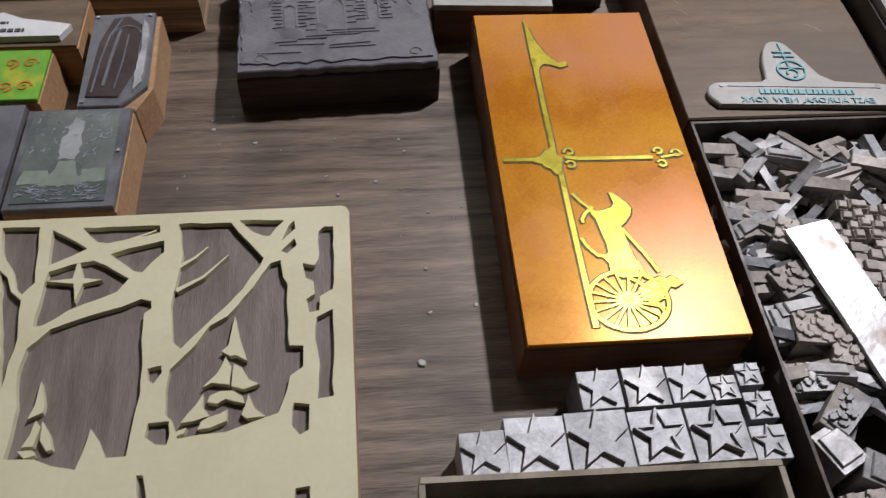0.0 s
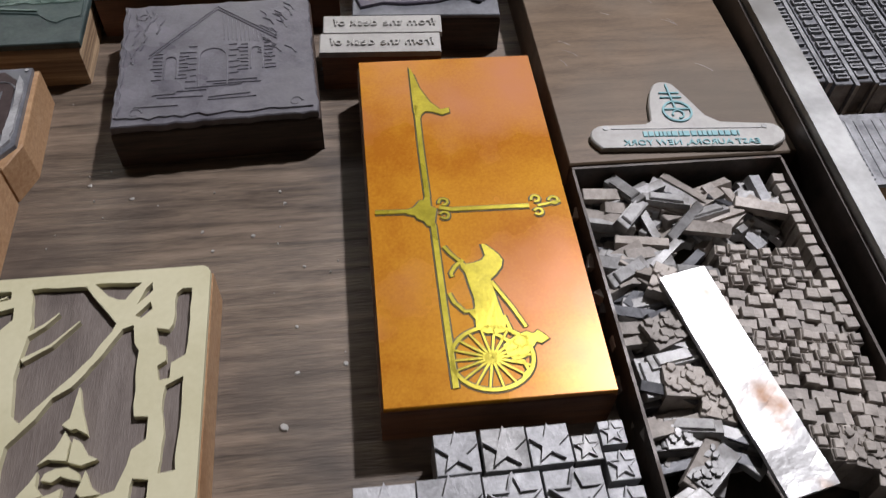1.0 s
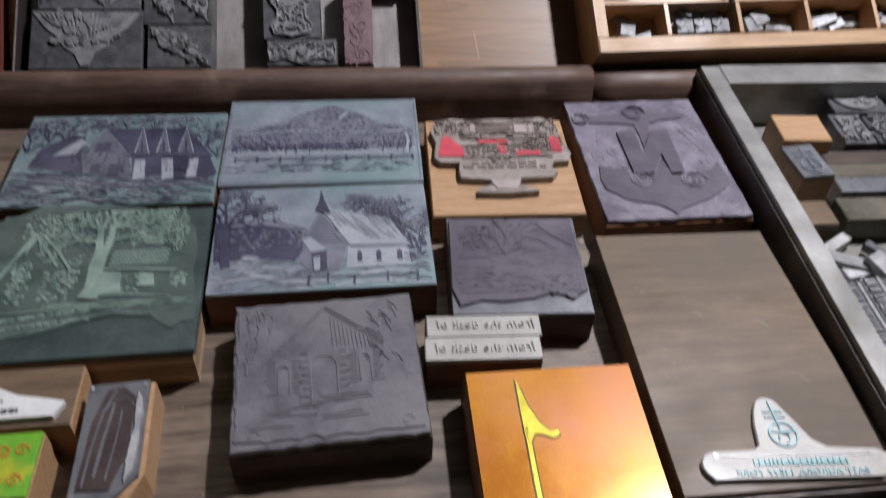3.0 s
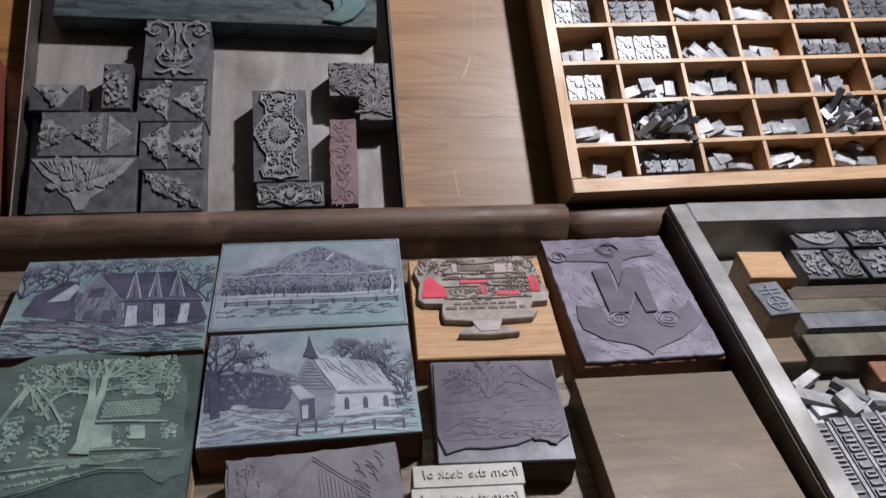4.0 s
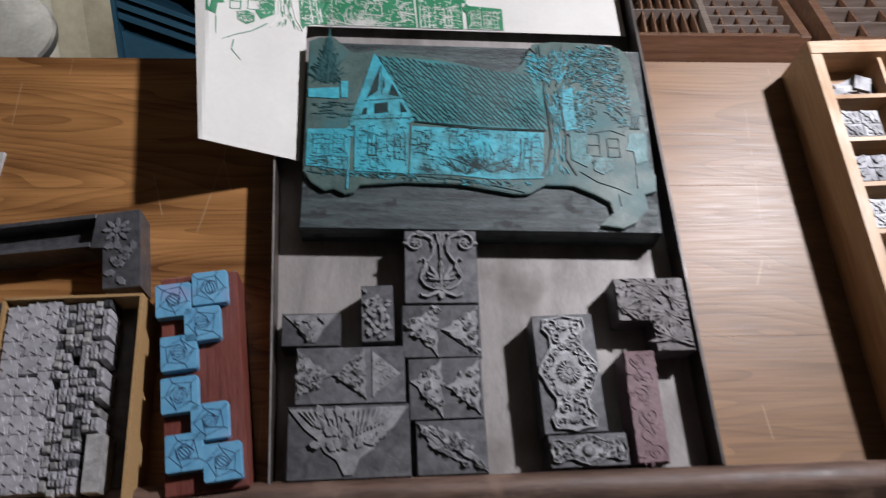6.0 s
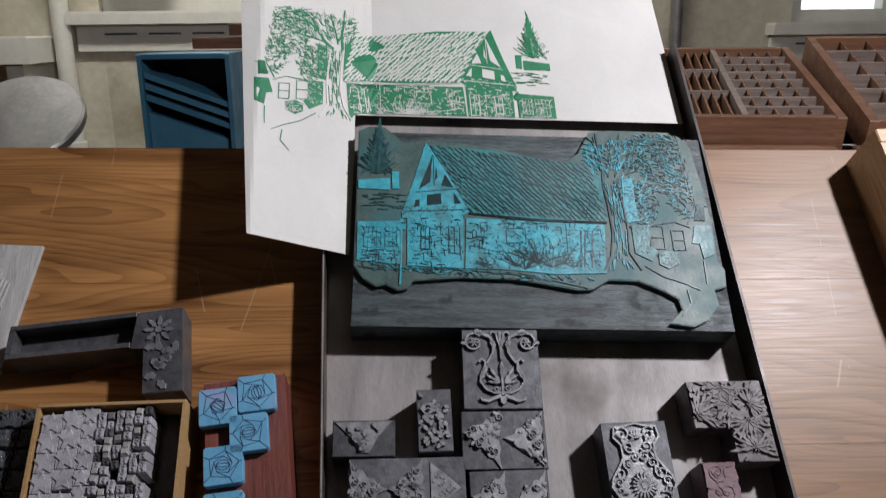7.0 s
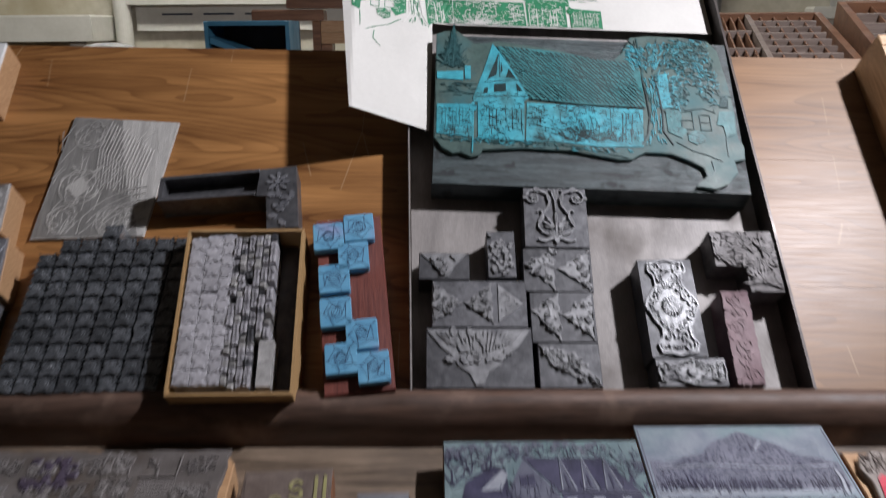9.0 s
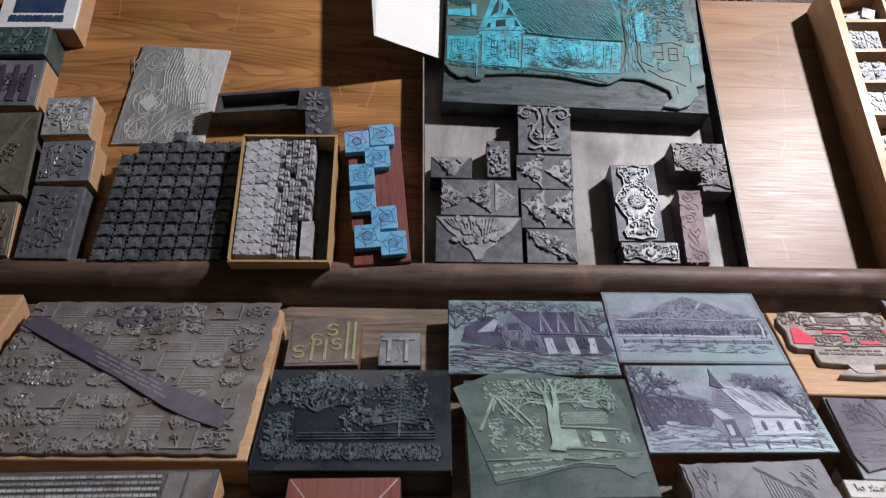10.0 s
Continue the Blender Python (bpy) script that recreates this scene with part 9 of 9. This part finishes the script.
# ---- the type case ----
CASE = SHELF @ Matrix.Translation((0.1680, 0.0200, 0.0)) @ Matrix.Rotation(radians(0.6), 4, "Z")
case = thing("type_case", CASE, "pale wooden type case with many compartments of metal type", "type case")
cols = [0.008, 0.056, 0.1115, 0.1655, 0.2195, 0.2745, 0.3285, 0.3825, 0.4365]
rows_v = [0.012, 0.041, 0.0790, 0.1150, 0.1510, 0.1880, 0.2250, 0.2620, 0.2990]
CW, CD, CH, CF = 0.4445, 0.3110, 0.0450, 0.0190
for x0, x1, y0, y1, mat in ((0, CW, 0, 0.011, "oak"), (0, CW, CD - 0.011, CD, "oak"), (0, 0.0085, 0.011, CD - 0.011, "oaky"), (CW - 0.0085, CW, 0.011, CD - 0.011, "oaky")):
    bm = bmesh.new()
    slab(bm, x0, x1, y0, y1, 0, CH, 0.0010)
    part("case_side", bm, mat, case)
bm = bmesh.new()
slab(bm, 0.0085, CW - 0.0085, 0.011, CD - 0.011, 0.0, CF, 0.0003)
part("case_bottom", bm, "case_floor", case, "brown compartment floor")
for v in rows_v[1:-1]:
    bm = bmesh.new()
    slab(bm, 0.0085, CW - 0.0085, v - 0.0017, v + 0.0017, CF, CH - 0.003, 0.0006)
    part("long_divider", bm, "oak", case)
for i, x in enumerate(cols[1:-1]):
    for v0, v1 in zip(rows_v, rows_v[1:]):
        bm = bmesh.new()
        slab(bm, x - 0.0016, x + 0.0016, max(v0 + 0.0018, 0.0112), v1 - 0.0018, CF, CH - 0.0035, 0.0006)
        part("short_divider", bm, "oaky", case)
bits = [piece_mesh("case_type", w, l, h, mat, face, k + 40) for k, (w, l, h, mat, face) in enumerate((
    (0.009, 0.0065, 0.021, "lead_dark", "bow"), (0.0045, 0.0200, 0.0050, "case_lead", ""), (0.0060, 0.0200, 0.0055, "orn_face", ""), (0.0050, 0.0050, 0.0210, "lead_dark", "letter"), (0.0085, 0.0085, 0.0210, "lead_dark", "star"),
    (0.0130, 0.0100, 0.0210, "lead_dark", "bow"), (0.0060, 0.0060, 0.0210, "orn_face", "block"), (0.0140, 0.0180, 0.0040, "case_lead", ""), (0.0090, 0.0220, 0.0060, "orn_face", ""), (0.0120, 0.0130, 0.0085, "orn_face", ""), (0.0145, 0.0108, 0.0210, "orn_face", "bow")))]
fill = {}


def case_bit(me, m, near):
    if near:
        loose("case_type", me, m, CL, "type piece", CG)
    else:
        bm = fill.setdefault(me.materials[0].name, bmesh.new())
        n = len(bm.verts)
        bm.from_mesh(me)
        bm.verts.ensure_lookup_table()
        bmesh.ops.transform(bm, matrix=CASE.inverted() @ m, verts=bm.verts[n:])


CL = "cast metal type lying in a case compartment"
CG = "type in the case"
for i in range(8):
    for j in range(8):
        x0, x1, v0, v1 = cols[i] + 0.003, cols[i + 1] - 0.003, rows_v[j] + 0.003, rows_v[j + 1] - 0.003
        mode = rng.choice(("set", "flat", "flat", "bright", "row", "jumble", "few"))
        mode = {(0, 0): "few", (1, 0): "row", (2, 0): "bright", (3, 0): "bright", (4, 0): "bright", (0, 1): "bright", (1, 1): "jumble", (2, 1): "bright", (3, 1): "flat", (4, 1): "jumble", (0, 2): "set", (1, 2): "flat", (2, 2): "flat", (3, 2): "bright",
                (4, 2): "bright", (0, 3): "flat", (1, 3): "set", (2, 3): "flat", (3, 3): "few", (4, 3): "row", (0, 4): "set", (1, 4): "set", (2, 4): "flat", (3, 4): "few", (4, 4): "row", (0, 5): "set", (1, 5): "stars", (2, 5): "few", (3, 5): "set", (4, 5): "set", (0, 6): "set", (1, 6): "stars"}.get((i, j), mode)
        if mode in ("set", "stars"):
            me, w, l = (bits[5], 0.0134, 0.0105) if mode == "set" and (i + j) % 2 else ((bits[4], 0.0088, 0.0088) if mode == "stars" else (bits[10], 0.0150, 0.0112))
            nx_, ny_ = max(1, int((x1 - x0) * (0.82 + 0.18 * (i % 2)) / w)), max(1, int((v1 - v0) * 0.92 / l))
            for a in range(nx_):
                for b in range(ny_):
                    if mode == "stars" and a > 0 and b > 0:
                        continue
                    case_bit(me, lay(CASE, x0 + w * (a + 0.5), v0 + l * (b + 0.5), CF, rng.uniform(-2, 2)), i < 4 and j < 4)
        elif mode == "row":
            for a in range(3):
                case_bit(bits[9], lay(CASE, x0 + 0.010 + a * 0.0138, v0 + 0.018, CF, 4 * a), i < 4 and j < 4)
                case_bit(bits[5], lay(CASE, x0 + 0.010 + a * 0.0138, v0 + 0.006, CF, 0), i < 4 and j < 4)
        elif mode == "jumble":
            for a in range(46):
                case_bit(bits[rng.choice((3, 3, 6))], lay(CASE, rng.uniform(x0 + 0.004, x1 - 0.004), rng.uniform(v0 + 0.003, v0 + (v1 - v0) * 0.8), CF + 0.003 + rng.uniform(0, 0.010), rng.uniform(0, 180), rng.uniform(30, 90), rng.uniform(-20, 20)), i < 4 and j < 4)
        else:
            n = {"flat": 12, "bright": 8, "few": 4}[mode]
            turn = rng.choice((80, 95, 5, 100, 60))
            for a in range(n):
                k = rng.choice((1, 8, 1, 9)) if mode == "bright" else rng.choice((2, 6, 5, 2, 8, 9))
                low, high = x0 + 0.008, x1 - 0.008
                x = low + (high - low) * ((a % 6 + 0.5) / 6 + rng.uniform(-0.08, 0.08)) if mode != "few" else rng.uniform(low, high)
                case_bit(bits[k], lay(CASE, x, v0 + 0.009 + rng.uniform(0, 0.008), CF + 0.0005 + 0.0046 * (a // 6), turn + rng.uniform(-22, 22), 90 if k in (5, 6) else rng.uniform(-8, 8), rng.uniform(-8, 8)), i < 4 and j < 4)

for name, bm in fill.items():
    key = [k for k, m in M.items() if m.name == name][0]
    tagged(part("type_fill", bm, key, case, "grey metal type heaped in the compartments"), kind="stuff")

# ---- the room behind ----
def wall_piece(name, bm, mat, label="", kind="structure"):
    return solid(name, bm, mat, Matrix.Identity(4), label or name.replace("_", " "), name.split("_")[0], kind=kind)


def cuboid(x0, x1, y0, y1, z0, z1, bev=0.004):
    bm = bmesh.new()
    slab(bm, x0, x1, y0, y1, z0, z1, bev)
    return bm


WY = 4.0
# the far wall, with two window openings
win = ((-1.42, -0.61, 1.53, 2.75), (1.74, 2.74, 1.45, 2.75))
xs = [-4.0, win[0][0], win[0][1], win[1][0], win[1][1], 4.0]
for i in range(5):
    if i in (1, 3):
        w = win[0] if i == 1 else win[1]
        wall_piece("wall_north", cuboid(xs[i], xs[i + 1], WY, WY + 0.25, 0, w[2]), "plaster", "stained old cream plaster wall under a window")
        wall_piece("wall_north", cuboid(xs[i], xs[i + 1], WY, WY + 0.25, w[3], 3.1), "plaster", "stained old cream plaster wall over a window")
    else:
        wall_piece("wall_north", cuboid(xs[i], xs[i + 1], WY, WY + 0.25, 0, 3.1), "plaster", "stained old cream plaster wall")
# unseen walls and ceiling, kept dark to cut bounced light and deepen shadows
wall_piece("wall_south", cuboid(-4.0, 4.0, -2.75, -2.5, 0, 3.1), "bounce_dark", "unseen dark wall that cuts bounced light")
wall_piece("wall_west", cuboid(-4.25, -4.0, -2.75, WY + 0.25, 0, 3.1), "bounce_dark", "unseen dark wall that cuts bounced light")
wall_piece("wall_east", cuboid(4.0, 4.25, -2.75, WY + 0.25, 0, 3.1), "bounce_dark", "unseen dark wall that cuts bounced light")
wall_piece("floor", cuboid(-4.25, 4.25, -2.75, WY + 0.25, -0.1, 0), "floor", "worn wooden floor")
wall_piece("ceiling", cuboid(-4.25, 4.25, -2.75, WY + 0.25, 3.1, 3.2), "bounce_dark", "unseen dark ceiling that cuts bounced light")
for k, (x0, x1, z0, z1) in enumerate(win):
    t = thing("window_%d" % (k + 1), Matrix.Translation((0, WY, 0)), "old cream-painted sash window with daylight outside", "window", kind="structure")
    bar = -1.065 if k == 0 else (x0 + x1) / 2
    for a, b, c, d_ in ((x0, x0 + 0.07, z0, z1), (x1 - 0.07, x1, z0, z1), (x0 + 0.07, x1 - 0.07, z0, z0 + 0.06), (x0 + 0.07, x1 - 0.07, z1 - 0.06, z1), (bar - 0.025, bar + 0.025, z0 + 0.06, z1 - 0.06)):
        part("window_frame", cuboid(a, b, 0.05, 0.12, c, d_, 0.006), "paint_cream", t)
    part("window_sill", cuboid(x0 - 0.12, x1 + 0.12, -0.09, 0.05, z0 - 0.055, z0 - 0.001, 0.01), "paint_cream", t)
    part("window_apron", cuboid(x0 - 0.10, x1 + 0.10, -0.03, -0.001, z0 - 0.17, z0 - 0.056, 0.006), "paint_cream", t)
    # dark strips paint the shade of grooves; none are cut into the apron
    for q in range(int((x1 - x0) / 0.19)):
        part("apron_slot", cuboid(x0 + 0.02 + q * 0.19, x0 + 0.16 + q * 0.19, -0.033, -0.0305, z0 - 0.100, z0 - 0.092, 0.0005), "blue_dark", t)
m, nt, nd, ln, bsdf = nodes_of("daylight_outside")
em = nd.new("ShaderNodeEmission")
em.inputs["Color"].default_value, em.inputs["Strength"].default_value = (0.80, 0.90, 1.0, 1), 1.6
ln.new(em.outputs[0], nd["Material Output"].inputs["Surface"])
M["daylight"] = m
for k, (x0, x1, z0, z1) in enumerate(win):
    tagged(wall_piece("backdrop", cuboid(x0 - 0.4, x1 + 0.4, WY + 0.6, WY + 0.62, z0 - 0.4, z1 + 0.4), "daylight", "bright pale daylight outside the window"), category="backdrop")
# heater panel in the first window, pipes, shelf beam
heater = thing("wall_panel", Matrix.Translation((-1.245, WY, 1.60)), "grey metal louvre panel set in the window", "wall panel")
part("panel_body", cuboid(-0.145, 0.145, -0.02, 0.045, 0, 0.42, 0.01), "galley", heater)
part("panel_face", cuboid(-0.115, 0.115, -0.032, -0.021, 0.035, 0.36, 0.008), "iron", heater)
part("panel_handle", cuboid(0.01, 0.10, -0.045, -0.033, 0.05, 0.065, 0.003), "lead_bright", heater)


def pipe(name, x, r, z0, z1, mat, label):
    bm = bmesh.new()
    prism(bm, arc(0, 0, r, 0, 345, 23), z0, z1)
    t = thing(name, Matrix.Translation((x, WY - r - 0.02, 0)), label, "pipe")
    part("pipe", bm, mat, t, smooth=False)
    for z in (z0 + (z1 - z0) * 0.3, z0 + (z1 - z0) * 0.75):
        bm = bmesh.new()
        prism(bm, arc(0, 0, r * 1.25, 0, 345, 23), z, z + 0.04, 0.004)
        part("collar", bm, mat, t)


pipe("white_pipe", -1.57, 0.038, 0.0, 3.1, "paint_cream", "white painted pipe running up the plaster wall")
pipe("grey_pipe", 1.17, 0.028, 0.0, 3.1, "iron", "grey iron pipe running up the stained wall")
beam = thing("wall_shelf", Matrix.Translation((-2.6, WY - 0.16, 1.32)), "white painted wall shelf on a bracket", "shelf")
part("shelf_board", cuboid(-0.95, 0.98, -0.15, 0.158, 0, 0.11, 0.008), "paint_cream", beam)
part("bracket", cuboid(0.86, 0.93, -0.10, 0.158, -0.30, -0.001, 0.006), "paint_cream", beam)
disc = thing("ink_disc", Matrix.Translation((-1.05, 2.2, 1.243)) @ Euler((radians(38), 0, 0)).to_matrix().to_4x4(), "round grey iron ink disc of a hand press", "ink disc")
bm = bmesh.new()
prism(bm, arc(0, 0, 0.145, 0, 352, 44), -0.012, 0.012, 0.006)
part("disc", bm, "iron", disc)
bm = bmesh.new()
prism(bm, arc(0, 0, 0.03, 0, 345, 20), -1.575, -0.012)
part("shaft", bm, "blue_dark", disc)
cab = thing("blue_cabinet", Matrix.Translation((-0.655, 2.2, 0)), "blue painted cabinet with a sloping rack of slats", "cabinet")
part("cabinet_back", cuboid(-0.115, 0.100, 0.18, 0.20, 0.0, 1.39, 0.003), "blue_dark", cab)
for a, b in ((-0.115, -0.105), (0.090, 0.100)):
    part("cabinet_side", cuboid(a, b, 0.0, 0.179, 0.0, 1.39, 0.003), "blue_paint", cab)
part("cabinet_top", cuboid(-0.1049, 0.0899, 0.0, 0.179, 1.378, 1.39, 0.002), "blue_paint", cab)
for k in range(3):
    bm = bmesh.new()
    prism(bm, [(-0.104, 1.335 - k * 0.026), (0.089, 1.262 - k * 0.026), (0.089, 1.275 - k * 0.026), (-0.104, 1.350 - k * 0.026)], -0.14, -0.005, 0.001)
    bmesh.ops.rotate(bm, verts=bm.verts, cent=(0, 0, 0), matrix=Matrix.Rotation(radians(90), 3, "X"))
    part("slat", bm, "blue_paint", cab)
bm = bmesh.new()
prism(bm, [(-0.104, 0.0), (0.089, 0.0), (0.089, 1.180), (-0.104, 1.252)], -0.16, -0.02, 0.001)
bmesh.ops.rotate(bm, verts=bm.verts, cent=(0, 0, 0), matrix=Matrix.Rotation(radians(90), 3, "X"))
part("lower_front", bm, "blue_paint", cab)
rack = thing("wooden_rack", Matrix.Translation((-0.50, 2.6, 0)), "brown wooden rack of boards behind the blue cabinet", "rack")
for x0, x1, z0, z1 in ((-0.225, -0.010, 1.392, 1.424), (-0.12, 0.07, 1.428, 1.462), (-0.31, -0.24, 0.0, 1.24)):
    part("board", cuboid(x0, x1, 0.0, 0.10, z0, z1, 0.004), "brown_wood", rack)
r = random.Random(5)
part("post", cuboid(-0.045, -0.022, 0.0, 0.10, 0.0, 1.391, 0.004), "brown_wood", rack)
for k in range(9):
    part("board", cuboid(-0.021, r.uniform(0.01, 0.08), r.uniform(0.0, 0.02), 0.10, 1.392 - 0.034 * (k + 1), 1.391 - 0.034 * k, 0.003), r.choice(("brown_wood", "brown_wood", "block_tan")), rack)

# the second bench with its cases
far = thing("case_bench", Matrix.Translation((0.52, 1.45, 0)), "brown wooden bench with sloping racks across the aisle", "workbench")
part("bench_top", cuboid(-0.40, 1.3, -0.36, 0.10, 1.20, 1.235, 0.006), "brown_wood", far)
part("bench_body", cuboid(-0.36, 1.26, -0.32, 0.60, 0.0, 1.199, 0.006), "brown_wood", far)


def rack_case(m, w, d, nx_, ny_, label):
    t = thing("type_case", m, label, "type case", "type cases across the aisle")
    bm = bmesh.new()
    slab(bm, -w / 2, w / 2, -d / 2, d / 2, 0, 0.012, 0.001)
    part("case_bottom", bm, "case_floor", t)
    for x0, x1, y0, y1 in ((-w / 2, w / 2, -d / 2 - 0.014, -d / 2), (-w / 2, w / 2, d / 2, d / 2 + 0.014), (-w / 2 - 0.014, -w / 2, -d / 2 - 0.014, d / 2 + 0.014), (w / 2, w / 2 + 0.014, -d / 2 - 0.014, d / 2 + 0.014)):
        bm = bmesh.new()
        slab(bm, x0, x1, y0, y1, -0.01, 0.045, 0.002)
        part("case_side", bm, "brown_wood", t)
    r = random.Random(int(w * 1000) + nx_)
    thirds = [-w / 2 + w * k / 3 for k in range(4)]
    for x in thirds[1:-1]:
        bm = bmesh.new()
        slab(bm, x - 0.005, x + 0.005, -d / 2, d / 2, 0.012, 0.044, 0.0008)
        part("bay_bar", bm, "highlit_edge", t, "thick bar between two bays, coloured highlight grey")
    for k, (xa, xb) in enumerate(zip(thirds, thirds[1:])):
        rows = [-d / 2 + d * q / ny_ for q in range(ny_ + 1)] if k % 2 == 0 else [-d / 2, -d / 6, d / 6, d / 2]
        for y in rows[1:-1]:
            bm = bmesh.new()
            slab(bm, xa + 0.0052, xb - 0.0052, y - 0.003, y + 0.003, 0.012, 0.0415, 0.0005)
            part("divider", bm, "highlit_edge", t)
        n = nx_ // 3 + (k % 2) * 3
        for i in range(1, n):
            x = xa + (xb - xa) * i / n
            for ya, yb in zip(rows, rows[1:]):
                bm = bmesh.new()
                slab(bm, x - 0.0016, x + 0.0016, ya + 0.0031, yb - 0.0031, 0.012, 0.039, 0.0004)
                part("divider", bm, "brown_wood", t)
    bm = bmesh.new()
    for i in range(110):
        x, y = r.uniform(-w * 0.47, w * 0.47), r.uniform(-d * 0.46, d * 0.46)
        slab(bm, x, x + r.uniform(0.004, 0.012), y, y + 0.012, 0.012, 0.020, 0.0003)
    tagged(part("type_fill", bm, "lead", t, "small grey type in the compartments"), kind="stuff")


RT = lambda x, y, z, tip, yaw, lean=0: Matrix.Translation((x, y, z)) @ Euler((radians(tip), radians(lean), radians(yaw))).to_matrix().to_4x4()
for x, y, z in ((0.30, 1.392, 1.268), (0.745, 1.302, 1.268)):
    bm = bmesh.new()
    slab(bm, -0.21, 0.21, -0.012, 0.012, 0.0, 0.014, 0.002)
    solid("ledge_strip", bm, "oak", RT(x, y, z - 0.033, 0, -12), "pale worn wooden ledge strip on the case bench", "ledge")
rack_case(RT(0.36, 1.66, 1.305, 13, -14), 0.40, 0.40, 15, 8, "brown wooden type case with rusty dividers on a rack")
rack_case(RT(0.80, 1.52, 1.315, 16, -14), 0.42, 0.40, 9, 6, "dark brown type case with wide compartments on a rack")
for x, y, yaw in ((0.30, 1.52, -10), (0.74, 1.44, -10)):
    t = thing("rack_support", RT(x, y, 1.235, 0, yaw), "brown sloping wooden rack under a type case", "rack")
    part("front_board", cuboid(-0.21, 0.21, -0.12, -0.10, 0.0, 0.026, 0.003), "brown_wood", t)
    part("back_board", cuboid(-0.21, 0.21, 0.10, 0.12, 0.0, 0.082, 0.003), "brown_wood", t)

# engraved detail too fine to pick apart
for ob in bpy.data.objects:
    if ob.name.split(".")[0] in ("inked_picture", "inked_leaves", "bright_tone", "grey_tone", "mountain_tone", "cut_mark", "raised_leaves", "gouge_mark", "pale_area", "red_area", "line_relief", "roof_relief", "unprinted_line", "rope_coil", "turquoise_relief", "green_print", "article", "band_lettering", "etched_plume", "raised_face", "etched_mark", "carved_picture", "lettering", "text_line", "carved_line", "dark_figure", "raised_tree"):
        ob["kind"] = "stuff"
